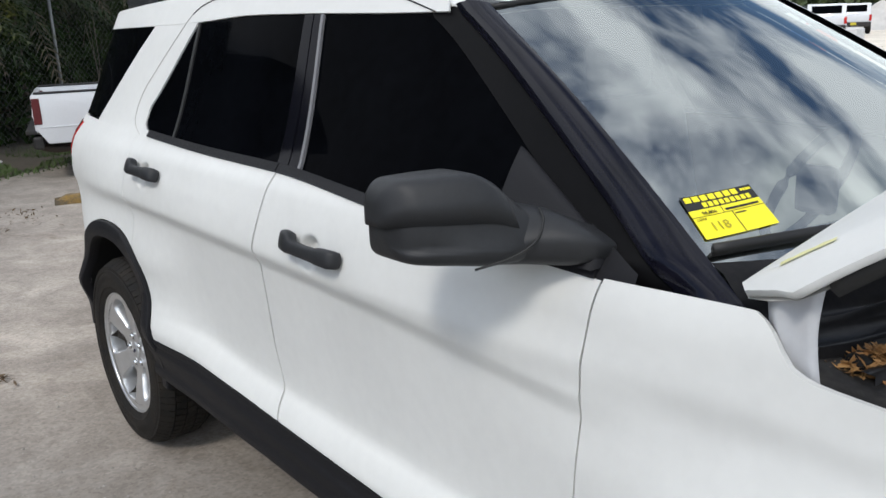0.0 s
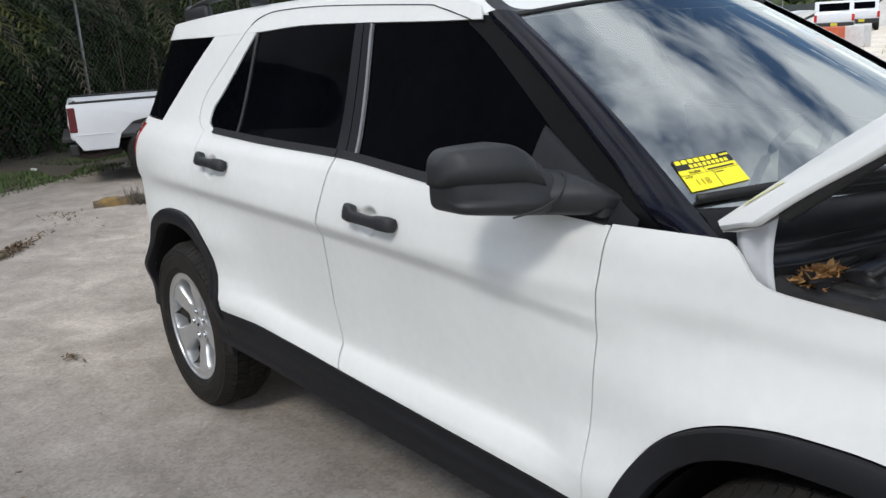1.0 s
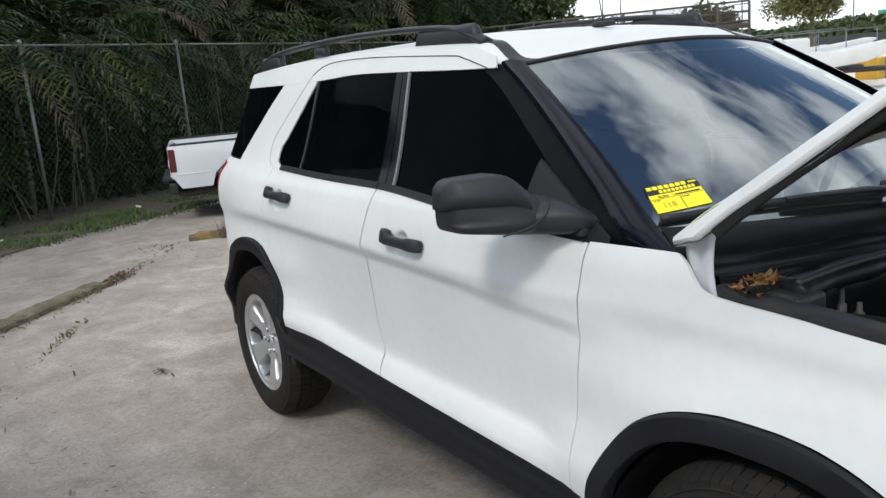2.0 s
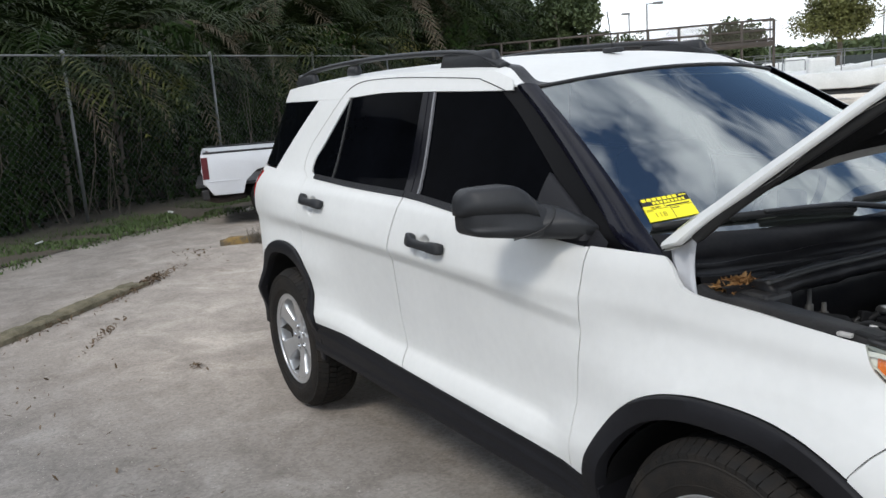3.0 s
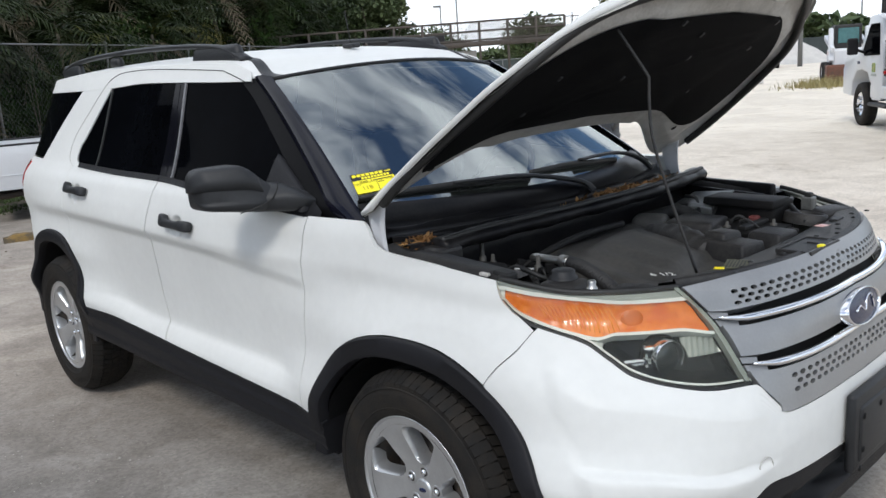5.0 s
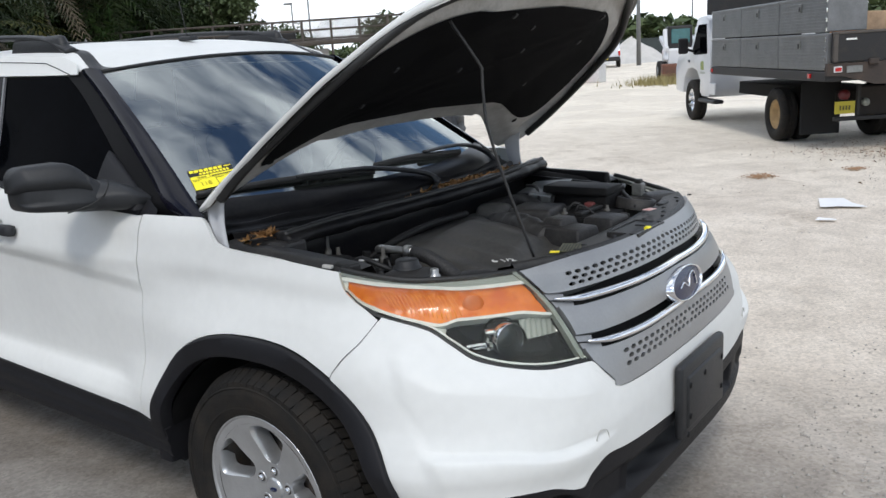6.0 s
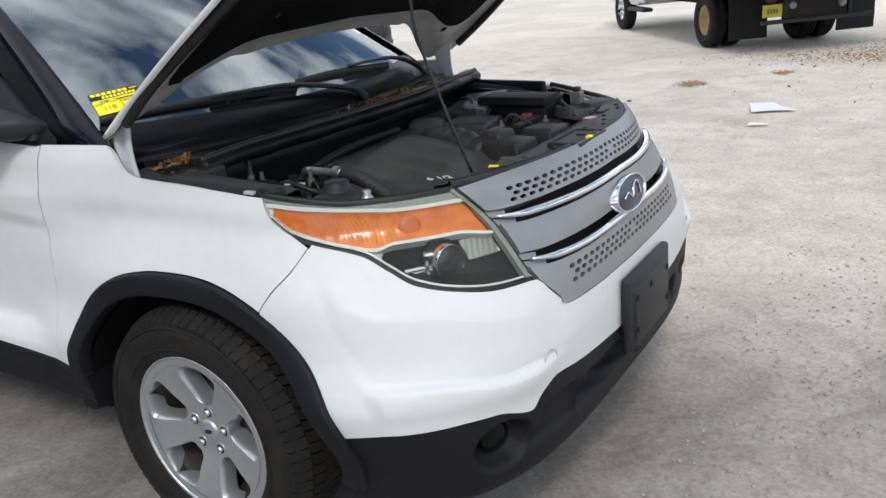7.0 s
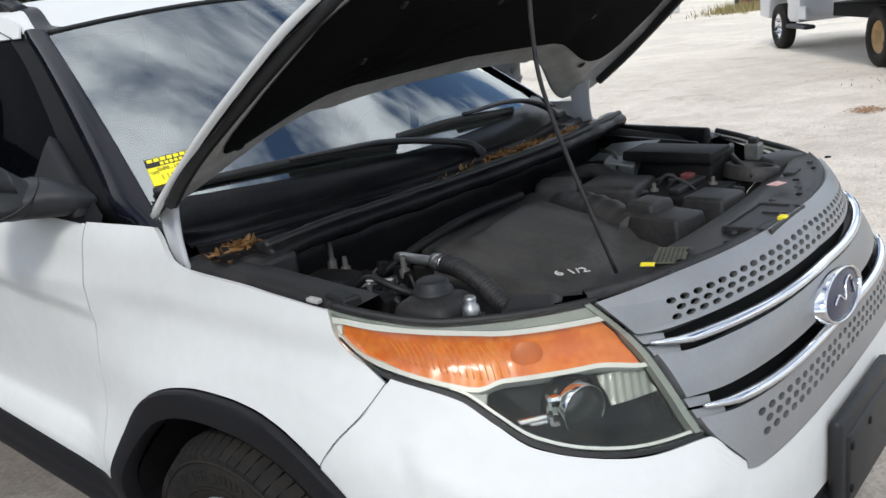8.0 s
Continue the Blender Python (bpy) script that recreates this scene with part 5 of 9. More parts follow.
def hood_pt(u, w, drop=0.0):
    """u 0 rear to 1 front, w -1..1 across, in the bonnet's own frame."""
    y = w * HW(u)
    rear = 0.198 * (1 - abs(w) ** 3.0) - 0.095 * smooth(0.50, 0.90, abs(w)) + 0.150 * smooth(0.925, 1.0, abs(w)) ** 1.3
    front = 1.095 - 0.13 * abs(w) ** 2.0
    x = mix(rear, front, u)
    z = 0.048 * (1 - abs(w) ** 2.4) * (1 - 0.35 * u) - 0.030 * u ** 4 + 0.020 * math.sin(math.pi * u)
    z += 0.012 * smooth(0.45, 0.52, abs(w)) * (1 - smooth(0.6, 0.95, abs(w)))
    z += HOOD_EDGE(u) * smooth(0.35, 1.0, abs(w))
    # rolled flange along the sides, raised towards the rear corners
    z += 0.034 * (1 - smooth(0.0, 0.55, u))
    z -= 0.034 * smooth(0.91, 1.0, abs(w)) ** 1.4 * (1 - 0.45 * u)
    return Vector((x, y, z - drop))


def hood_sheet(u0, u1, w0, w1, nu, nw, fn, flip=False):
    v = [fn(mix(u0, u1, i / nu), mix(w0, w1, j / nw)) for i in range(nu + 1) for j in range(nw + 1)]
    f = []
    for i in range(nu):
        for j in range(nw):
            q = (i * (nw + 1) + j, (i + 1) * (nw + 1) + j, (i + 1) * (nw + 1) + j + 1, i * (nw + 1) + j + 1)
            f.append(q[::-1] if flip else q)
    return v, f


v, f = hood_sheet(0, 1, -1, 1, 36, 80, hood_pt)
# hem round the rim
rim = [(0, j) for j in range(81)] + [(i, 80) for i in range(1, 37)] + [(36, j) for j in range(79, -1, -1)] + [(i, 0) for i in range(35, 0, -1)]
base = len(v)
for i, j in rim:
    p = hood_pt(i / 36, -1 + 2 * j / 80)
    v.append(p)
    v.append(p - Vector((0, 0, 0.010)))
    c = Vector((0.5, 0, p.z - 0.02))
    inward = (c - p)
    inward.z = 0
    v.append(p - Vector((0, 0, 0.012)) + inward.normalized() * 0.012)
m = len(rim)
for a in range(m):
    c = (a + 1) % m
    f.append((base + 3 * a, base + 3 * c, base + 3 * c + 1, base + 3 * a + 1))
    f.append((base + 3 * a + 1, base + 3 * c + 1, base + 3 * c + 2, base + 3 * a + 2))
link("outer_sheet", v, f, WHITE, hood, "white painted bonnet sheet")


def inner(u, w):
    p = hood_pt(u, w, 0.018)
    border = max(smooth(0.895, 0.935, abs(w)), smooth(0.825, 0.86, u), 1 - smooth(0.07, 0.115, u))
    p.z -= 0.016 * (1 - border) + 0.006 * math.sin(u * 21) * border
    return p


# inner frame: scuffed white, its colour lowered for the shade under the bonnet
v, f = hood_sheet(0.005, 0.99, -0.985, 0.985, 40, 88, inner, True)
link("inner_frame", v, f, WHITE_IN, hood, "white pressed inner frame, scuffed and greyed for shade")
# liner: rounded felt pad
v, f = [], []
N = 64
rings = 8
for i in range(rings + 1):
    r = i / rings
    for k in range(N):
        th = 2 * math.pi * k / N
        c, s = math.cos(th), math.sin(th)
        e = 0.36
        uu = 0.470 + 0.345 * r * math.copysign(abs(c) ** e, c)
        ww = 0.885 * r * math.copysign(abs(s) ** e, s)
        ww *= 1 - 0.06 * smooth(0.6, 0.95, uu)
        p = inner(uu, ww)
        p.z -= 0.003 + 0.012 * (1 - r ** 10) + 0.004 * math.sin(uu * 40) * math.sin(ww * 31) * (1 - r ** 4)
        v.append(p)
for i in range(rings):
    for k in range(N):
        k2 = (k + 1) % N
        f.append((i * N + k, i * N + k2, (i + 1) * N + k2, (i + 1) * N + k))
link("liner", v, f, LINER, hood, "black felt insulation liner with clips")
for uu, ww in ((0.30, -0.55), (0.30, 0.5), (0.55, -0.62), (0.55, 0.1), (0.62, 0.55), (0.80, -0.35), (0.80, 0.45), (0.45, -0.2), (0.7, -0.05)):
    p = inner(uu, ww)
    bm = box_bm((0.020, 0.014, 0.006), p - Vector((0, 0, 0.017)), 0.003)
    part("liner_clip", bm, GREY_PLASTIC, hood)
for uu, ww, r in ((0.945, -0.72, 0.016), (0.93, -0.50, 0.014), (0.95, 0.62, 0.016), (0.90, -0.80, 0.012), (0.93, 0.35, 0.012), (0.15, 0.8, 0.014), (0.18, -0.8, 0.014)):
    p = inner(uu, ww)
    vv, ff = lathe([(0.0, -0.004), (r * 0.7, -0.004), (r, 0.0)], 14, axis="z")
    o = link("frame_hole", [(x, y, z) for x, y, z in vv], ff, ENGINE_DARK, hood)
    o.location = p - Vector((0, 0, 0.002))
# rubber seal along the front and side edge, latch striker and its plate
v, f = tube(spline([inner(u, w) - Vector((0, 0, 0.006)) for u, w in ((0.08, 0.975), (0.30, 0.972), (0.7, 0.970), (0.9, 0.94), (0.965, 0.7), (0.975, 0.3), (0.978, 0.0), (0.975, -0.3), (0.965, -0.7), (0.9, -0.94), (0.7, -0.970), (0.30, -0.972), (0.08, -0.978))], 6), 0.015, 6)
link("edge_seal", v, f, SEAL, hood)
v, f = [], []
for i in range(9):
    u = mix(0.075, 0.165, i / 8)
    for w in (-0.938, -0.929 + 0.002 * math.sin(i * 2.3)):
        v.append(hood_pt(u, w) + Vector((0, 0, 0.0015)))
f = [(2 * i, 2 * i + 2, 2 * i + 3, 2 * i + 1) for i in range(8)]
link("chalk_streak", v, f, mat("faint_yellow_chalk", (0.70, 0.68, 0.36), 0.8, var=0.15, scale=40), hood, "faint yellow chalk streak", smooth=False)
bm = box_bm((0.022, 0.66, 0.014), inner(0.915, 0.05) - Vector((0, 0, 0.006)), 0.004)
part("rubber_strip", bm, SEAL, hood, "black rubber strip behind the latch")
pl = inner(0.955, 0.0)
bm = box_bm((0.05, 0.62, 0.012), pl - Vector((0.0, 0, 0.004)), 0.004)
part("latch_plate", bm, WHITE_IN, hood)
v, f = tube(spline([pl + Vector((0.0, -0.045, -0.008)), pl + Vector((0.0, -0.04, -0.045)), pl + Vector((0.0, 0.0, -0.052)), pl + Vector((0.0, 0.04, -0.045)), pl + Vector((0.0, 0.045, -0.008))], 5), 0.006, 8)
link("latch_striker", v, f, ALU, hood)
# hinges: pressed white arms from the rear corners down to the body
for sy in (-1, 1):
    v, f = [], []
    pts = spline([(-0.222, sy * 0.832, 1.225), (-0.224, sy * 0.834, 1.19), (-0.220, sy * 0.837, 1.14), (-0.208, sy * 0.838, 1.09), (-0.196, sy * 0.834, 1.05)], 4)
    for p in pts:
        t = (pts[0].z - p.z) / 0.165
        w = mix(0.043, 0.022, min(1.0, t))
        for dx, dy in ((-w, 0), (-w * 0.5, sy * 0.006), (0.0, sy * -0.004), (w * 0.6, sy * 0.005), (w, 0)):
            v.append((p.x + dx, p.y + dy, p.z + dx * 0.35))
    n = len(pts)
    for i in range(n - 1):
        for j in range(4):
            f.append((i * 5 + j, i * 5 + j + 1, (i + 1) * 5 + j + 1, (i + 1) * 5 + j))
    hinge = link("bonnet_hinge", v, f, HINGE, suv, "pressed light grey bonnet hinge")
    so = hinge.modifiers.new("thickness", "SOLIDIFY")
    so.thickness = 0.005
# prop rod
top = HOOD @ (inner(0.81, -0.72) - Vector((0, 0, 0.01)))
foot_ = Vector((0.632, -0.432, 1.035))
v, f = tube(spline([foot_, foot_.lerp(top, 0.3), foot_.lerp(top, 0.55) + Vector((0.006, 0.006, 0)), foot_.lerp(top, 0.70) + Vector((0.022, 0.024, 0.0)), foot_.lerp(top, 0.78) + Vector((0.034, 0.036, 0.0)), foot_.lerp(top, 0.82) + Vector((0.036, 0.038, 0.0)), top + Vector((0.012, 0.012, 0.0))], 6), 0.0042, 8)
prop_rod = link("prop_rod", v, f, ENGINE, suv, "bent black steel bonnet prop rod")

# ---- engine bay ----
bay = new("engine_bay")
bay.parent = suv
tagged(bay, "dusty black engine bay")
# aprons, bulkhead, floor
for sy in (-1, 1):
    v, f = [], []
    n = 20
    for i in range(n + 1):
        x = mix(-0.20, 0.30, i / n)
        if x < 0.29:
            o = skin(x, FENDER_TOP(x) - 0.006)
        else:
            o = skin(0.29, 1.045) + Vector(((x - 0.29), 0.35 * (x - 0.29), 0))
        yo = abs(o.y) - 0.006
        for y, z in ((yo, o.z), (yo - 0.018, o.z - 0.012), (yo - 0.03, o.z + 0.004), (yo - 0.105, o.z + 0.006), (yo - 0.12, o.z - 0.02), (yo - 0.16, o.z - 0.30)):
            v.append((x, sy * y, z))
    for i in range(n):
        for j in range(5):
            q = (i * 6 + j, (i + 1) * 6 + j, (i + 1) * 6 + j + 1, i * 6 + j + 1)
            f.append(q if sy > 0 else q[::-1])
    link("wing_shield", v, f, ENGINE, bay, "black plastic wing shield")
bm = box_bm((0.04, 1.55, 0.45), (-0.16, 0, 0.88), 0.01)
part("bulkhead", bm, ENGINE_DARK, bay)
bm = box_bm((0.95, 1.40, 0.04), (0.28, 0, 0.60), 0.01)
part("bay_floor", bm, ENGINE_DARK, bay)
for sy in (-1, 1):
    v, f = lathe([(0.0, 0.0), (0.06, 0.0), (0.07, -0.01), (0.09, -0.015), (0.11, -0.05), (0.115, -0.25)], 28, axis="z")
    o = link("strut_tower", v, f, ENGINE_DARK, bay)
    o.location = (0.06, sy * 0.60, 0.99)

# scuttle: black cowl panel under the windscreen, rising bar seal, leaves


def cowl_row(w):
    """Section of the scuttle at w -1..1, back to front."""
    a = screen(w, 0.0)
    fy = 0.80 * w
    lift = 0.0 * abs(w)
    fx = -0.060 - 0.07 * abs(w) ** 2.4
    def at(t, z):
        return Vector((mix(a.x, fx, t), mix(a.y, fy, min(1.0, t * 1.2)), z))
    wav = 0.006 * math.sin(w * 9.0) + 0.003 * math.sin(w * 23.0)
    return [screen(w, 0.075) + Vector((0.003, 0, 0.004)), screen(w, 0.045) + Vector((0.008, 0, 0.008)), at(0.10, 1.140), at(0.16, 1.128), at(0.26, 1.124), at(0.30, 1.138 + wav), at(0.34, 1.139 + wav), at(0.38, 1.122), at(0.56, 1.106), at(0.60, 1.114 + wav * 0.5), at(0.64, 1.112 + wav * 0.5), at(0.68, 1.092), at(0.86, 1.086), at(0.95, 1.098), at(1.04, 1.096), at(1.08, 1.03), at(0.95, 0.92)]


v, f = [], []
n = 72
for i in range(n + 1):
    v += cowl_row(-1 + 2 * i / n)
m = len(cowl_row(0.0))
for i in range(n):
    for j in range(m - 1):
        f.append((i * m + j, i * m + j + 1, (i + 1) * m + j + 1, (i + 1) * m + j))
scuttle = link("scuttle_panel", v, f, SCUTTLE, suv, "dusty black plastic scuttle panel")
# air slots in the panel behind the leaves
for k in range(34):
    y = mix(0.08, 0.62, k / 33)
    part("slot", box_bm((0.055, 0.006, 0.004), (-0.165 - 0.05 * abs(y) ** 2, y, 1.117), 0.001), SEAL, scuttle)
pts = [(-0.085, -0.72, 1.080), (-0.078, -0.566, 1.088), (-0.055, -0.35, 1.092), (-0.035, -0.1, 1.094), (-0.024, 0.2, 1.096), (-0.032, 0.45, 1.098), (-0.06, 0.68, 1.100), (-0.09, 0.83, 1.098)]
v, f = tube(spline(pts, 6), lambda t: 0.038 + 0.0035 * math.sin(t * 41) + 0.0025 * math.sin(t * 97), 14, squash=(1.15, 0.72))
link("scuttle_bar", v, f, SCUTTLE, suv, "black bar with rubber bonnet seal")
v, f = tube([Vector(p) + Vector((0.02, 0, 0.024)) for p in spline(pts, 6)], 0.010, 6)
link("bonnet_seal", v, f, SEAL, suv)
# bar end block near the wing
bm = box_bm((0.13, 0.10, 0.06), (-0.09, -0.715, 1.055), 0.012)
part("scuttle_end", bm, ENGINE, suv)


def leaf_pile(name, label, spots, parent=None, material=None, size=1.0):
    rnd = random.Random(5)
    v, f = [], []
    for (cx, cy, cz), (sx, sy_, sz), count, yaw in spots:
        for _ in range(count):
            u1, u2 = rnd.gauss(0, 0.45), rnd.gauss(0, 0.45)
            x = cx + sx * u1 * math.cos(yaw) - sy_ * u2 * math.sin(yaw)
            y = cy + sx * u1 * math.sin(yaw) + sy_ * u2 * math.cos(yaw)
            z = cz + sz * rnd.random() * max(0.1, 1 - (u1 * u1 + u2 * u2))
            L = rnd.uniform(0.012, 0.034) * size
            W = L * rnd.uniform(0.18, 0.38)
            rot = Euler((rnd.gauss(0, 0.5), rnd.gauss(0, 0.5), rnd.uniform(0, 6.3))).to_matrix()
            base = len(v)
            for a, b, c in ((-L, 0, 0), (-0.3 * L, W, 0.15 * L), (0.5 * L, W * 0.8, 0.1 * L), (L, 0, 0.25 * L), (0.5 * L, -W * 0.8, 0.1 * L), (-0.3 * L, -W, 0.15 * L)):
                p = rot @ Vector((a, b, c))
                v.append((x + p.x, y + p.y, z + p.z))
            f += [(base, base + 1, base + 2), (base, base + 2, base + 3), (base, base + 3, base + 4), (base, base + 4, base + 5)]
    o = link(name, v, f, material or LEAF_DRY, parent, smooth=False)
    return tagged(o, label, "dry leaves", kind="stuff")


leaf_pile("dry_leaves", "brown dry leaves fallen along the scuttle", [((-0.143, -0.728, 1.084), (0.072, 0.034, 0.024), 330, 1.25), ((-0.095, 0.20, 1.100), (0.030, 0.36, 0.022), 380, 0.04), ((-0.11, 0.55, 1.10), (0.03, 0.2, 0.015), 60, 0.1)], size=0.72)


# wipers
def wiper(arm, blade):
    w = new("wiper")
    w.parent = suv
    w["label"] = "black windscreen wiper"
    v, f = tube(spline(arm, 8), lambda t: mix(0.018, 0.009, t), 10, squash=(1.25, 0.65))
    link("wiper_arm", v, f, GREY_PLASTIC, w)
    v, f = tube(spline(blade, 6), 0.010, 6, squash=(0.6, 1.2))
    link("wiper_blade", v, f, SEAL, w)
    v, f = tube([Vector(p) - Vector((0.006, 0, 0.010)) for p in spline(blade, 6)], 0.004, 5)
    link("wiper_rubber", v, f, SEAL, w)
    return w


def on_screen(u, v, up):
    p = screen(u, v)
    return p + Vector((0.55, 0, 0.83)) * up


wiper([on_screen(0.10, -0.03, 0.02), on_screen(0.055, 0.024, 0.03), on_screen(-0.20, 0.097, 0.032), on_screen(-0.40, 0.114, 0.030), on_screen(-0.58, 0.122, 0.024)],
      [on_screen(-0.18, 0.100, 0.012), on_screen(-0.40, 0.119, 0.014), on_screen(-0.66, 0.122, 0.014), on_screen(-0.985, 0.098, 0.012)])
wiper([on_screen(0.83, -0.06, 0.02), on_screen(0.80, -0.005, 0.034), on_screen(0.70, 0.062, 0.038), on_screen(0.517, 0.106, 0.036), on_screen(0.232, 0.126, 0.030)],
      [on_screen(0.60, 0.078, 0.012), on_screen(0.36, 0.108, 0.014), on_screen(0.146, 0.130, 0.014), on_screen(-0.145, 0.130, 0.012)])

# engine cover
v, f = [], []
NI, NJ = 22, 22
for i in range(NI + 1):
    for j in range(NJ + 1):
        a, b = -1 + 2 * i / NI, -1 + 2 * j / NJ
        e = max(abs(a), abs(b))
        x = 0.285 + 0.285 * a - 0.02 * b
        y = -0.130 + 0.285 * b - 0.05 * a
        z = 1.0 - 0.03 * a - 0.15 * smooth(0.90, 1.0, e) - 0.018 * smooth(0.55, 0.62, e) + 0.010 * math.sin(3 * b) * (1 - e)
        z += 0.012 * (smooth(-0.32, -0.28, b) - smooth(0.28, 0.32, b)) * (1 - smooth(0.5, 0.6, abs(a)))
        v.append((x, y, z))
for i in range(NI):
    for j in range(NJ):
        f.append((i * (NJ + 1) + j, (i + 1) * (NJ + 1) + j, (i + 1) * (NJ + 1) + j + 1, i * (NJ + 1) + j + 1))
cover = link("engine_cover", v, f, ENGINE_COVER, bay, "dusty black moulded engine cover")
# chalked figures on the cover edge
txt = bpy.data.curves.new("chalk_figures", "FONT")
txt.body = "6 1/2"
txt.size = 0.040
txt.extrude = 0.0006
to = new("chalk_tmp", txt)
to.matrix_world = pose(0.455, -0.375, 0.99, 3, 8, 62)
bpy.context.view_layer.update()
me = bpy.data.meshes.new_from_object(to.evaluated_get(bpy.context.evaluated_depsgraph_get()))
fig = new("chalk_figures", me)
fig.parent = cover
fig.matrix_local = pose(0.455, -0.375, 0.988, 3, 6, 62)
me.materials.clear()
me.materials.append(WRITE_WHITE)
fig["label"] = "white chalk figures"
bpy.data.objects.remove(to)

# slam panel: black deck behind the grille, with pockets
v, f = [], []
NS = 60
DECK_BACK = lambda y: 0.545 + 0.075 * (1 - (abs(y) / 0.75) ** 2) + 0.05 * smooth(0.35, 0.75, abs(y)) * 0
for i in range(NS + 1):
    s = mix(0.735, 1.2, min(1, i / (NS / 2))) if i <= NS // 2 else mix(1.2, 0.735, (i - NS / 2) / (NS / 2))
    p = skin(s, 1.048)
    y = p.y if i <= NS // 2 else -p.y
    t = i / NS
    back = Vector((DECK_BACK(y), y * 0.97, 1.012))
    front = Vector((p.x - 0.004, y, 1.046))
    for k, (a, dz) in enumerate(((0, -0.05), (0.0, 0.0), (0.25, 0.0), (0.30, 0.010), (0.86, 0.004), (0.90, 0.012), (1.0, 0.0), (1.0, -0.012))):
        q = back.lerp(front, a)
        v.append((q.x, q.y, q.z + dz))
for i in range(NS):
    for j in range(7):
        f.append((i * 8 + j, i * 8 + j + 1, (i + 1) * 8 + j + 1, (i + 1) * 8 + j))
deck = link("slam_panel", v, [q[::-1] for q in f], ENGINE, bay, "black plastic panel over the radiator")
for x, y, sx, sy_, z in ((0.765, -0.045, 0.090, 0.185, 1.044), (0.665, 0.41, 0.03, 0.06, 1.036)):
    bm = box_bm((sx, sy_, 0.012), (x, y, z), 0.005)
    part("deck_pocket", bm, SEAL, bay)
for dx, dy, sx, sy_ in ((-0.040, 0, 0.008, 0.196), (0.040, 0, 0.008, 0.196), (0, -0.095, 0.086, 0.008), (0, 0.095, 0.086, 0.008), (0.008, 0.03, 0.05, 0.012)):
    part("pocket_rim", box_bm((sx, sy_, 0.016), (0.765 + dx * 1.2, -0.045 + dy, 1.046), 0.003), ENGINE, bay)
rnd = random.Random(3)
for k in range(16):
    y = -0.42 + 0.065 * k
    x = skin(1.2 - abs(y) * 0.55, 1.045).x - 0.045 - 0.02 * (k % 3)
    vv, ff = lathe([(0.0, 0.004), (0.007, 0.003), (0.009, 0.0)], 10, axis="z")
    o = link("deck_clip", vv, ff, ENGINE_DARK if k % 2 else GREY_PLASTIC, bay)
    o.location = (x, y, 1.045)


def flat_label(name, at, size, rz, material, parent, label, bars=0, ry=0):
    o = part(name, box_bm((size[0], size[1], 0.0016), (0, 0, 0)), material, parent, label)
    o.matrix_local = pose(*at, 0, ry, rz)
    for k in range(bars):
        b = part("print_bar", box_bm((size[0] * 0.05, size[1] * 0.8, 0.001), (size[0] * (-0.35 + 0.7 * k / max(1, bars - 1)), 0, 0.0014)), INK, o)
    return o


flat_label("spec_label", (0.690, -0.325, 1.043), (0.06, 0.10), 20, mat("grey_label", (0.10, 0.10, 0.055), 0.6, second=(0.045, 0.045, 0.035), scale=30), bay, "worn grey label with unreadable lines", 6)
flat_label("spec_label", (0.676, -0.392, 1.0445), (0.026, 0.02), 20, YELLOW, bay, "small yellow label")
flat_label("spec_label", (0.692, 0.228, 1.0515), (0.028, 0.040), -15, mat("red_white_label", (0.75, 0.65, 0.62), 0.6, second=(0.55, 0.10, 0.08), scale=40), bay, "small red and white warning label")
bm = box_bm((0.018, 0.024, 0.012), (0.806, -0.052, 1.052), 0.004)
part("release_tab", bm, YELLOW, bay, "yellow plastic release tab")

# bay contents: battery, fuse box, air box, ducts
def moulding(name, size, at, rz, material, label="", bevel=0.022, taper=(0.84, 0.84), ribs=0, parent=None):
    """A rounded plastic housing with a seam lip and shallow ribs."""
    rot = Euler((0, 0, radians(rz))).to_matrix()
    bm = box_bm(size, (0, 0, 0), bevel, segments=3, taper=taper)
    bm = box_bm((size[0] * 0.99, size[1] * 0.99, 0.010), (0, 0, -size[2] * 0.12), 0.004, bm=bm)
    for k in range(ribs):
        y = size[1] * taper[1] * (-0.36 + 0.72 * k / max(1, ribs - 1))
        bm = box_bm((size[0] * taper[0] * 0.72, 0.006, 0.006), (0, y, size[2] / 2), 0.002, bm=bm)
    bmesh.ops.transform(bm, matrix=Matrix.Translation(at) @ rot.to_4x4(), verts=bm.verts)
    o = part(name, bm, material, parent or bay, label, smooth=True)
    o.data.set_sharp_from_angle(angle=radians(35))
    return o


moulding("air_box", (0.20, 0.14, 0.12), (0.492, 0.030, 0.962), -10, ENGINE, "dusty black air filter box", 0.010, (0.80, 0.78))
moulding("air_box_top", (0.095, 0.105, 0.05), (0.445, 0.055, 1.018), -10, ENGINE, "", 0.010, (0.82, 0.80))
moulding("air_box_flange", (0.25, 0.19, 0.016), (0.492, 0.020, 0.925), -10, ENGINE, "", 0.005, (0.96, 0.96))
moulding("air_box_lid", (0.14, 0.15, 0.11), (0.540, 0.212, 0.970), -4, ENGINE, "", 0.012, (0.80, 0.78))
moulding("resonator", (0.20, 0.20, 0.12), (0.245, 0.245, 0.975), 8, ENGINE, "", 0.015, (0.86, 0.82))
moulding("battery", (0.20, 0.20, 0.14), (0.425, 0.300, 0.940), 0, ENGINE_DARK, "dark battery with bare terminals", 0.008, (1, 1))
case = moulding("fuse_box", (0.29, 0.15, 0.17), (0.315, 0.485, 0.990), -4, ENGINE_DARK, "tall black fuse box", 0.010, (0.97, 0.94))
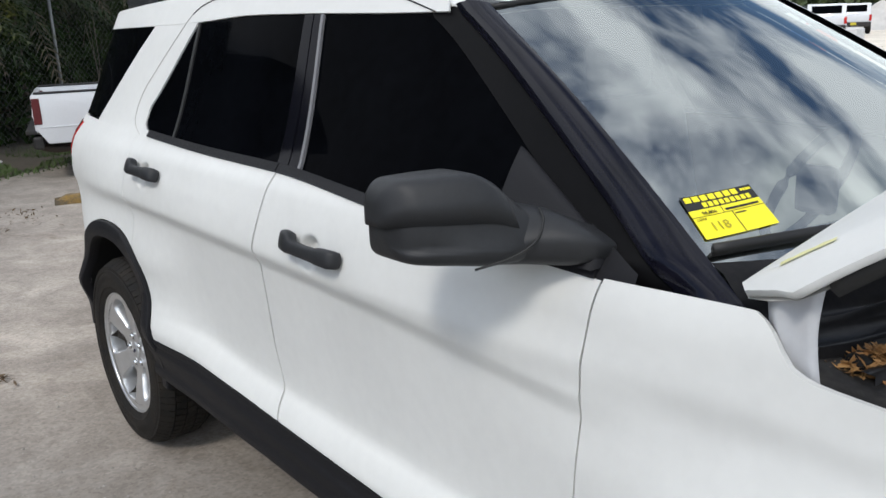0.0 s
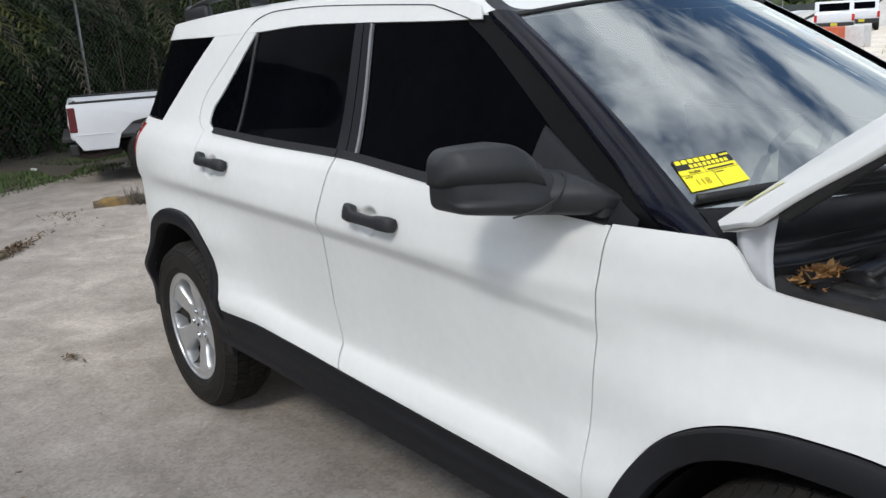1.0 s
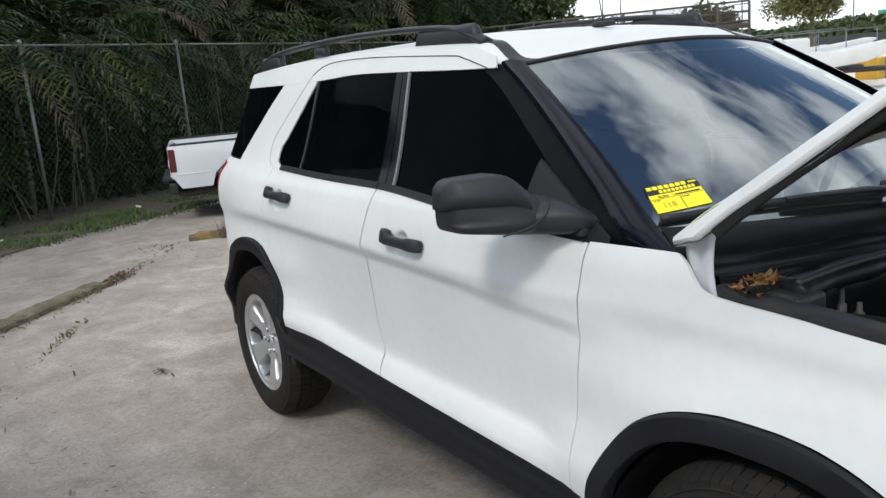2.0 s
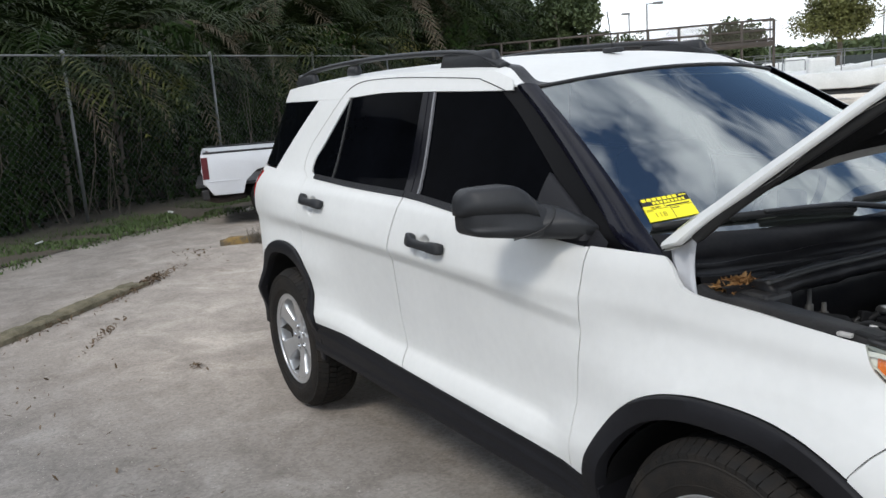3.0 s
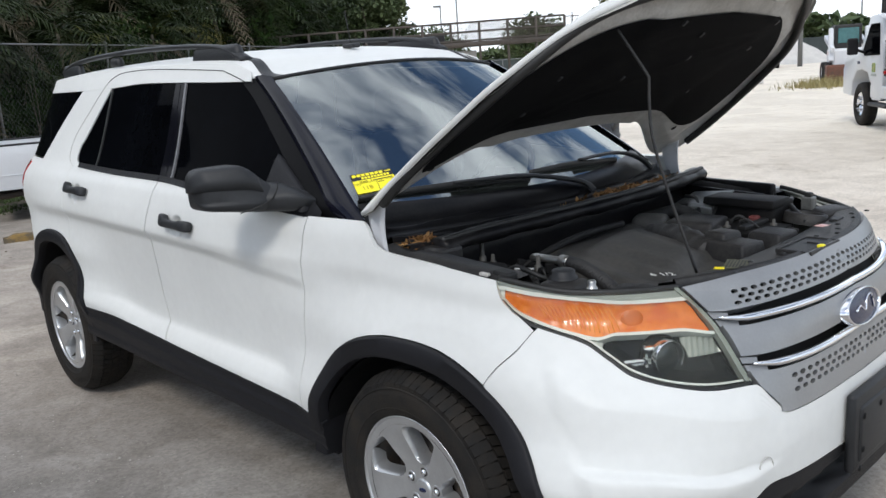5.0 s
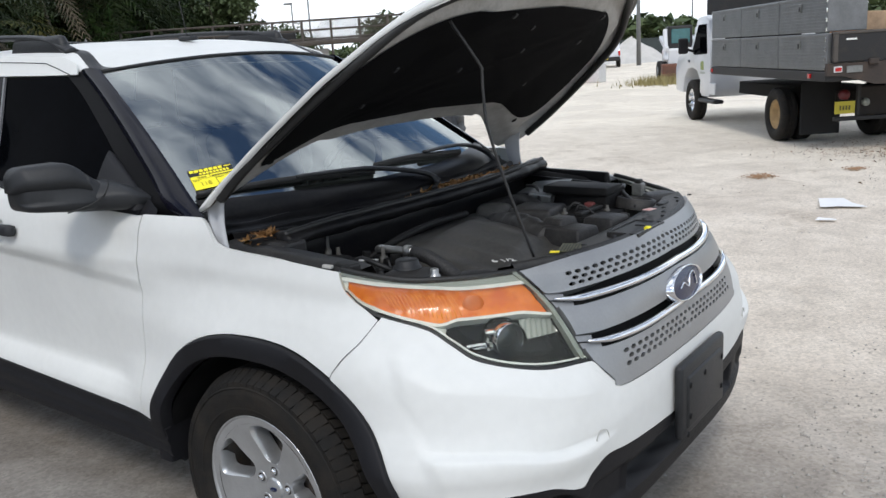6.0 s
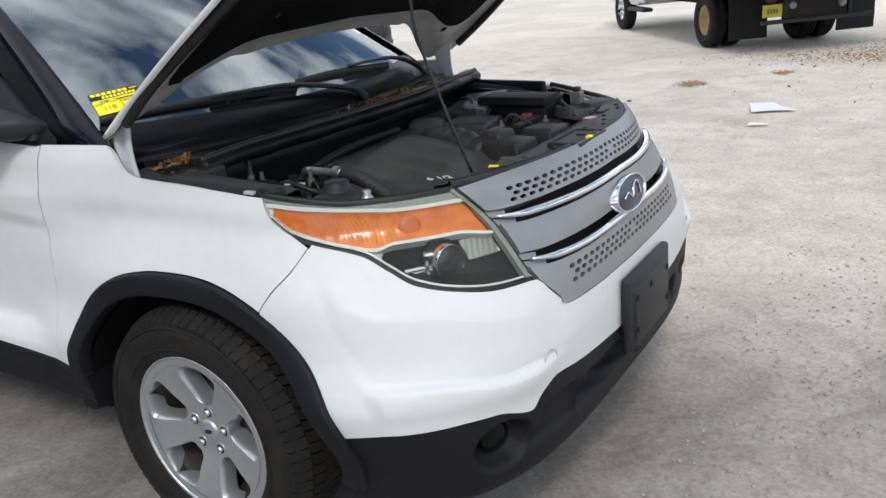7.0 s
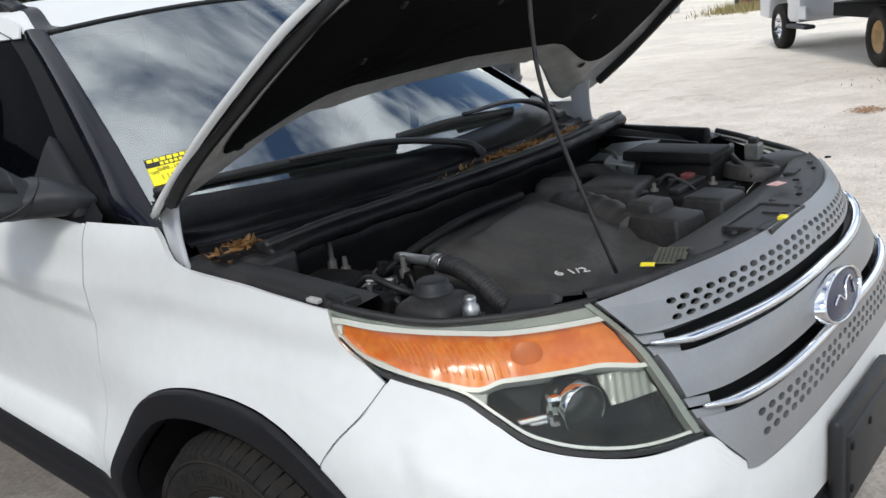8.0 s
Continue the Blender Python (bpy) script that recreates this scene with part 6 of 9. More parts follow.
moulding("fuse_box_lid", (0.275, 0.135, 0.030), (0.318, 0.462, 1.068), 0, ENGINE_DARK, "", 0.005, (0.98, 0.96), 0, case)
moulding("reservoir", (0.15, 0.12, 0.09), (0.050, 0.250, 0.985), 20, TANK, "greyed plastic fluid tank", 0.025, (0.85, 0.8))
moulding("brake_unit", (0.13, 0.12, 0.10), (0.075, 0.400, 0.985), 0, ENGINE_DARK, "", 0.015)
moulding("side_channel", (0.42, 0.045, 0.090), (0.085, 0.782, 1.042), -10, SCUTTLE, "", 0.010, (1, 0.7))
moulding("side_channel", (0.44, 0.030, 0.050), (0.090, 0.690, 1.040), -14, SCUTTLE, "", 0.008, (1, 0.7))
moulding("lamp_carrier", (0.13, 0.16, 0.05), (0.565, 0.60, 1.015), -30, ENGINE, "", 0.018)
moulding("lamp_carrier", (0.12, 0.12, 0.035), (0.53, -0.57, 0.995), 30, ENGINE, "", 0.018)
moulding("filler_tank", (0.15, 0.15, 0.10), (0.325, -0.62, 0.962), 10, ENGINE, "", 0.026)
moulding("bracket", (0.10, 0.10, 0.06), (0.20, -0.66, 0.975), 0, ENGINE_DARK, "", 0.008, (0.8, 0.7))
moulding("wiring_box", (0.14, 0.10, 0.10), (0.02, -0.62, 0.97), 15, ENGINE_DARK, "", 0.015)
# bare metal plate and bracket beside the fuse box
part("metal_plate", box_bm((0.20, 0.13, 0.006), (0.085, 0.575, 1.045), 0.002, rot=Euler((0.25, -0.12, -0.2)).to_matrix()), DULL_METAL, bay, "dull bare metal plate")
part("metal_plate", box_bm((0.09, 0.07, 0.05), (0.175, 0.395, 1.035), 0.006, rot=Euler((0.1, 0.2, 0.3)).to_matrix()), DULL_METAL, bay)
part("metal_bracket", box_bm((0.045, 0.035, 0.05), (0.505, 0.565, 1.055), 0.006), DULL_METAL, bay, "small pale metal bracket")
part("bracket_cap", box_bm((0.026, 0.026, 0.020), (0.505, 0.565, 1.085), 0.005), SEAL, bay)
# open ring of the far lamp's rear cover
v, f = lathe([(0.046, -0.03), (0.050, 0.004), (0.056, 0.010), (0.064, 0.006), (0.066, -0.03)], 32, axis="z")
o = link("lamp_cover_ring", v, f, ENGINE, bay, "open black ring of the lamp cover")
o.matrix_local = Matrix.Translation((0.535, 0.475, 1.030)) @ pose(0, 0, 0, -6, 4, 0)
o.scale = (1.15, 0.9, 1)
v, f = lathe([(0.0, 0.0), (0.047, 0.0)], 24, axis="z")
o = link("lamp_cover_hollow", v, f, LINER, bay)
o.location = (0.535, 0.475, 1.010)
# bright brackets and bolts on the near side
for x, y, sx, sy_, sz, z in ((0.165, -0.640, 0.010, 0.012, 0.050, 1.000), (0.205, -0.615, 0.010, 0.012, 0.050, 1.000), (0.185, -0.628, 0.060, 0.010, 0.010, 1.026)):
    part("wire_bracket", box_bm((sx, sy_, sz), (x, y, z), 0.003, rot=Euler((0, 0, 0.5)).to_matrix()), ALU, bay)
part("metal_plate", box_bm((0.085, 0.055, 0.005), (0.075, -0.590, 0.992), 0.002, rot=Euler((0.2, 0.1, 0.5)).to_matrix()), DULL_METAL, bay)
for x, y, h in ((-0.095, -0.545, 0.045), (-0.034, -0.530, 0.040), (-0.075, -0.535, 0.075), (0.130, -0.500, 0.050)):
    v, f = lathe([(0.0, h), (0.006, h), (0.007, h * 0.4), (0.012, h * 0.38), (0.012, 0.0)], 10, axis="z")
    o = link("stud", v, f, TANK, bay)
    o.location = (x, y, 0.985)
part("latch_bracket", box_bm((0.070, 0.040, 0.022), (0.262, -0.795, 1.058), 0.006, rot=Euler((0, 0, -0.2)).to_matrix()), SEAL, bay)
part("battery_clamp", box_bm((0.030, 0.17, 0.016), (0.43, 0.300, 1.018), 0.004), SEAL, bay)
for x, y in ((0.36, 0.245), (0.36, 0.355), (0.48, 0.345)):
    v, f = lathe([(0.0, 0.024), (0.008, 0.024), (0.010, 0.0), (0.020, -0.002), (0.020, -0.012)], 14, axis="z")
    o = link("terminal_post", v, f, TANK, bay)
    o.location = (x, y, 1.018)
    o.scale = (0.6, 0.6, 0.6)
part("terminal_cap", box_bm((0.035, 0.03, 0.022), (0.40, 0.365, 1.024), 0.006), mat("faded_red_plastic", (0.13, 0.032, 0.03), 0.6, var=0.3, scale=30), bay, "faded red terminal cap")
v, f = lathe([(0.0, 0.034), (0.036, 0.034), (0.042, 0.030), (0.044, 0.012), (0.050, 0.010), (0.054, 0.0), (0.054, -0.03)], 28, axis="z")
o = link("filler_cap", v, f, GREY_PLASTIC, bay, "black ribbed coolant cap")
o.location = (0.308, -0.600, 1.010)
o.scale = (0.8, 0.8, 0.8)
v, f = lathe([(0.0, 0.03), (0.012, 0.03), (0.016, 0.024), (0.014, 0.010), (0.020, 0.006), (0.022, -0.02)], 16, axis="z")
o = link("pipe_valve", v, f, ALU, bay, "small metal valve")
o.location = (0.43, -0.63, 1.005)
o.scale = (0.8, 0.8, 0.8)
# intake duct and a pale clip at the wing edge
v, f = tube(spline([(0.13, 0.13, 0.970), (0.22, 0.105, 0.985), (0.32, 0.06, 0.985), (0.43, 0.0, 0.970)], 8), lambda t: 0.050 + 0.0025 * math.sin(t * 12 * math.pi), 18)
link("intake_duct", v, f, ENGINE, bay, "black plastic intake duct")
part("edge_clip", box_bm((0.034, 0.014, 0.010), (0.222, -0.832, 1.062), 0.003), WHITE_IN, bay, "small pale metal clip")
# air conditioning pipe and corrugated hose
v, f = tube(spline([(0.055, -0.42, 0.92), (0.06, -0.43, 0.99), (0.085, -0.468, 1.018), (0.14, -0.476, 1.022), (0.215, -0.471, 1.02)], 6), 0.012, 10)
link("metal_pipe", v, f, ALU, bay, "bare aluminium air conditioning pipe")
v, f = lathe([(0.015, -0.02), (0.020, -0.018), (0.020, 0.018), (0.015, 0.02)], 16)
o = link("pipe_collar", v, f, ALU, bay)
o.matrix_local = Matrix.Translation((0.215, -0.471, 1.02)) @ Vector((0.9, -0.05, 0)).to_track_quat("Y", "Z").to_matrix().to_4x4()
hp = spline([(0.225, -0.472, 1.020), (0.29, -0.482, 1.014), (0.37, -0.515, 1.002), (0.45, -0.555, 0.985), (0.51, -0.585, 0.96)], 60)
v, f = tube(hp, lambda t: 0.019 + 0.003 * math.sin(t * 56 * math.pi), 12)
link("corrugated_hose", v, f, ENGINE, bay, "black corrugated hose")
for pts, r, mt in (([(0.0, 0.30, 1.0), (0.12, 0.34, 1.03), (0.24, 0.30, 1.0), (0.34, 0.22, 0.99)], 0.028, ENGINE), ([(0.16, 0.50, 1.05), (0.22, 0.44, 1.075), (0.30, 0.46, 1.06), (0.34, 0.58, 1.06)], 0.008, SEAL), ([(0.05, 0.50, 1.06), (0.14, 0.42, 1.07), (0.20, 0.34, 1.03)], 0.007, SEAL), ([(0.05, -0.5, 0.98), (0.10, -0.40, 1.03), (0.08, -0.2, 1.04), (0.06, 0.05, 1.03)], 0.012, ENGINE_DARK), ([(0.10, -0.62, 1.0), (0.16, -0.63, 1.03), (0.24, -0.62, 1.01), (0.28, -0.56, 0.97)], 0.008, SEAL), ([(0.56, 0.42, 1.02), (0.46, 0.52, 1.05), (0.40, 0.66, 1.05)], 0.009, SEAL)):
    v, f = tube(spline(pts, 7), r, 8)
    link("hose", v, f, mt, bay)

# loose wiring and small fittings in the gaps of the bay
rnd = random.Random(14)
for k in range(26):
    near = k < 15
    x = rnd.uniform(-0.02, 0.30) if near else rnd.uniform(0.05, 0.55)
    y = rnd.uniform(-0.72, -0.46) if near else rnd.uniform(0.24, 0.40)
    size = (rnd.uniform(0.02, 0.05), rnd.uniform(0.015, 0.04), rnd.uniform(0.02, 0.04))
    part("connector", box_bm(size, (x, y, rnd.uniform(0.955, 1.0)), 0.004, rot=Euler((rnd.uniform(-0.3, 0.3), rnd.uniform(-0.3, 0.3), rnd.uniform(0, 3))).to_matrix()), rnd.choice((ENGINE_DARK, ENGINE, ENGINE, GREY_PLASTIC, ALU) if k % 3 == 0 else (ENGINE_DARK, ENGINE)), bay)
for k in range(16):
    near = k < 9
    p0 = Vector((rnd.uniform(0.0, 0.3), rnd.uniform(-0.7, -0.5), 0.97)) if near else Vector((rnd.uniform(0.1, 0.45), rnd.uniform(0.26, 0.42), 1.0))
    p1 = p0 + Vector((rnd.uniform(-0.14, 0.14), rnd.uniform(-0.05, 0.12), rnd.uniform(-0.05, 0.01)))
    v, f = tube(spline([p0, p0.lerp(p1, 0.3) + Vector((0, 0, rnd.uniform(0.01, 0.05))), p0.lerp(p1, 0.7) + Vector((0.01, 0.01, rnd.uniform(0.0, 0.04))), p1], 5), rnd.uniform(0.003, 0.007), 6)
    link("cable", v, f, SEAL if k % 4 else ENGINE, bay)

# ---- cabin seen through the windscreen ----
cabin = new("cabin")
cabin.parent = suv
tagged(cabin, "dark cabin with dashboard, wheel and seats")
v, f = [], []
for i in range(21):
    w = -1 + 2 * i / 20
    a = screen(w * 0.97, 0.0)
    for dx, dz in ((0.0, -0.015), (-0.18, 0.0 + 0.02 * math.exp(-((w - 0.45) / 0.3) ** 2)), (-0.34, -0.01 + 0.04 * math.exp(-((w - 0.45) / 0.25) ** 2)), (-0.42, -0.06), (-0.44, -0.30)):
        v.append((a.x + dx, a.y * 1.0, 1.165 + dz if dx else a.z + dz))
for i in range(20):
    for j in range(4):
        f.append((i * 5 + j, i * 5 + j + 1, (i + 1) * 5 + j + 1, (i + 1) * 5 + j))
link("dashboard", v, f, INTERIOR, cabin)
v, f = [], []
for k in range(33):
    th = 2 * math.pi * k / 32
    v.append((0.19 * math.cos(th), 0, 0.19 * math.sin(th)))
vv, ff = tube([Vector(p) for p in v], 0.016, 8, caps=False)
sw = link("steering_wheel", vv, ff, INTERIOR, cabin)
sw.matrix_local = Matrix.Translation((-0.82, 0.38, 1.10)) @ pose(0, 0, 0, 25, 0, 90)
part("wheel_hub", box_bm((0.12, 0.05, 0.14), (-0.80, 0.38, 1.09), 0.02), INTERIOR, cabin)
for y in (-0.38, 0.38):
    part("seat_back", box_bm((0.16, 0.50, 0.62), (-1.42, y, 1.02), 0.06, rot=Euler((0, -0.22, 0)).to_matrix()), SEAT, cabin, smooth=True)
    part("headrest", box_bm((0.10, 0.27, 0.19), (-1.52, y, 1.43), 0.04), SEAT, cabin, smooth=True)
    part("seat_base", box_bm((0.5, 0.50, 0.18), (-1.15, y, 0.72), 0.05), SEAT, cabin, smooth=True)
part("rear_bench", box_bm((0.2, 1.3, 0.6), (-2.35, 0, 1.0), 0.06), SEAT, cabin, smooth=True)
for y in (-0.4, 0.4):
    part("headrest", box_bm((0.09, 0.25, 0.16), (-2.42, y, 1.38), 0.04), SEAT, cabin, smooth=True)
part("cabin_floor", box_bm((3.2, 1.5, 0.04), (-2.1, 0, 0.55), 0.01), INTERIOR, cabin)
part("rear_view_mirror", box_bm((0.035, 0.25, 0.07), (-0.95, 0.0, 1.515), 0.015, rot=Euler((0, 0.15, -0.12)).to_matrix()), INTERIOR, cabin)
v, f = tube([(-0.965, 0, 1.61), (-0.955, 0, 1.54)], 0.010, 6)
link("mirror_stalk", v, f, INTERIOR, cabin)

# auction sticker inside the glass, low on the passenger side
sticker = thing("windscreen_sticker", "yellow and black sale sticker on the windscreen", "sticker")


def on_glass(y, t, off=0.004):
    """Point on the screen at height share t and offset y from the car's middle."""
    e = WS_LOW.lerp(WS_TOP, t)
    u = y / abs(e.y)
    n = Vector((0.55, 0, 0.83))
    return screen(u, t) + n * off


def sticker_at(a, c):
    """Place on the sticker (a along, c up) as offset and height share on the glass."""
    return mix(mix(-0.748, -0.602, a), mix(-0.719, -0.577, a), c), mix(mix(0.132, 0.160, a), mix(0.241, 0.263, a), c)


def sticker_piece(name, a, b, c, d, off, material, label=""):
    n = 6 if b - a > 0.3 else 1
    v = [on_glass(*sticker_at(mix(a, b, i / n), mix(c, d, j / 2)), off) for i in range(n + 1) for j in range(3)]
    f = [(i * 3 + j, (i + 1) * 3 + j, (i + 1) * 3 + j + 1, i * 3 + j + 1) for i in range(n) for j in range(2)]
    o = link(name, v, f, material, sticker, label, smooth=False)
    return o


sticker_piece("yellow_field", 0, 1, 0, 0.66, 0.0030, YELLOW)
sticker_piece("black_field", 0, 1, 0.66, 1.0, 0.0030, INK)
for a, b, c, d in ((0.02, 0.78, 0.84, 0.97), (0.82, 0.98, 0.88, 0.94)):
    k = 7 if b - a > 0.3 else 4
    for i in range(k):
        sticker_piece("print_bar", mix(a, b, (i + 0.1) / k), mix(a, b, (i + 0.9) / k), c, d, 0.0036, YELLOW)
for i in range(9):
    sticker_piece("print_bar", 0.22 + 0.078 * i, 0.22 + 0.078 * i + 0.058, 0.69, 0.80, 0.0036, YELLOW)
for a, b, c, d in ((0.0, 1.0, 0.485, 0.497), (0.52, 0.532, 0.0, 0.485), (0.46, 0.94, 0.53, 0.58), (0.55, 0.70, 0.41, 0.44), (0.42, 0.43, 0.50, 0.66)):
    sticker_piece("print_bar", a, b, c, d, 0.0036, INK)

# handwritten figures on the sticker
def sticker_text(body, size, a, c, material, label):
    cu = bpy.data.curves.new("writing", "FONT")
    cu.body, cu.size, cu.extrude = body, size, 0.0002
    tmp = new("writing_tmp", cu)
    bpy.context.view_layer.update()
    mesh = bpy.data.meshes.new_from_object(tmp.evaluated_get(bpy.context.evaluated_depsgraph_get()))
    bpy.data.objects.remove(tmp)
    o = new("writing", mesh)
    mesh.materials.clear()
    mesh.materials.append(material)
    ax = (on_glass(*sticker_at(a + 0.3, c)) - on_glass(*sticker_at(a, c))).normalized()
    up_ = (on_glass(*sticker_at(a, c + 0.2)) - on_glass(*sticker_at(a, c))).normalized()
    nz = ax.cross(up_).normalized()
    up_ = nz.cross(ax)
    p = on_glass(*sticker_at(a, c), 0.0050)
    o.matrix_world = Matrix(((ax.x, up_.x, nz.x, p.x), (ax.y, up_.y, nz.y, p.y), (ax.z, up_.z, nz.z, p.z), (0, 0, 0, 1)))
    o.parent = sticker
    o["label"] = label


sticker_text("118", 0.026, 0.14, 0.14, PENCIL, "pencilled lot figures")
sticker_text("LOT#", 0.0075, 0.03, 0.40, INK, "small printed word")
sticker_text("96,806", 0.011, 0.14, 0.515, INK, "handwritten mileage")


# ---- ground ----
def ground_mat():
    m = bpy.data.materials.new("limestone_and_concrete_yard")
    m.use_nodes = True
    t = m.node_tree
    b = t.nodes["Principled BSDF"]
    tc = t.nodes.new("ShaderNodeTexCoord")

    def noise_node(scale, detail=6, rough=0.6, dist=0.0):
        n = t.nodes.new("ShaderNodeTexNoise")
        n.inputs["Scale"].default_value = scale
        n.inputs["Detail"].default_value = detail
        n.inputs["Roughness"].default_value = rough
        n.inputs["Distortion"].default_value = dist
        t.links.new(tc.outputs["Object"], n.inputs["Vector"])
        return n

    def ramp(src, stops):
        r = t.nodes.new("ShaderNodeValToRGB")
        e = r.color_ramp.elements
        while len(e) < len(stops):
            e.new(0.5)
        for el, (p, c) in zip(e, stops):
            el.position = p
            el.color = (*c, 1)
        t.links.new(src, r.inputs["Fac"])
        return r

    def mixc(fac, a, bb, kind="MIX", f=None):
        x = t.nodes.new("ShaderNodeMix")
        x.data_type = "RGBA"
        x.blend_type = kind
        if fac is not None:
            t.links.new(fac, x.inputs["Factor"])
        else:
            x.inputs["Factor"].default_value = f
        t.links.new(a, x.inputs["A"])
        t.links.new(bb, x.inputs["B"])
        return x
    big = noise_node(0.55, 5, 0.6, 0.4)
    mid = noise_node(2.6, 7, 0.68, 0.6)
    fine = noise_node(38, 6, 0.75)
    grit = noise_node(210, 3, 0.7)
    # worn aggregate concrete near the car, pale limestone dust over the open yard
    sep = t.nodes.new("ShaderNodeSeparateXYZ")
    t.links.new(tc.outputs["Object"], sep.inputs["Vector"])
    slope = t.nodes.new("ShaderNodeMapRange")
    slope.inputs["From Min"].default_value = -3.2
    slope.inputs["From Max"].default_value = 5.0
    slope.inputs["To Min"].default_value = -0.16
    slope.inputs["To Max"].default_value = 0.56
    diag = t.nodes.new("ShaderNodeMath")
    diag.operation = "MULTIPLY_ADD"
    diag.inputs[1].default_value = 0.6
    t.links.new(sep.outputs["X"], diag.inputs[0])
    t.links.new(sep.outputs["Y"], diag.inputs[2])
    t.links.new(diag.outputs[0], slope.inputs["Value"])
    cover = t.nodes.new("ShaderNodeMath")
    cover.operation = "ADD"
    t.links.new(big.outputs["Fac"], cover.inputs[0])
    t.links.new(slope.outputs["Result"], cover.inputs[1])
    ragged = t.nodes.new("ShaderNodeMath")
    ragged.operation = "MULTIPLY_ADD"
    ragged.inputs[1].default_value = 0.35
    t.links.new(mid.outputs["Fac"], ragged.inputs[0])
    t.links.new(cover.outputs[0], ragged.inputs[2])
    mask = ramp(ragged.outputs[0], [(0.60, (0, 0, 0)), (0.92, (1, 1, 1))])
    concrete = ramp(mid.outputs["Fac"], [(0.30, (0.285, 0.252, 0.215)), (0.5, (0.395, 0.350, 0.303)), (0.70, (0.52, 0.465, 0.405))])
    dust = ramp(mid.outputs["Fac"], [(0.30, (0.56, 0.50, 0.43)), (0.5, (0.675, 0.605, 0.52)), (0.70, (0.775, 0.705, 0.618))])
    base = mixc(mask.outputs["Color"], concrete.outputs["Color"], dust.outputs["Color"])
    # whiter crushed stone farther into the yard
    pale_in = t.nodes.new("ShaderNodeMapRange")
    pale_in.inputs["From Min"].default_value = 5.5
    pale_in.inputs["From Max"].default_value = 14.0
    t.links.new(sep.outputs["Y"], pale_in.inputs["Value"])
    pale = ramp(mid.outputs["Fac"], [(0.30, (0.79, 0.715, 0.60)), (0.70, (0.90, 0.84, 0.735))])
    base = mixc(pale_in.outputs["Result"], base.outputs["Result"], pale.outputs["Color"])
    # packed earth towards the planting
    earth_in = t.nodes.new("ShaderNodeMapRange")
    earth_in.inputs["From Min"].default_value = -6.4
    earth_in.inputs["From Max"].default_value = -3.9
    earth_in.inputs["To Min"].default_value = 0.75
    earth_in.inputs["To Max"].default_value = 0.0
    t.links.new(diag.outputs[0], earth_in.inputs["Value"])
    earth = ramp(mid.outputs["Fac"], [(0.32, (0.15, 0.138, 0.126)), (0.66, (0.26, 0.24, 0.22))])
    base = mixc(earth_in.outputs["Result"], base.outputs["Result"], earth.outputs["Color"])
    # darker grey tone along the near side of the car and round its nose
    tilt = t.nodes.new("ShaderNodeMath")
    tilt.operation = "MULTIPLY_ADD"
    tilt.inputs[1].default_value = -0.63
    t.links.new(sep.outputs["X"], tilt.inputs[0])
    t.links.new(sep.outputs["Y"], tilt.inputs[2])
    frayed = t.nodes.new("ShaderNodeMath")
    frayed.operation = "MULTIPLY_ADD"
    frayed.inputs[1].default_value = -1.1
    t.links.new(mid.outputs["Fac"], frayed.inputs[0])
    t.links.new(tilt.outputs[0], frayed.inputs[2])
    near_dark_in = t.nodes.new("ShaderNodeMapRange")
    near_dark_in.inputs["From Min"].default_value = -0.95
    near_dark_in.inputs["From Max"].default_value = 0.6
    near_dark_in.inputs["To Min"].default_value = 0.85
    near_dark_in.inputs["To Max"].default_value = 0.0
    t.links.new(frayed.outputs[0], near_dark_in.inputs["Value"])
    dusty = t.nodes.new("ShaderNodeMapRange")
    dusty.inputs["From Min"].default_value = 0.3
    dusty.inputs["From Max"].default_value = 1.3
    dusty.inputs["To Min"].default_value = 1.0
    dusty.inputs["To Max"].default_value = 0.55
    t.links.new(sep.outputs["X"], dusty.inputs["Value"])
    near_dark_fac = t.nodes.new("ShaderNodeMath")
    near_dark_fac.operation = "MULTIPLY"
    t.links.new(near_dark_in.outputs["Result"], near_dark_fac.inputs[0])
    t.links.new(dusty.outputs["Result"], near_dark_fac.inputs[1])
    # the darker greys of this band
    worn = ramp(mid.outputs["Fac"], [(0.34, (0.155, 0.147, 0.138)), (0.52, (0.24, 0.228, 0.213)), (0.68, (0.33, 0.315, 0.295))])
    base = mixc(near_dark_fac.outputs[0], base.outputs["Result"], worn.outputs["Color"])
    chips = t.nodes.new("ShaderNodeTexVoronoi")
    chips.inputs["Scale"].default_value = 75
    t.links.new(tc.outputs["Object"], chips.inputs["Vector"])
    chip = ramp(chips.outputs["Color"], [(0.12, (0.62, 0.61, 0.60)), (0.50, (1, 1, 1)), (0.95, (1.30, 1.28, 1.25))])
    g = ramp(fine.outputs["Fac"], [(0.32, (0.72, 0.70, 0.68)), (0.62, (1.05, 1.05, 1.05))])
    gg = ramp(grit.outputs["Fac"], [(0.30, (0.55, 0.53, 0.50)), (0.44, (1, 1, 1))])
    stain_n = noise_node(1.1, 8, 0.72, 1.2)
    stain = ramp(stain_n.outputs["Fac"], [(0.30, (0.62, 0.57, 0.52)), (0.42, (1, 1, 1))])
    c0 = mixc(None, base.outputs["Result"], chip.outputs["Color"], "MULTIPLY", 0.45)
    c1 = mixc(None, c0.outputs["Result"], stain.outputs["Color"], "MULTIPLY", 0.7)
    c2 = mixc(None, c1.outputs["Result"], g.outputs["Color"], "MULTIPLY", 0.42)
    c3 = mixc(None, c2.outputs["Result"], gg.outputs["Color"], "MULTIPLY", 0.4)
    patch_n = noise_node(0.45, 4, 0.55, 0.8)
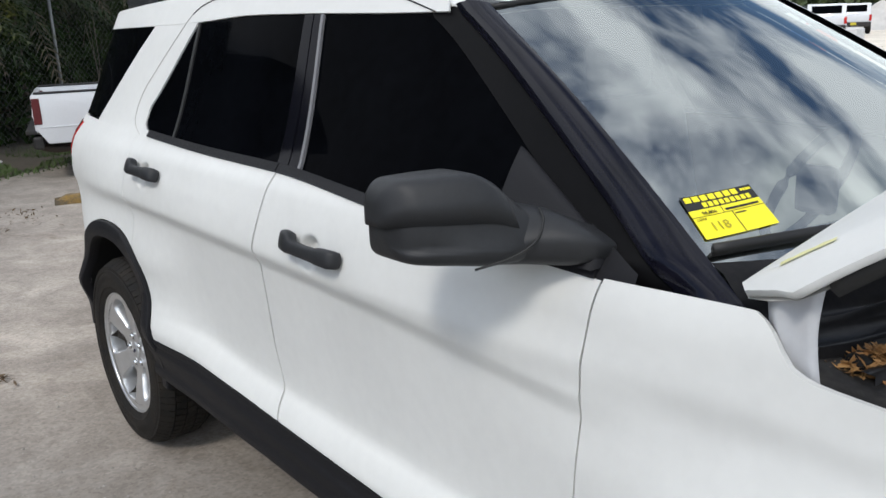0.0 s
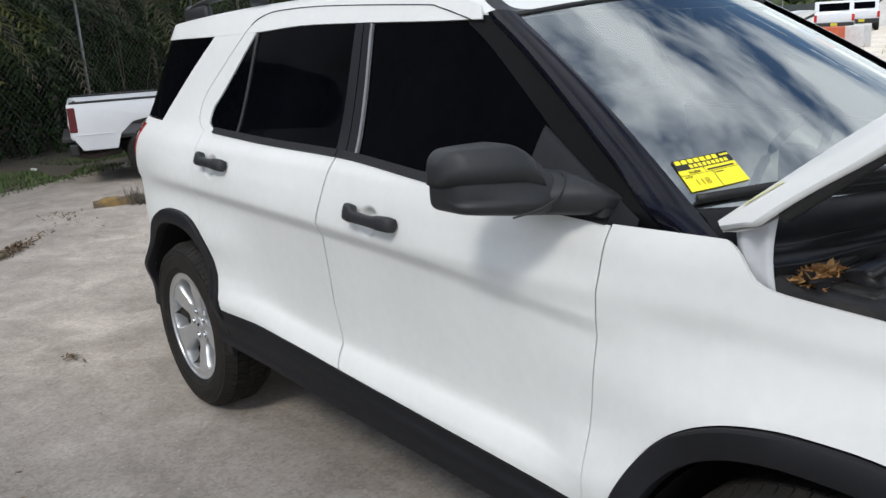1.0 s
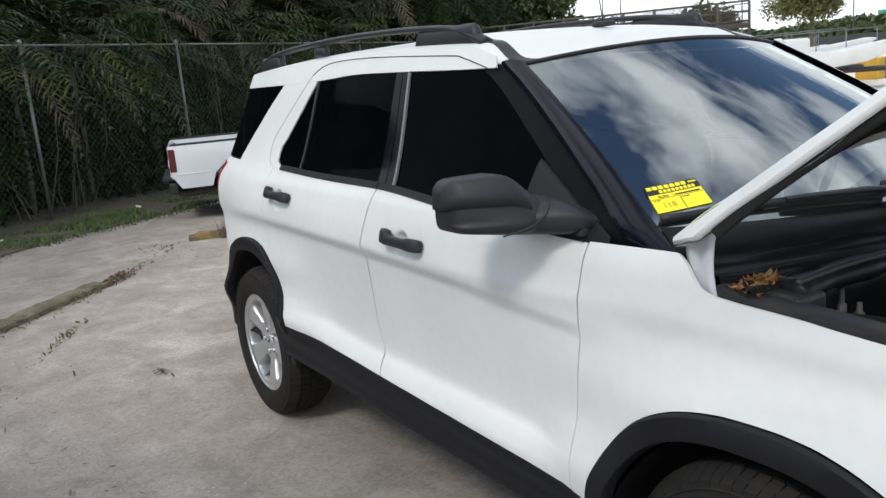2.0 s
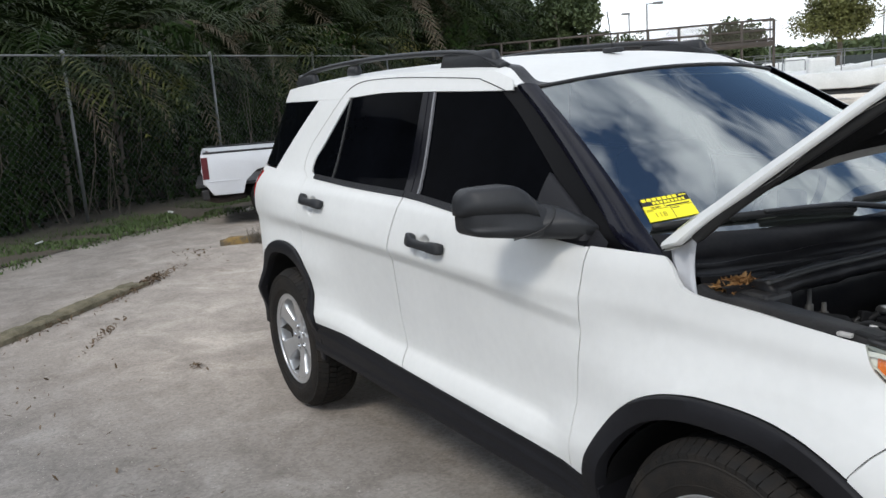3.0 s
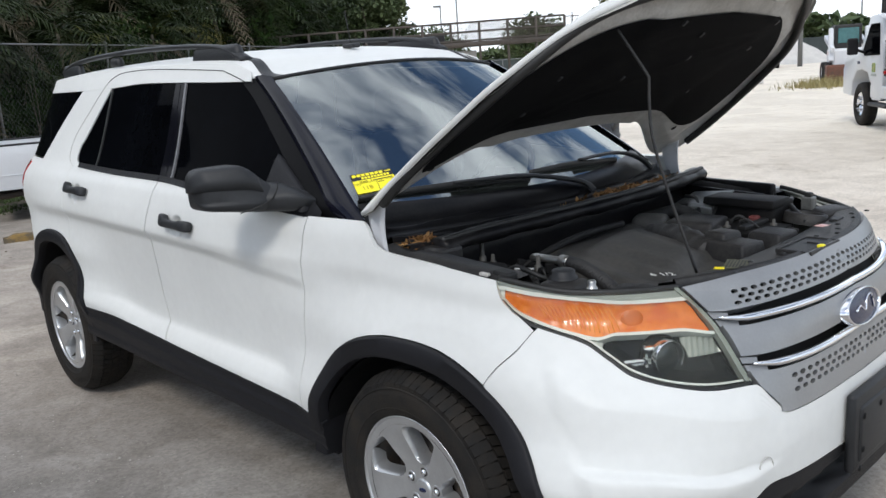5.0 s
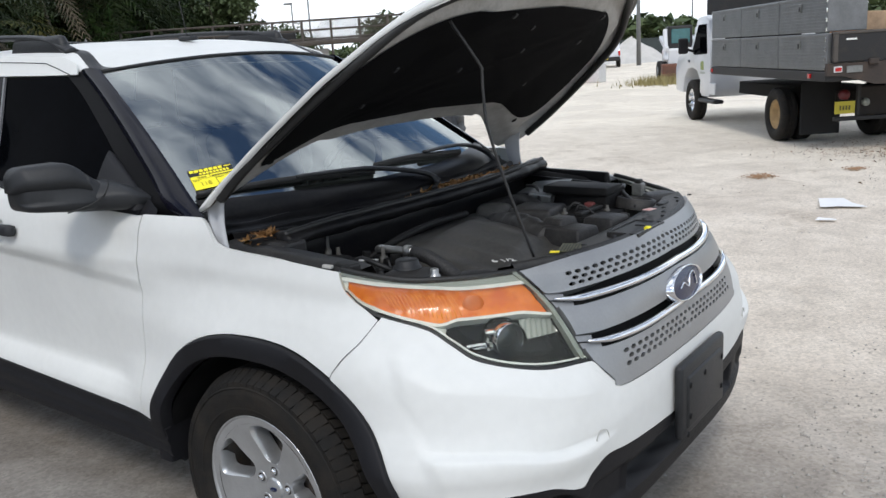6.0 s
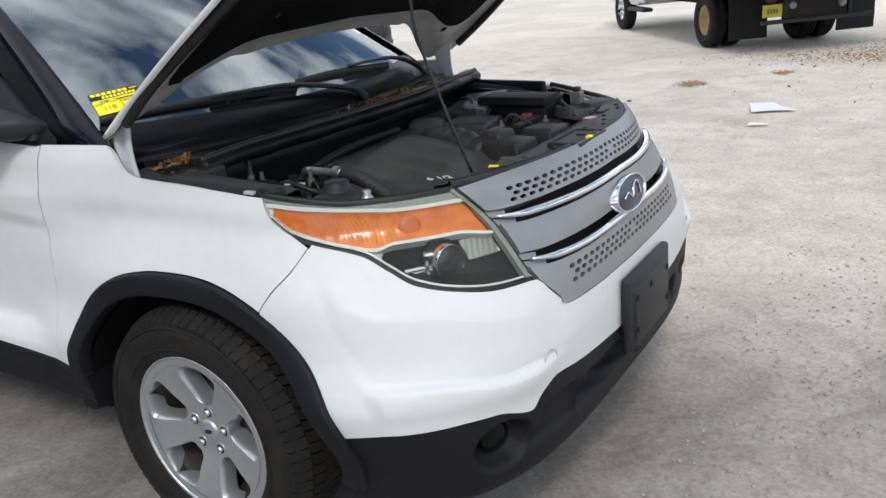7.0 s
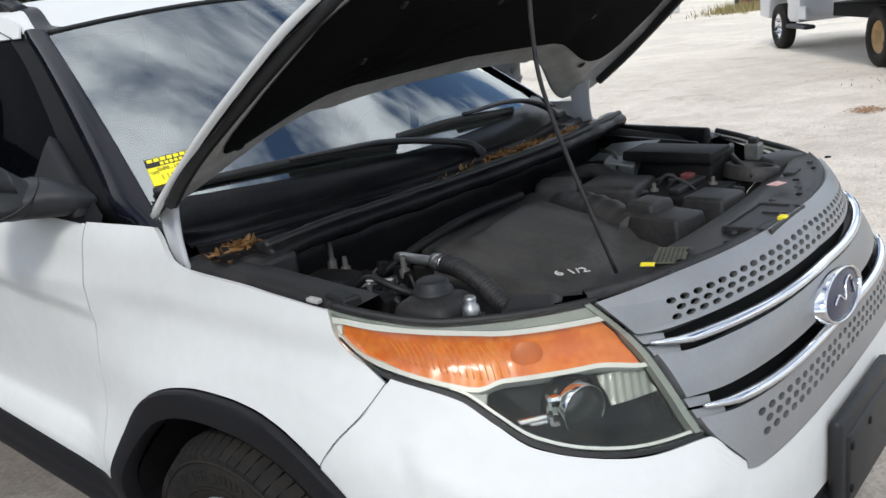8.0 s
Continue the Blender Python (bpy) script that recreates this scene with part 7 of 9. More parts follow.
    patches = ramp(patch_n.outputs["Fac"], [(0.40, (0.76, 0.74, 0.73)), (0.58, (1, 1, 1))])
    c4 = mixc(None, c3.outputs["Result"], patches.outputs["Color"], "MULTIPLY", 0.5)
    t.links.new(c4.outputs["Result"], b.inputs["Base Color"])
    b.inputs["Roughness"].default_value = 0.92
    bp = t.nodes.new("ShaderNodeBump")
    bp.inputs["Strength"].default_value = 0.3
    bp.inputs["Distance"].default_value = 0.012
    hm = t.nodes.new("ShaderNodeMath")
    hm.operation = "ADD"
    t.links.new(fine.outputs["Fac"], hm.inputs[0])
    t.links.new(grit.outputs["Fac"], hm.inputs[1])
    t.links.new(hm.outputs[0], bp.inputs["Height"])
    t.links.new(bp.outputs["Normal"], b.inputs["Normal"])
    return m


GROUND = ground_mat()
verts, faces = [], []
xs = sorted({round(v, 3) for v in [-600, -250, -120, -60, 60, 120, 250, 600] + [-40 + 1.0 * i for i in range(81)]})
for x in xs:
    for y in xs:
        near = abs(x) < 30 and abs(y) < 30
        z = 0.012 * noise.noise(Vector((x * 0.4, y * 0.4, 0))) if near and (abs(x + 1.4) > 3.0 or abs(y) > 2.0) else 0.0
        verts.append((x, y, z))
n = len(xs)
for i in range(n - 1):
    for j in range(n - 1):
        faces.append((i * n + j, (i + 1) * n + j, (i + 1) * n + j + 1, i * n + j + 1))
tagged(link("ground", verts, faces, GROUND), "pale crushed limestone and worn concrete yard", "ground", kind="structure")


# ---- fence, planting and yard edge ----
GALV = mat("galvanised_steel", (0.19, 0.195, 0.195), 0.5, metal=0.6, var=0.2, scale=18)
WIRE = mat("weathered_wire", (0.11, 0.115, 0.115), 0.55, metal=0.5, var=0.3, scale=12)
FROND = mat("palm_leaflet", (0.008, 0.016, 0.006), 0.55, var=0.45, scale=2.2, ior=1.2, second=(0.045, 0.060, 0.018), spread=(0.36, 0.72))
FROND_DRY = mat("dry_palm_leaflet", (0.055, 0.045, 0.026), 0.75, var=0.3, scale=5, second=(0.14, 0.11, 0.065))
# leaflet copy whose brighter yellow-green patches put sunlight into the colour
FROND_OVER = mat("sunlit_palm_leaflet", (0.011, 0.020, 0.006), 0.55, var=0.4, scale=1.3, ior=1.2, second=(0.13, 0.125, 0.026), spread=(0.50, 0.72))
FROND_YELLOW = mat("yellowing_leaflet", (0.10, 0.115, 0.025), 0.5, var=0.3, scale=4, second=(0.30, 0.25, 0.06))
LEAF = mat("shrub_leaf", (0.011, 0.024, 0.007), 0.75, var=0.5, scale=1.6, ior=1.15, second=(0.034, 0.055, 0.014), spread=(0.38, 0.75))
BARK = mat("palm_bark", (0.13, 0.11, 0.085), 0.9, var=0.35, scale=9, bump=0.5, bump_scale=40)
GRASS = mat("verge_grass", (0.030, 0.065, 0.014), 0.7, var=0.4, scale=5, second=(0.10, 0.15, 0.035))
SOIL = mat("dark_soil", (0.07, 0.058, 0.042), 0.95, var=0.35, scale=5, bump=0.6, bump_scale=30)
MOSSY = mat("mossy_worn_concrete", (0.085, 0.075, 0.042), 0.95, var=0.3, scale=7, second=(0.24, 0.205, 0.14), spread=(0.40, 0.72), bump=0.8, bump_scale=45)
KERB_YELLOW = mat("faded_yellow_kerb_paint", (0.085, 0.070, 0.048), 0.85, var=0.3, scale=6, second=(0.30, 0.18, 0.04), spread=(0.44, 0.66), bump=0.6, bump_scale=60)

F0 = Vector((-11.82, -0.74, 0))
FD = Vector((-0.53, 0.848, 0)).normalized()
FN = Vector((-FD.y, FD.x, 0))          # towards the planting


def along(k, off=0.0, z=0.0):
    p = F0 + FD * k - FN * -off
    return Vector((p.x, p.y, z))


if FN.dot(Vector((-1, 0, 0))) < 0:
    FN = -FN
FH = 2.45
fence = thing("chain_link_fence", "grey chain-link fence with galvanised posts", "fence")
for i in range(-9, 13):
    k = i * 3.02
    v, f = tube([along(k, 0, 0), along(k, 0, FH + 0.03)], 0.023, 10)
    link("post", v, f, GALV, fence)
    v, f = lathe([(0.0, 0.05), (0.02, 0.045), (0.034, 0.02), (0.036, -0.02)], 10, axis="z")
    o = link("post_cap", v, f, GALV, fence)
    o.location = along(k, 0, FH + 0.03)
v, f = tube([along(-28, 0, FH), along(37, 0, FH)], 0.015, 8)
link("top_rail", v, f, GALV, fence)
# woven wire: zigzag strands, drawn as thin three-sided bars
v, f = [], []
pitch, half_h = 0.050, 0.050
r = 0.0017
for si in range(int(-9.5 / pitch), int(14 / pitch)):
    zz = 0.05
    prev = None
    flip = 0
    while zz <= FH:
        p = along(si * pitch + (pitch if flip ^ (si & 1) else 0.0), 0.012 * (1 if flip else -1) * 0.4, zz)
        if prev is not None:
            base = len(v)
            d = (p - prev).normalized()
            a = FN * r
            b = d.cross(FN).normalized() * r
            for q in (prev, p):
                v += [q + a, q - a * 0.5 + b * 0.87, q - a * 0.5 - b * 0.87]
            f += [(base, base + 1, base + 4, base + 3), (base + 1, base + 2, base + 5, base + 4), (base + 2, base, base + 3, base + 5)]
        prev = p
        flip ^= 1
        zz += half_h
mesh_wire = link("wire_mesh", v, f, WIRE, fence, smooth=False)
mesh_wire["kind"] = "stuff"


def frond_mesh(rnd, length, droop, verts, faces, origin, yaw, pitch_, leaf_len, twist=0.0, n=34):
    """One pinnate leaf: an arching rachis with hanging leaflets on both sides."""
    rot = Euler((0, -pitch_, yaw)).to_matrix()
    prev = None
    for i in range(n + 1):
        t = i / n
        local = Vector((length * (t - 0.16 * droop * t * t), 0, -droop * length * 0.62 * t * t))
        p = origin + rot @ local
        if prev is not None:
            d = (p - prev).normalized()
            side = d.cross(Vector((0, 0, 1)))
            side = side.normalized() if side.length > 1e-3 else Vector((0, 1, 0))
            upv = side.cross(d).normalized()
            rr = 0.012 * (1 - t) + 0.003
            base = len(verts)
            for q in (prev, p):
                verts += [q + side * rr, q + upv * rr, q - side * rr]
            faces += [(base, base + 1, base + 4, base + 3), (base + 1, base + 2, base + 5, base + 4)]
            if t > 0.12:
                ll = leaf_len * math.sin(math.pi * min(1, 0.12 + 0.86 * t)) ** 0.6 * rnd.uniform(0.8, 1.1)
                for sgn in (-1, 1):
                    sag = rnd.uniform(0.35, 0.85)
                    dirv = (side * sgn * 0.85 + d * rnd.uniform(0.45, 0.75) - Vector((0, 0, 1)) * sag * 0.35 + upv * 0.22).normalized()
                    tip = p + dirv * ll - Vector((0, 0, 1)) * ll * sag * 0.45
                    midp = p + dirv * ll * 0.5 - Vector((0, 0, 1)) * ll * sag * 0.08
                    wv = d * (0.016 + 0.010 * rnd.random())
                    base = len(verts)
                    verts += [p + wv * 0.4, p - wv * 0.4, midp - wv, midp + wv, tip]
                    faces += [(base, base + 1, base + 2, base + 3), (base + 3, base + 2, base + 4)]
        prev = p


def make_palm(name, seed, height, fronds, length):
    rnd = random.Random(seed)
    palm = thing(name, "green palm with long arching fronds behind the fence", "palm tree", group="palms behind the fence")
    for stem in range(3):
        bx, by = rnd.uniform(-0.5, 0.5), rnd.uniform(-0.5, 0.5)
        lean = (rnd.uniform(-0.4, 0.4), rnd.uniform(-0.4, 0.4))
        hh = height * rnd.uniform(0.65, 1.0)
        pts = [Vector((bx + lean[0] * t * t, by + lean[1] * t * t, hh * t)) for t in (0, 0.25, 0.5, 0.75, 1.0)]
        v, f = tube(spline(pts, 4), lambda t: 0.075 - 0.02 * t + 0.006 * math.sin(t * 60), 8)
        link("trunk", v, f, BARK, palm)
        v, f = [], []
        for k in range(fronds):
            frond_mesh(rnd, length * rnd.uniform(0.75, 1.1), rnd.uniform(0.8, 1.7), v, f, pts[-1] + Vector((0, 0, rnd.uniform(-0.3, 0.1))), rnd.uniform(0, 6.283), rnd.uniform(0.0, 1.25), rnd.uniform(0.38, 0.62))
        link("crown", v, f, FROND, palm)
        v, f = [], []
        for k in range(3):
            frond_mesh(rnd, length * rnd.uniform(0.6, 0.9), rnd.uniform(1.2, 1.8), v, f, pts[-1] + Vector((0, 0, -0.15)), rnd.uniform(0, 6.283), rnd.uniform(-0.5, 0.2), 0.40)
        link("dry_fronds", v, f, FROND_DRY if stem else FROND_YELLOW, palm, "yellowing hanging fronds")
    return palm


palms = [make_palm("palm", 11, 3.3, 15, 2.6), make_palm("palm", 12, 4.3, 15, 2.9), make_palm("palm", 13, 2.4, 14, 2.3)]
rnd = random.Random(21)
spots = []
for i in range(32):
    k = -25 + i * 1.55 + rnd.uniform(-0.4, 0.4)
    spots.append((k, rnd.uniform(2.3, 3.6)))
for i in range(14):
    spots.append((-22 + i * 3.3, rnd.uniform(3.6, 5.2)))
first = True
for idx, (k, off) in enumerate(spots):
    src = palms[idx % 3]
    p = F0 + FD * k + FN * off
    taper_k = 1.0 + 0.25 * smooth(7, 14, k) - 0.45 * smooth(19, 26, k)
    m = Matrix.Translation(p) @ pose(0, 0, 0, 0, 0, rnd.uniform(0, 360))
    if idx < 3:
        src.matrix_world = m
    else:
        c = copy_thing(src, m)
        c.scale = (taper_k * rnd.uniform(0.9, 1.12),) * 3

# slender clustering palms close behind the fence, whose tips hang over its top rail
def overhanging_palm(seed, k, off, tall, count, spread_):
    rnd = random.Random(seed)
    palm = thing("areca_palm", "clustering palm with drooping yellow-green fronds hanging over the fence", "palm tree", group="palms hanging over the fence")
    base = F0 + FD * k + FN * off
    toward = math.atan2(-FN.y, -FN.x)
    v, f = tube(spline([base, base + Vector((0.05, 0.02, tall * 0.5)), base + Vector((0.1, -0.04, tall))], 4), lambda t: 0.045 - 0.012 * t, 8)
    link("trunk", v, f, BARK, palm)
    top_ = base + Vector((0.1, -0.04, tall))
    v, f = [], []
    for _ in range(count):
        frond_mesh(rnd, rnd.uniform(1.2, 1.8), rnd.uniform(1.9, 2.7), v, f, top_ + Vector((0, 0, rnd.uniform(-0.35, 0.1))), toward + rnd.uniform(-spread_, spread_), rnd.uniform(0.6, 1.2), rnd.uniform(0.36, 0.50), n=26)
    # crown in the leaflet colour with painted sunlight
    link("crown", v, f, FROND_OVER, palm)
    v, f = [], []
    frond_mesh(rnd, 1.3, 1.9, v, f, top_ + Vector((0, 0, -0.2)), toward + rnd.uniform(-0.5, 0.5), 0.2, 0.34, n=22)
    link("dry_frond", v, f, FROND_DRY, palm, "dead brown frond hanging down")


for q in range(13):
    overhanging_palm(500 + q, -10.5 + 1.75 * q + 0.5 * math.sin(q * 2.3), 0.75 + 0.35 * math.sin(q * 1.7) ** 2, 2.55 + 0.45 * math.sin(q * 3.1), 6, 1.1)

# dense undergrowth: many small leaves and twigs, in a few long banks
for bi, (ka, kb) in enumerate(((-27, -9), (-9, -2), (-2, 5), (5, 13), (13, 27))):
    rnd = random.Random(40 + bi)
    v, f = [], []
    dens = 1150 if -9 <= ka < 13 else 420
    for _ in range(int((kb - ka) * dens)):
        k = rnd.uniform(ka, kb)
        off = 0.35 + abs(rnd.gauss(0, 0.9)) + 0.3 * math.sin(k * 1.7)
        zt = (2.3 + 0.5 * math.sin(k * 0.9) + 0.5 * math.sin(k * 2.3 + 1)) * (1.0 if k < 13 else 1.25)
        z = zt * rnd.random() ** 0.85
        p = F0 + FD * k + FN * max(0.1, off) + Vector((0, 0, z))
        L = rnd.uniform(0.05, 0.15)
        W = L * rnd.uniform(0.22, 0.5)
        rot = Euler((rnd.uniform(-0.9, 0.9), rnd.uniform(-0.3, 1.3), rnd.uniform(0, 6.28))).to_matrix()
        base = len(v)
        for q in ((-L, 0, 0), (0, W, 0.02), (L, 0, -0.03), (0, -W, 0.02)):
            v.append(p + rot @ Vector(q))
        f.append((base, base + 1, base + 2, base + 3))
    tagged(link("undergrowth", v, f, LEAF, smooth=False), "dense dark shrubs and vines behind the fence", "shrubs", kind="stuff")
    v, f = [], []
    for _ in range(int((kb - ka) * 9)):
        k = rnd.uniform(ka, kb)
        p = F0 + FD * k + FN * rnd.uniform(0.15, 1.5)
        top_ = p + Vector((rnd.uniform(-0.5, 0.5), rnd.uniform(-0.5, 0.5), rnd.uniform(0.6, 2.4)))
        tube([p, p.lerp(top_, 0.5) + Vector((rnd.uniform(-0.15, 0.15), rnd.uniform(-0.15, 0.15), 0)), top_], lambda t: 0.010 - 0.007 * t, 4, v, f, caps=False)
    tagged(link("twigs", v, f, BARK), "bare brown twigs among the shrubs", "twigs", kind="stuff")
# dark uneven sheet in leaf colour, added behind to close gaps between the palms
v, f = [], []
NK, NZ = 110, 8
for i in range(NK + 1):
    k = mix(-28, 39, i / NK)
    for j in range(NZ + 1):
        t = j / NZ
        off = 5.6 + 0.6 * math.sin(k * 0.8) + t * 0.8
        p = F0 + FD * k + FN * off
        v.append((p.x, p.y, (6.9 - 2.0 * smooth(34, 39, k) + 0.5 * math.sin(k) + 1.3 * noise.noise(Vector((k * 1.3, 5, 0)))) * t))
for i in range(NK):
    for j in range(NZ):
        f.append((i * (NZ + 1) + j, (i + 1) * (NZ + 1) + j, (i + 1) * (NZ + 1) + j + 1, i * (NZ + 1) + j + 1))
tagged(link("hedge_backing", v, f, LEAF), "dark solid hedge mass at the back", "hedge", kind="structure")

# soil strip and grass verge in front of the fence
v, f = [], []
for i in range(81):
    k = mix(-20, 34, i / 80)
    w = 1.55 + 0.35 * noise.noise(Vector((k * 0.5, 3, 0)))
    for j in range(7):
        t = j / 6
        p = F0 + FD * k - FN * (w * t - 0.0) + FN * (6.0 if j == 0 else 0)
        v.append((p.x, p.y, 0.045 * (1 - t) + 0.012 + 0.02 * noise.noise(Vector((k, t * 3, 7))) * (1 - t)))
for i in range(80):
    for j in range(6):
        f.append((i * 7 + j, (i + 1) * 7 + j, (i + 1) * 7 + j + 1, i * 7 + j + 1))
tagged(link("soil_strip", v, f, SOIL), "dark leaf-strewn soil along the fence", "soil", kind="structure")
rnd = random.Random(8)
v, f = [], []
for _ in range(48000):
    k = rnd.uniform(-14, 12)
    t = abs(rnd.gauss(0.62, 0.28))
    if t > 1.2 or noise.noise(Vector((k * 1.3, t * 2, 0))) < -0.18:
        continue
    w = 1.55 + 0.35 * noise.noise(Vector((k * 0.5, 3, 0)))
    p = F0 + FD * k - FN * (w * t)
    h = rnd.uniform(0.03, 0.085) * (1.2 - 0.5 * t)
    a = rnd.uniform(0, 6.28)
    d = Vector((math.cos(a), math.sin(a), 0))
    base = len(v)
    b = Vector((p.x, p.y, 0.01))
    tip = b + Vector((0, 0, h)) + d * h * rnd.uniform(0.2, 0.9)
    s = Vector((-d.y, d.x, 0)) * 0.011
    v += [b + s, b - s, tip]
    f.append((base, base + 1, base + 2))
tagged(link("verge_grass", v, f, GRASS, smooth=False), "green tufty grass along the fence foot", "grass", kind="stuff")
# litter on the verge
for k, t, sz in ((-1.5, 0.7, 0.10), (0.9, 0.6, 0.08), (2.2, 0.75, 0.09), (-3.2, 0.9, 0.07)):
    p = F0 + FD * k - FN * (1.25 * t)
    bm = box_bm((sz, sz * 0.6, 0.02), (p.x, p.y, 0.06), 0.006, rot=Euler((0.3, 0.2, k)).to_matrix())
    o = part("litter", bm, mat("pale_litter", (0.6, 0.6, 0.58), 0.6))
    tagged(o, "crumpled pale scrap lying in the grass", "litter")


def wheel_stop(a, b, label, material, tall=1.0):
    """A precast kerb block on the ground from a to b."""
    a, b = Vector(a), Vector(b)
    d = (b - a)
    L = d.length
    v, f = [], []
    n = 44
    for i in range(n + 1):
        x = L * i / n
        chip = 0.045 * max(0, noise.noise(Vector((x * 6, a.x, 0)))) + (0.05 * smooth(0.93, 1.0, i / n))
        for y, z in ((-0.085, 0.0), (-0.075, 0.05), (-0.058, 0.075 - chip), (-0.045, 0.082 - chip), (0.045, 0.082 - chip), (0.058, 0.075 - chip), (0.075, 0.05), (0.085, 0.0)):
            v.append((x, y * (1.15 if tall < 1 else 1) + 0.012 * noise.noise(Vector((x * 9, y * 9, z * 9))), max(0, z * tall + (0.010 * noise.noise(Vector((x * 14, y * 20, 3))) if z else 0))))
    for i in range(n):
        for j in range(7):
            f.append((i * 8 + j, (i + 1) * 8 + j, (i + 1) * 8 + j + 1, i * 8 + j + 1))
    f.append(tuple(range(8)))
    f.append(tuple(n * 8 + j for j in reversed(range(8))))
    o = link("wheel_stop", v, [q[::-1] for q in f], material, smooth=False)
    o.matrix_world = Matrix.Translation((a.x, a.y, 0)) @ pose(0, 0, 0, 0, 0, math.degrees(math.atan2(d.y, d.x)))
    return tagged(o, label, "parking kerb", group="parking kerbs")


wheel_stop((-5.25, -2.62, 0), (-6.85, -1.0, 0), "worn mossy concrete parking kerb with crumbled end", MOSSY, 0.72)
wheel_stop((-7.90, 1.75, 0), (-8.33, 0.20, 0), "faded yellow concrete parking kerb by the pickup", KERB_YELLOW)

# leaves, twigs and stones scattered on the yard
leaf_pile("yard_leaves", "brown leaf litter along the parking kerb and yard", [((-6.9, -0.88, 0.012), (0.30, 0.10, 0.05), 260, 2.5), ((-6.7, -1.05, 0.012), (0.9, 0.12, 0.02), 260, 2.5), ((-5.9, -1.85, 0.012), (0.8, 0.14, 0.02), 200, 2.5), ((-5.2, -1.6, 0.012), (0.5, 0.06, 0.02), 60, 2.7), ((-7.9, -0.2, 0.012), (0.5, 0.25, 0.02), 60, 0), ((-3.9, -1.25, 0.012), (0.09, 0.03, 0.02), 26, 0.4), ((-2.4, -1.9, 0.012), (0.8, 0.5, 0.01), 24, 0), ((-1.5, -1.9, 0.012), (0.9, 0.3, 0.01), 18, 0), ((-4.0, -2.2, 0.012), (1.6, 0.6, 0.01), 36, 0), ((2.0, 7.5, 0.012), (3.0, 3.0, 0.01), 160, 0), ((0.2, 9.3, 0.012), (2.2, 0.8, 0.01), 220, 0)], material=LEAF_YARD, size=0.8)
rnd = random.Random(77)
v, f = [], []
for k in range(7400):
    if k >= 5200:
        x, y = 1.0 + abs(rnd.gauss(0, 1.1)), rnd.gauss(0.6, 1.1)
    elif rnd.random() < 0.40:
        x, y = rnd.uniform(-6.5, 1.2), rnd.uniform(-2.6, -1.0)
    else:
        x, y = rnd.uniform(-1.0, 5.5), rnd.uniform(0.3, 9.0)
    s = rnd.choice((0.003, 0.004, 0.005, 0.006, 0.009)) * rnd.uniform(0.6, 1.2) * (0.7 if x < 0 and y < 0 else 1.0)
    base = len(v)
    for q in ((1, 0, 0), (0, 1, 0), (-1, 0, 0), (0, -1, 0), (0, 0, 0.8)):
        v.append((x + q[0] * s * rnd.uniform(0.7, 1.2), y + q[1] * s * rnd.uniform(0.7, 1.2), q[2] * s + 0.003))
    f += [(base, base + 1, base + 4), (base + 1, base + 2, base + 4), (base + 2, base + 3, base + 4), (base + 3, base, base + 4)]
PEBBLE = mat("pale_gravel", (0.25, 0.23, 0.205), 0.9, var=0.4, scale=9, second=(0.52, 0.49, 0.45), spread=(0.35, 0.7))
tagged(link("gravel", v, f, PEBBLE, smooth=False), "loose pale gravel on the yard", "gravel", kind="stuff")
SAND = mat("orange_sand", (0.30, 0.18, 0.10), 0.95, var=0.3, scale=10)
for seed, (x, y, sx, sy_, count) in enumerate(((-1.0, 7.34, 0.13, 0.15, 260), (-0.155, 8.13, 0.10, 0.11, 150), (0.9, 9.4, 0.75, 0.5, 900), (1.8, 10.4, 0.9, 0.7, 3600), (0.3, 10.0, 1.3, 0.8, 700))):
    rnd = random.Random(300 + seed)
    v, f = [], []
    for _ in range(count):
        cx, cy, r_ = x + rnd.gauss(0, sx * 0.62), y + rnd.gauss(0, sy_ * 0.62), rnd.uniform(0.005, 0.018)
        base = len(v)
        th0 = rnd.uniform(0, 6.28)
        for k in range(4):
            th = th0 + k * math.pi / 2
            rr = r_ * rnd.uniform(0.6, 1.3)
            v.append((cx + rr * math.cos(th), cy + rr * math.sin(th), 0.011))
        v.append((cx, cy, 0.014 + r_ * 0.35))
        f += [(base + k, base + (k + 1) % 4, base + 4) for k in range(4)]
    tagged(link("sand_spill", v, f, SAND, smooth=False), "crumbs of orange sand scattered on the pale yard", "sand", kind="stuff")
PAPER = mat("white_paper", (0.82, 0.82, 0.82), 0.6, var=0.06, scale=9)
v = [(-0.09, 6.10, 0.02), (0.12, 6.18, 0.020), (0.24, 5.95, 0.022), (0.405, 5.79, 0.02), (0.18, 5.72, 0.024), (0.03, 5.65, 0.022)]
o = link("paper_sheet", v, [(0, 4, 1), (0, 5, 4), (4, 2, 1), (4, 3, 2)], PAPER, smooth=False)
tagged(o, "torn white paper lying flat on the yard", "paper")
v = [(0, 0, 0.016), (0.02, 0.09, 0.024), (0.16, 0.08, 0.016), (0.17, 0.01, 0.022)]
o = link("paper_scrap", v, [(0, 3, 2, 1)], PAPER, smooth=False)
o.matrix_world = pose(0.12, 5.07, 0.004, 0, 0, 10)
tagged(o, "small pale paper scrap on the yard", "paper")

# ---- white pickup parked behind ----
PICKUP_WHITE = mat("pickup_white_paint", (0.66, 0.675, 0.70), 0.35, coat=0.5, var=0.04, scale=3)
TRUCK_BLACK = mat("worn_black_steel", (0.012, 0.012, 0.013), 0.6, var=0.4, scale=8, second=(0.045, 0.034, 0.026), spread=(0.5, 0.85))
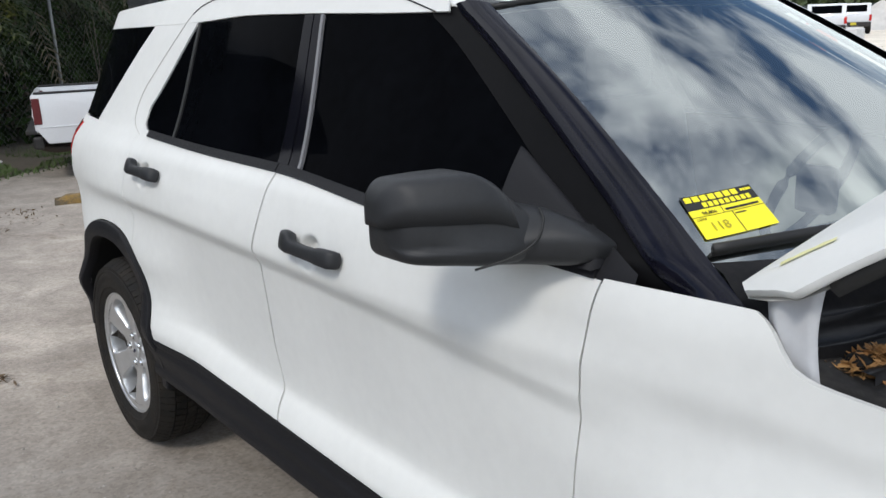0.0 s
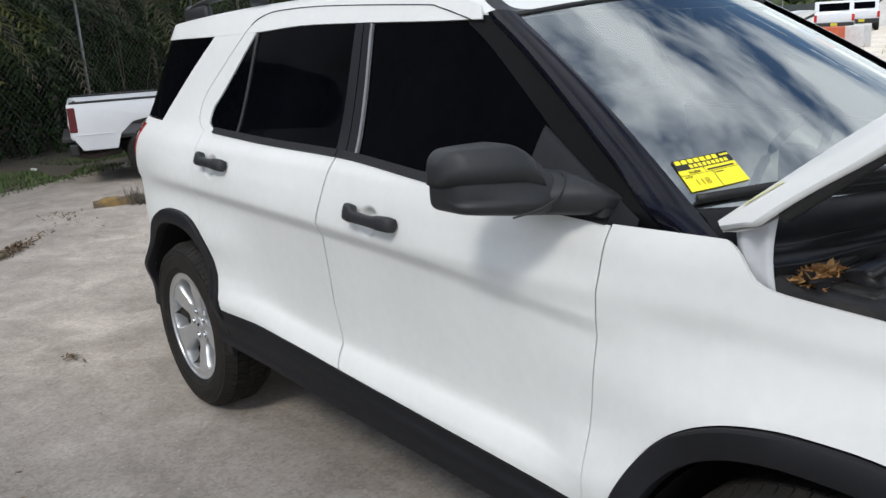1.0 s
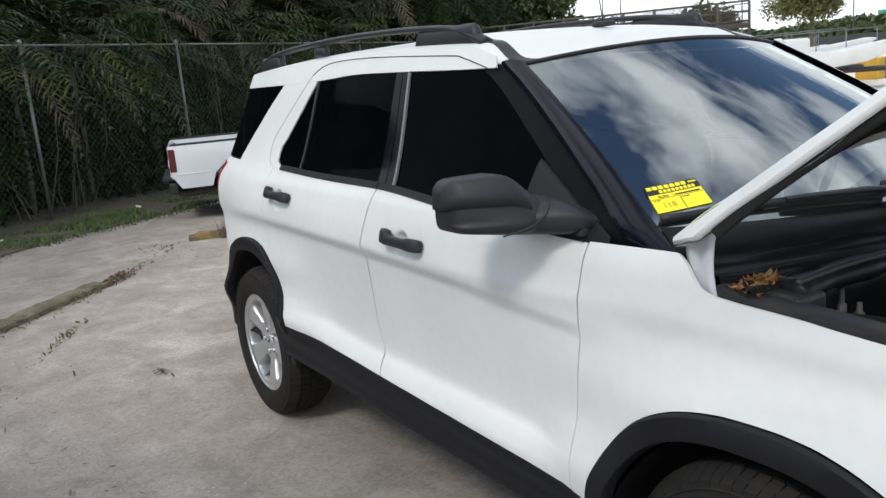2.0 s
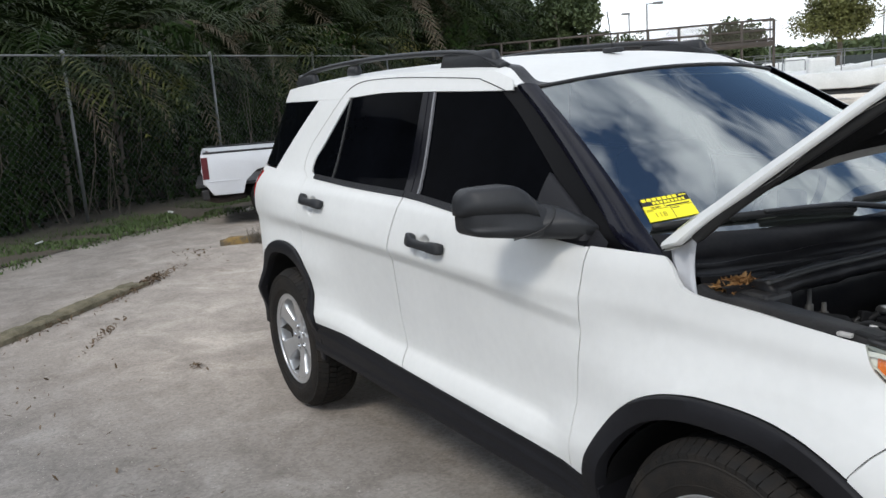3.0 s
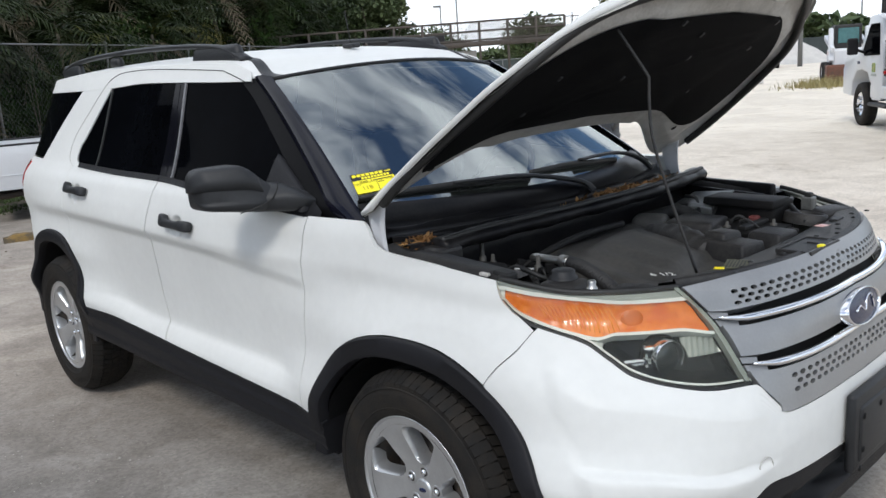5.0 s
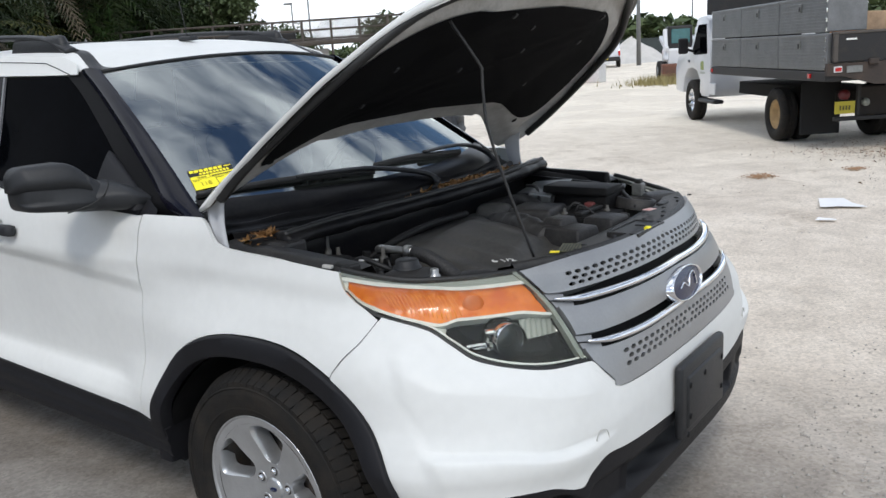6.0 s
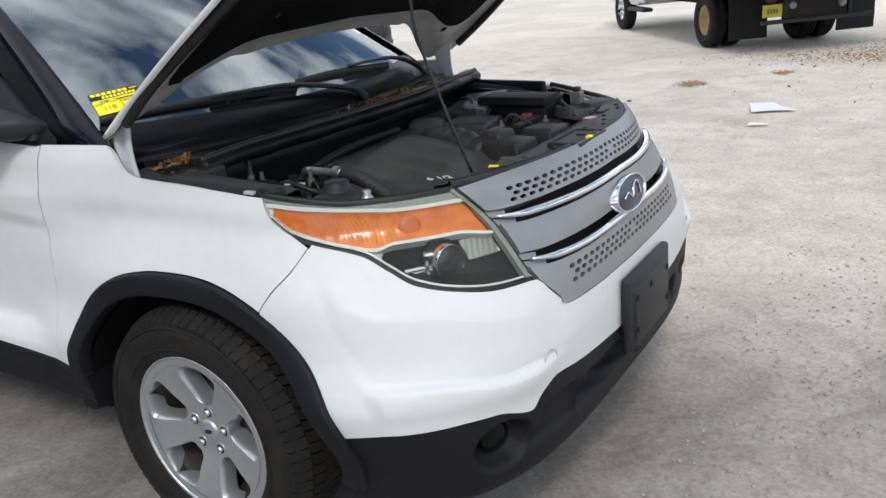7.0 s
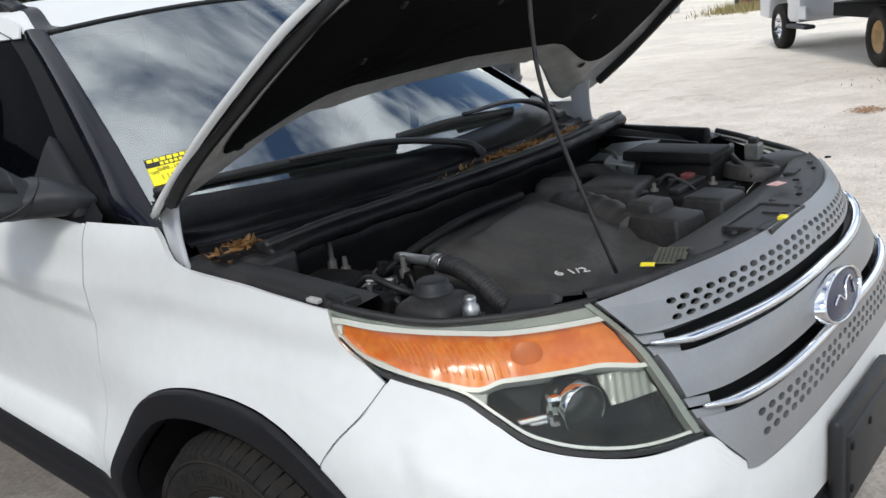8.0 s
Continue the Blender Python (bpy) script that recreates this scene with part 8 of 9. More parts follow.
CHECKER = mat("dulled_aluminium_plate", (0.185, 0.19, 0.195), 0.45, metal=0.55, var=0.22, scale=5, bump=0.3, bump_scale=90)
RUST = mat("rusty_steel", (0.060, 0.042, 0.032), 0.8, var=0.4, scale=3, second=(0.028, 0.025, 0.024), bump=0.3, bump_scale=40)
TAN = mat("tan_wheel_paint", (0.50, 0.33, 0.14), 0.6, var=0.25, scale=9, second=(0.30, 0.20, 0.10))
PLATE = mat("yellow_plate", (0.50, 0.42, 0.03), 0.5, var=0.1)
GATE_RIB = mat("worn_grey_brown_steel", (0.075, 0.066, 0.058), 0.7, var=0.35, scale=9)
TAN_BOARD = mat("weathered_tan_board", (0.34, 0.235, 0.15), 0.85, var=0.3, scale=6)
MULCH = mat("orange_mulch", (0.36, 0.16, 0.06), 0.95, var=0.4, scale=14, bump=0.8, bump_scale=30)
LAMP_RED = mat("dark_red_lamp", (0.10, 0.006, 0.008), 0.45, coat=0.0, var=0.3, scale=14)
HITCH = mat("dark_hitch_steel", (0.022, 0.017, 0.014), 0.8, var=0.4, scale=9)
DEEP = mat("deep_shadow_rubber", (0.012, 0.012, 0.012), 0.9, var=0.3, scale=10)


def side_profile(name, outline, half, material, parent, at_y=0.0, bevel=0.03, label="", smoothed=True):
    """A body pressed from a side outline (x, z), of width 2 * half, with rounded edges."""
    bm = bmesh.new()
    vs = [bm.verts.new((x, -half, z)) for x, z in outline]
    face = bm.faces.new(vs)
    ext = bmesh.ops.extrude_face_region(bm, geom=[face])
    for e in ext["geom"]:
        if isinstance(e, bmesh.types.BMVert):
            e.co.y = half
    bmesh.ops.recalc_face_normals(bm, faces=bm.faces)
    if bevel:
        edges = [e for e in bm.edges if len(e.link_faces) == 2]
        bmesh.ops.bevel(bm, geom=edges, offset=bevel, segments=2, affect="EDGES", profile=0.6, clamp_overlap=True)
    bmesh.ops.translate(bm, vec=(0, at_y, 0), verts=bm.verts)
    o = part(name, bm, material, parent, label, smooth=smoothed)
    o.data.set_sharp_from_angle(angle=radians(38))
    return o


def plain_wheel(parent, at, radius, width, rim_mat, flip, rim_r=0.55, dual=False):
    w = new("wheel")
    w.parent = parent
    w.matrix_local = Matrix.Translation(at) @ (pose(0, 0, 0, 0, 0, 180) if flip else pose(0, 0, 0))
    h = width / 2
    R = radius
    prof = [(R * rim_r, h * 0.7), (R * 0.62, h * 0.95), (R * 0.82, h), (R * 0.95, h * 0.86), (R, h * 0.6), (R, h * 0.25), (R * 0.985, h * 0.22), (R * 0.985, h * 0.10), (R, h * 0.07), (R, -h * 0.07), (R * 0.985, -h * 0.1), (R * 0.985, -h * 0.22), (R, -h * 0.25), (R, -h * 0.6), (R * 0.95, -h * 0.86), (R * 0.82, -h), (R * rim_r, -h * 0.7)]
    v, f = lathe(prof, 40)
    link("tyre", v, f, RUBBER, w)
    v, f = lathe([(0.0, h * 0.15), (R * 0.16, h * 0.2), (R * 0.20, -h * 0.1), (R * 0.40, -h * 0.15), (R * 0.47, h * 0.3), (R * rim_r, h * 0.72), (R * rim_r * 1.02, h * 0.6)], 32)
    link("rim", v, f, rim_mat, w)
    for k in range(6):
        th = k * math.pi / 3
        bm = box_bm((R * 0.10, 0.01, R * 0.10), (math.cos(th) * R * 0.31, -h * 0.11, math.sin(th) * R * 0.31), 0.004)
        part("rim_slot", bm, DEEP, w)
    return w


pickup = thing("pickup_truck", "white compact pickup parked with its tail towards the fence side", "pickup", at=(-10.30, 1.58, 0), rz=74)
pickup.scale = (0.94, 0.94, 0.94)
# local x forward, y left; rear axle at 0
bed = side_profile("bed_side", [(-0.95, 0.62), (-0.99, 0.80), (-0.96, 1.05), (1.05, 1.05), (1.05, 0.52), (0.42, 0.48), (0.38, 0.66), (0.22, 0.78), (0.0, 0.82), (-0.22, 0.78), (-0.38, 0.64), (-0.44, 0.46), (-0.85, 0.46)], 0.03, PICKUP_WHITE, pickup, at_y=-0.83, bevel=0.012)
side_profile("bed_side", [(-0.95, 0.62), (-0.99, 0.80), (-0.96, 1.05), (1.05, 1.05), (1.05, 0.52), (0.42, 0.48), (0.38, 0.66), (0.22, 0.78), (0.0, 0.82), (-0.22, 0.78), (-0.38, 0.64), (-0.44, 0.46), (-0.85, 0.46)], 0.03, PICKUP_WHITE, pickup, at_y=0.83, bevel=0.012)
part("tailgate", box_bm((0.06, 1.60, 0.46), (-0.95, 0, 0.81), 0.015), PICKUP_WHITE, pickup)
part("bed_floor", box_bm((2.1, 1.6, 0.05), (-0.04, 0, 0.60), 0.01), TRUCK_BLACK, pickup)
for y in (-0.83, 0.83):
    part("bed_rail_cap", box_bm((2.0, 0.075, 0.025), (0.06, y, 1.062), 0.01), TRUCK_BLACK, pickup)
    part("tail_lamp", box_bm((0.09, 0.08, 0.31), (-0.93, y, 0.85), 0.012), LAMP_RED, pickup)
    part("reverse_lamp", box_bm((0.092, 0.082, 0.06), (-0.93, y, 0.80), 0.012), LAMP_RED, pickup)
part("crease", box_bm((0.46, 0.012, 0.012), (-0.68, -0.862, 0.66), 0.004), PICKUP_WHITE, pickup)
part("rear_bumper", box_bm((0.12, 1.62, 0.16), (-0.96, 0, 0.47), 0.03), TRUCK_BLACK, pickup)
part("chassis", box_bm((4.2, 0.9, 0.14), (1.1, 0, 0.44), 0.03), DEEP, pickup)
v, f = tube(spline([(-0.95, -0.55, 0.40), (-0.75, -0.60, 0.36), (-0.4, -0.55, 0.40)], 5), 0.045, 10)
link("silencer", v, f, RUST, pickup)
side_profile("cab", [(1.10, 0.48), (1.10, 1.10), (1.22, 1.62), (1.45, 1.68), (2.2, 1.66), (2.75, 1.12), (3.85, 0.98), (3.95, 0.70), (3.92, 0.45), (3.45, 0.42), (3.40, 0.62), (3.12, 0.78), (2.84, 0.62), (2.78, 0.42)], 0.83, PICKUP_WHITE, pickup, bevel=0.04)
for y in (-0.832, 0.832):
    side_profile("cab_window", [(1.32, 1.14), (1.40, 1.56), (2.12, 1.55), (2.50, 1.14)], 0.004, TINTED, pickup, at_y=y, bevel=0)
part("rear_window", box_bm((0.02, 1.3, 0.38), (1.15, 0, 1.38), 0.01), TINTED, pickup)
for x in (0.0, 3.1):
    for y, fl in ((-0.72, True), (0.72, False)):
        plain_wheel(pickup, (x, y, 0.345), 0.345, 0.22, RIM, fl)

# ---- flatbed work truck with side boxes ----
truck = thing("flatbed_truck", "white work truck with dull aluminium side boxes and dark dump bed", "truck", at=(-1.06, 11.36, 0), rz=126.9)
side_profile("cab", [(2.98, 0.62), (2.98, 1.22), (3.08, 1.92), (3.25, 2.0), (3.75, 1.99), (4.22, 1.40), (5.15, 1.24), (5.28, 1.0), (5.26, 0.55), (4.72, 0.52), (4.66, 0.82), (4.42, 1.0), (4.12, 1.03), (3.82, 0.98), (3.60, 0.78), (3.55, 0.50), (3.05, 0.50)], 0.98, PICKUP_WHITE, truck, bevel=0.05, label="white cab with long bonnet")
for y in (-0.984, 0.984):
    side_profile("cab_window", [(3.14, 1.30), (3.20, 1.84), (3.66, 1.84), (4.06, 1.36), (3.95, 1.28)], 0.005, TINTED, truck, at_y=y, bevel=0)
    part("running_board", box_bm((0.95, 0.20, 0.07), (3.02, y * 0.97, 0.44), 0.03), GREY_PLASTIC, truck)
    part("rocker", box_bm((0.9, 0.05, 0.22), (3.15, y * 0.97, 0.66), 0.02), PICKUP_WHITE, truck)
    m_ = new("door_mirror")
    m_.parent = truck
    part("mirror_head", box_bm((0.10, 0.18, 0.30), (3.95, y * 1.22, 1.46), 0.03), BLACK_PLASTIC, m_)
    v, f = tube([(3.92, y, 1.34), (3.94, y * 1.16, 1.40)], 0.025, 8)
    link("mirror_arm", v, f, BLACK_PLASTIC, m_)
part("fender_badge", box_bm((0.12, 0.012, 0.05), (4.30, 0.985, 1.16), 0.004), BLUE_BADGE, truck)
part("door_emblem", box_bm((0.12, 0.008, 0.16), (3.42, 0.987, 1.08), 0.02), mat("door_emblem_green", (0.12, 0.30, 0.16), 0.5, second=(0.55, 0.42, 0.10), scale=20), truck, "small green and gold door emblem")
part("door_emblem", box_bm((0.26, 0.008, 0.04), (3.42, 0.987, 0.95), 0.002), mat("door_print_grey", (0.35, 0.38, 0.36), 0.5), truck, "bar of unreadable lettering")
part("cab_rear_window", box_bm((0.02, 1.4, 0.4), (3.0, 0, 1.65), 0.01), TINTED, truck)
part("headboard", box_bm((0.08, 2.2, 0.28), (2.78, 0, 2.13), 0.01), TRUCK_BLACK, truck)
part("frame_rail", box_bm((6.2, 0.85, 0.22), (1.9, 0, 0.66), 0.02), DEEP, truck)
part("bed_rail", box_bm((4.55, 2.24, 0.13), (0.22, 0, 1.02), 0.015), TRUCK_BLACK, truck, "long black bed side rail")
for tier, z in ((0, 1.09), (1, 1.565)):
    for bi, (x0, x1) in enumerate(((-2.02, -0.52), (-0.50, 1.00), (1.02, 2.48))):
        bx = part("tool_box", box_bm((x1 - x0, 0.50, 0.46), ((x0 + x1) / 2, 0.86, z + 0.235), 0.012), CHECKER, truck, "dull ribbed aluminium side tool box")
        part("lid_lip", box_bm((x1 - x0 - 0.02, 0.02, 0.03), ((x0 + x1) / 2, 1.115, z + 0.44), 0.006), CHECKER, bx)
        latch = part("box_latch", box_bm((0.085, 0.016, 0.115), ((x0 + x1) / 2 + 0.05, 1.118, z + 0.33), 0.007), DULL_METAL, bx, "small recessed paddle latch")
        part("paddle", box_bm((0.045, 0.012, 0.065), ((x0 + x1) / 2 + 0.05, 1.126, z + 0.315), 0.005), TRUCK_BLACK, latch)
        for q in range(9):
            part("rib", box_bm((x1 - x0 - 0.04, 0.010, 0.012), ((x0 + x1) / 2, 1.113, z + 0.05 + 0.041 * q), 0.003), CHECKER, bx)
for k in range(8):
    part("rivet_strip", box_bm((0.02, 0.016, 0.05), (-2.01, 1.118, 1.12 + 0.12 * k), 0.004), CHROME, truck)
for x in (2.42, -1.60):
    part("marker_lamp", box_bm((0.07, 0.03, 0.06), (x, 1.13, 1.02), 0.01), RED, truck)
# dump body: open rear with ribbed gate
part("dump_side", box_bm((3.9, 0.06, 0.42), (0.55, 0.58, 1.31), 0.01), TRUCK_BLACK, truck)
part("dump_side", box_bm((3.9, 0.06, 0.62), (0.55, -1.08, 1.41), 0.01), TRUCK_BLACK, truck)
part("dump_gate", box_bm((0.06, 2.14, 0.34), (-2.08, -0.01, 1.365), 0.01), TRUCK_BLACK, truck, "black steel tailgate with ribs")
for y in (1.04, 0.14, -0.41, -1.05):
    part("gate_rib", box_bm((0.05, 0.055, 0.34), (-2.12, y, 1.365), 0.01), GATE_RIB, truck)
part("gate_top", box_bm((0.07, 2.16, 0.035), (-2.085, -0.01, 1.55), 0.01), GATE_RIB, truck)
part("gate_hinge", box_bm((0.06, 0.12, 0.07), (-2.13, 0.56, 1.185), 0.012), RUST, truck)
part("gate_marking", box_bm((0.004, 0.13, 0.022), (-2.112, 0.84, 1.47), 0), WRITE_WHITE, truck, "bar of unreadable white figures")
bm = bmesh.new()
apron_vs = [bm.verts.new((-2.10, y, z)) for y, z in ((1.12, 1.18), (1.12, 1.03), (0.92, 1.02), (0.50, 0.90), (-0.62, 0.87), (-0.95, 0.97), (-1.12, 0.99), (-1.12, 1.18))]
apron_face = bm.faces.new(apron_vs)
for e in bmesh.ops.extrude_face_region(bm, geom=[apron_face])["geom"]:
    if isinstance(e, bmesh.types.BMVert):
        e.co.x = -2.03
bmesh.ops.recalc_face_normals(bm, faces=bm.faces)
part("rear_apron", bm, RUST, truck, "rusty rear cross member")
for y, z in ((0.99, 1.105), (0.24, 1.09), (-0.02, 1.085), (-0.29, 1.08)):
    lamp = part("rear_lamp", box_bm((0.02, 0.105, 0.075), (-2.105, y, z), 0.008), PICKUP_WHITE if y > 0.9 else RUST, truck, "small red lamp in a pale surround" if y > 0.9 else "")
    part("lens", box_bm((0.02, 0.08, 0.05), (-2.115, y, z), 0.008), RED, lamp)
part("reflector", box_bm((0.015, 0.20, 0.085), (-2.106, 0.785, 1.10), 0.005), DULL_METAL, truck, "scuffed grey reflector plate")
part("mulch_heap", box_bm((1.8, 1.3, 0.5), (-0.2, -0.25, 1.45), 0.2, taper=(0.4, 0.4)), MULCH, truck, "heap of orange mulch in the bed", smooth=True)
part("board", box_bm((0.05, 1.75, 0.24), (-1.90, -0.20, 1.655), 0.012, rot=Euler((0.03, 0, 0)).to_matrix()), TAN_BOARD, truck, "weathered tan board over the tailgate")
for y in (0.63, -0.95):
    part("mud_flap", box_bm((0.025, 0.56, 0.74), (-0.85, y, 0.53), 0.01), DEEP, truck, "black rubber mud flap")
part("hitch_beam", box_bm((0.08, 1.56, 0.055), (-1.50, -0.04, 0.425), 0.01), TRUCK_BLACK, truck)
part("hitch_plate", box_bm((0.05, 0.86, 0.38), (-1.40, -0.05, 0.64), 0.01), HITCH, truck)
for y in (0.40, -0.50):
    part("hitch_upright", box_bm((0.05, 0.05, 0.46), (-1.46, y, 0.64), 0.008), TRUCK_BLACK, truck)
np_ = part("number_plate", box_bm((0.012, 0.27, 0.165), (-1.52, 0.605, 0.575), 0.004), PLATE, truck, "yellow number plate with dark bars")
for k in range(4):
    part("plate_bar", box_bm((0.004, 0.024, 0.06), (-1.528, 0.545 + 0.04 * k, 0.57), 0), mat("faded_plate_ink", (0.12, 0.10, 0.02), 0.6) if k == 0 else bpy.data.materials["faded_plate_ink"], np_)
for y, z, r_, m_ in ((0.59, 0.74, 0.072, LAMP_RED), (-0.66, 0.71, 0.072, LAMP_RED), (0.30, 0.625, 0.052, LAMP_HAZE), (-0.39, 0.60, 0.052, LAMP_HAZE)):
    v, f = lathe([(0.0, 0.03), (r_ * 0.8, 0.022), (r_, 0.0), (r_, -0.04)], 20)
    o = link("round_lamp", v, f, m_, truck)
    o.matrix_local = Matrix.Translation((-1.48, y, z)) @ pose(0, 0, 0, 0, 0, 90)
for y, fl in ((0.84, False), (0.56, False), (-0.84, True), (-0.56, True)):
    plain_wheel(truck, (0.0, y, 0.40), 0.40, 0.24, TAN, fl)
for y, fl in ((0.88, False), (-0.88, True)):
    w = plain_wheel(truck, (4.13, y, 0.40), 0.40, 0.24, CHROME, fl)
    for k in range(8):
        th = k * math.pi / 4
        v, f = lathe([(0.012, 0.14), (0.016, 0.06), (0.016, 0.04)], 8)
        o = link("lug_cover", v, f, CHROME, w)
        o.location = (math.cos(th) * 0.13, 0.0, math.sin(th) * 0.13)

# ---- far side of the yard ----
FAR_LEAF = mat("far_foliage", (0.035, 0.060, 0.020), 0.7, var=0.4, scale=0.7, second=(0.085, 0.11, 0.035), spread=(0.38, 0.7))
OLIVE_LEAF = mat("olive_tree_foliage", (0.085, 0.095, 0.025), 0.6, var=0.4, scale=0.9, second=(0.16, 0.16, 0.045), spread=(0.38, 0.7))


def leafy_tree(name, label, at, trunk_h, crown, seed, count, material, leaf=0.16):
    """crown: (rx, ry, rz) of the leaf mass; many small clumps round limbs."""
    rnd = random.Random(seed)
    tree = thing(name, label, "tree", at=at)
    v, f = [], []
    tops = []
    tube(spline([(0, 0, 0), (0.1, 0.05, trunk_h * 0.5), (0.05, 0.1, trunk_h)], 4), lambda t: crown[0] * 0.07 * (1.2 - 0.5 * t), 8, v, f)
    for k in range(9):
        a = 6.283 * k / 9 + rnd.uniform(-0.3, 0.3)
        rr = rnd.uniform(0.45, 0.85)
        tip = Vector((math.cos(a) * crown[0] * rr, math.sin(a) * crown[1] * rr, trunk_h + crown[2] * rnd.uniform(0.5, 1.7)))
        tops.append(tip)
        tube(spline([(0.05, 0.1, trunk_h * 0.9), tip * 0.5 + Vector((0, 0, trunk_h * 0.4)), tip], 4), lambda t: crown[0] * 0.03 * (1.1 - t), 5, v, f)
    link("trunk", v, f, BARK, tree)
    clumps = [(Vector((math.cos(a) * crown[0] * q, math.sin(a) * crown[1] * q, trunk_h + crown[2] * (1 + h))), rnd.uniform(0.25, 0.45)) for a, q, h in [(rnd.uniform(0, 6.283), rnd.uniform(0.1, 0.85), rnd.uniform(-0.75, 0.85)) for _ in range(34)]]
    v, f = [], []
    for _ in range(count):
        c, s = rnd.choice(clumps)
        d = Vector((rnd.gauss(0, 1), rnd.gauss(0, 1), rnd.gauss(0, 0.8))).normalized() * s * crown[0] * rnd.random() ** 0.4
        p = c + d
        L = leaf * rnd.uniform(0.6, 1.4)
        rot = Euler((rnd.uniform(-1, 1), rnd.uniform(-1, 1), rnd.uniform(0, 6.28))).to_matrix()
        base = len(v)
        for q in ((-L, 0, 0), (0, L * 0.5, 0), (L, 0, 0), (0, -L * 0.5, 0)):
            v.append(p + rot @ Vector(q))
        f.append((base, base + 1, base + 2, base + 3))
    link("crown", v, f, material, tree, smooth=False)
    return tree


leafy_tree("yard_tree", "large olive-green tree beyond the yard", (-32.0, 47.4, 0), 3.2, (2.7, 2.7, 1.75), 4, 22000, OLIVE_LEAF, 0.105)
leafy_tree("round_tree", "low dense tree behind the trailers", (-37.3, 43.4, 0), 1.9, (2.2, 2.2, 1.2), 5, 4500, FAR_LEAF, 0.17)
leafy_tree("edge_tree", "dark broadleaf tree at the end of the palm row", (-22.6, 17.4, 0), 1.8, (1.9, 1.9, 1.35), 6, 14000, FAR_LEAF, 0.085)
leafy_tree("edge_shrub", "green shrub at the end of the palm row", (-24.2, 22.0, 0), 0.9, (2.0, 2.0, 1.0), 7, 9000, FAR_LEAF, 0.085)
rnd = random.Random(9)
v, f = [], []
for _ in range(16000):
    a = rnd.uniform(0.0, 1.0)
    x = mix(-150, 60, a) + rnd.uniform(-3, 3)
    y = 118 + 18 * math.sin(a * 9) + rnd.uniform(-4, 4)
    h = 4.0 + 1.6 * noise.noise(Vector((x * 0.08, 0, 0))) + 1.0 * noise.noise(Vector((x * 0.4, 1, 0)))
    p = Vector((x, y, h * rnd.random() ** 0.7))
    L = rnd.uniform(0.4, 1.0)
    rot = Euler((rnd.uniform(-1, 1), rnd.uniform(-1, 1), rnd.uniform(0, 6.28))).to_matrix()
    base = len(v)
    for q in ((-L, 0, 0), (0, L * 0.6, 0), (L, 0, 0), (0, -L * 0.6, 0)):
        v.append(p + rot @ Vector(q))
    f.append((base, base + 1, base + 2, base + 3))
tagged(link("far_trees", v, f, FAR_LEAF, smooth=False), "distant low line of trees", "trees", kind="stuff")
# gravel heaps
HEAP = mat("white_gravel_heap", (0.55, 0.53, 0.50), 0.95, var=0.15, scale=1.2, bump=0.6, bump_scale=6)
for x, y, rx, h, lab in ((-26.9, 61.6, 3.4, 2.0, 1), (-23.0, 64.5, 3.2, 1.5, 2), (-33.0, 66.0, 3.8, 1.5, 3), (-19.0, 66, 2.5, 1.1, 4)):
    v, f = [], []
    for i in range(11):
        t = i / 10
        for k in range(28):
            th = 2 * math.pi * k / 28
            r_ = rx * t * (1 + 0.15 * noise.noise(Vector((math.cos(th), math.sin(th), lab))))
            v.append((x + r_ * math.cos(th), y + r_ * math.sin(th), h * (1 - t) ** 1.1 * (1 + 0.2 * noise.noise(Vector((math.cos(th) * 2, t * 3, lab)))) - 0.02))
    for i in range(10):
        for k in range(28):
            f.append((i * 28 + k, (i + 1) * 28 + k, (i + 1) * 28 + (k + 1) % 28, i * 28 + (k + 1) % 28))
    tagged(link("gravel_mound", v, f, HEAP), "pale heap of crushed gravel", "gravel heap", group="gravel heaps")
# screen fence behind the heaps
v, f = [], []
tagged(part("screen_fence", box_bm((120, 0.1, 1.9), (-40, 82, 0.95), 0.02), mat("green_screen_cloth", (0.035, 0.045, 0.045), 0.8, var=0.3, scale=0.6)), "dark green screened fence across the yard end", "fence", kind="structure")


def pole(name, label, at, h, r=0.12, arm=0.0, yaw=0.0, crossarm=0.0):
    p = thing(name, label, "pole", at=at, rz=yaw)
    v, f = tube([(0, 0, 0), (0, 0, h * 0.5), (0, 0, h)], lambda t: r * (1 - 0.35 * t), 8)
    link("shaft", v, f, GALV, p)
    if arm:
        v, f = tube([(0, 0, h - 0.05), (arm, 0, h)], r * 0.45, 6)
        link("arm", v, f, GALV, p)
        part("lamp_head", box_bm((0.75, 0.35, 0.18), (arm + 0.3, 0, h), 0.05), GALV, p)
    if crossarm:
        part("crossarm", box_bm((crossarm, 0.12, 0.14), (0, 0, h - 0.6), 0.01), BARK, p)
    return p


pole("street_lamp", "tall grey yard lamp on a slim pole", (-48.2, 46.95, 0), 6.95, 0.09, 0.6, 60)
pole("street_lamp", "tall grey yard lamp on a slim pole", (-56.4, 52.9, 0), 6.95, 0.09, -0.6, 60)
for x, y, h, c in ((-22.4, 52.6, 8.5, 0), (-40, 110, 9.0, 2.2), (-52, 112, 8.4, 2.0), (-64, 105, 8.0, 2.0), (-32, 116, 9.0, 2.2), (-76, 98, 8.0, 2.0), (-20, 118, 9, 2.0)):
    pole("utility_pole", "wooden utility pole far behind the yard", (x, y, 0), h, 0.13 if c else 0.16, crossarm=c, yaw=30)


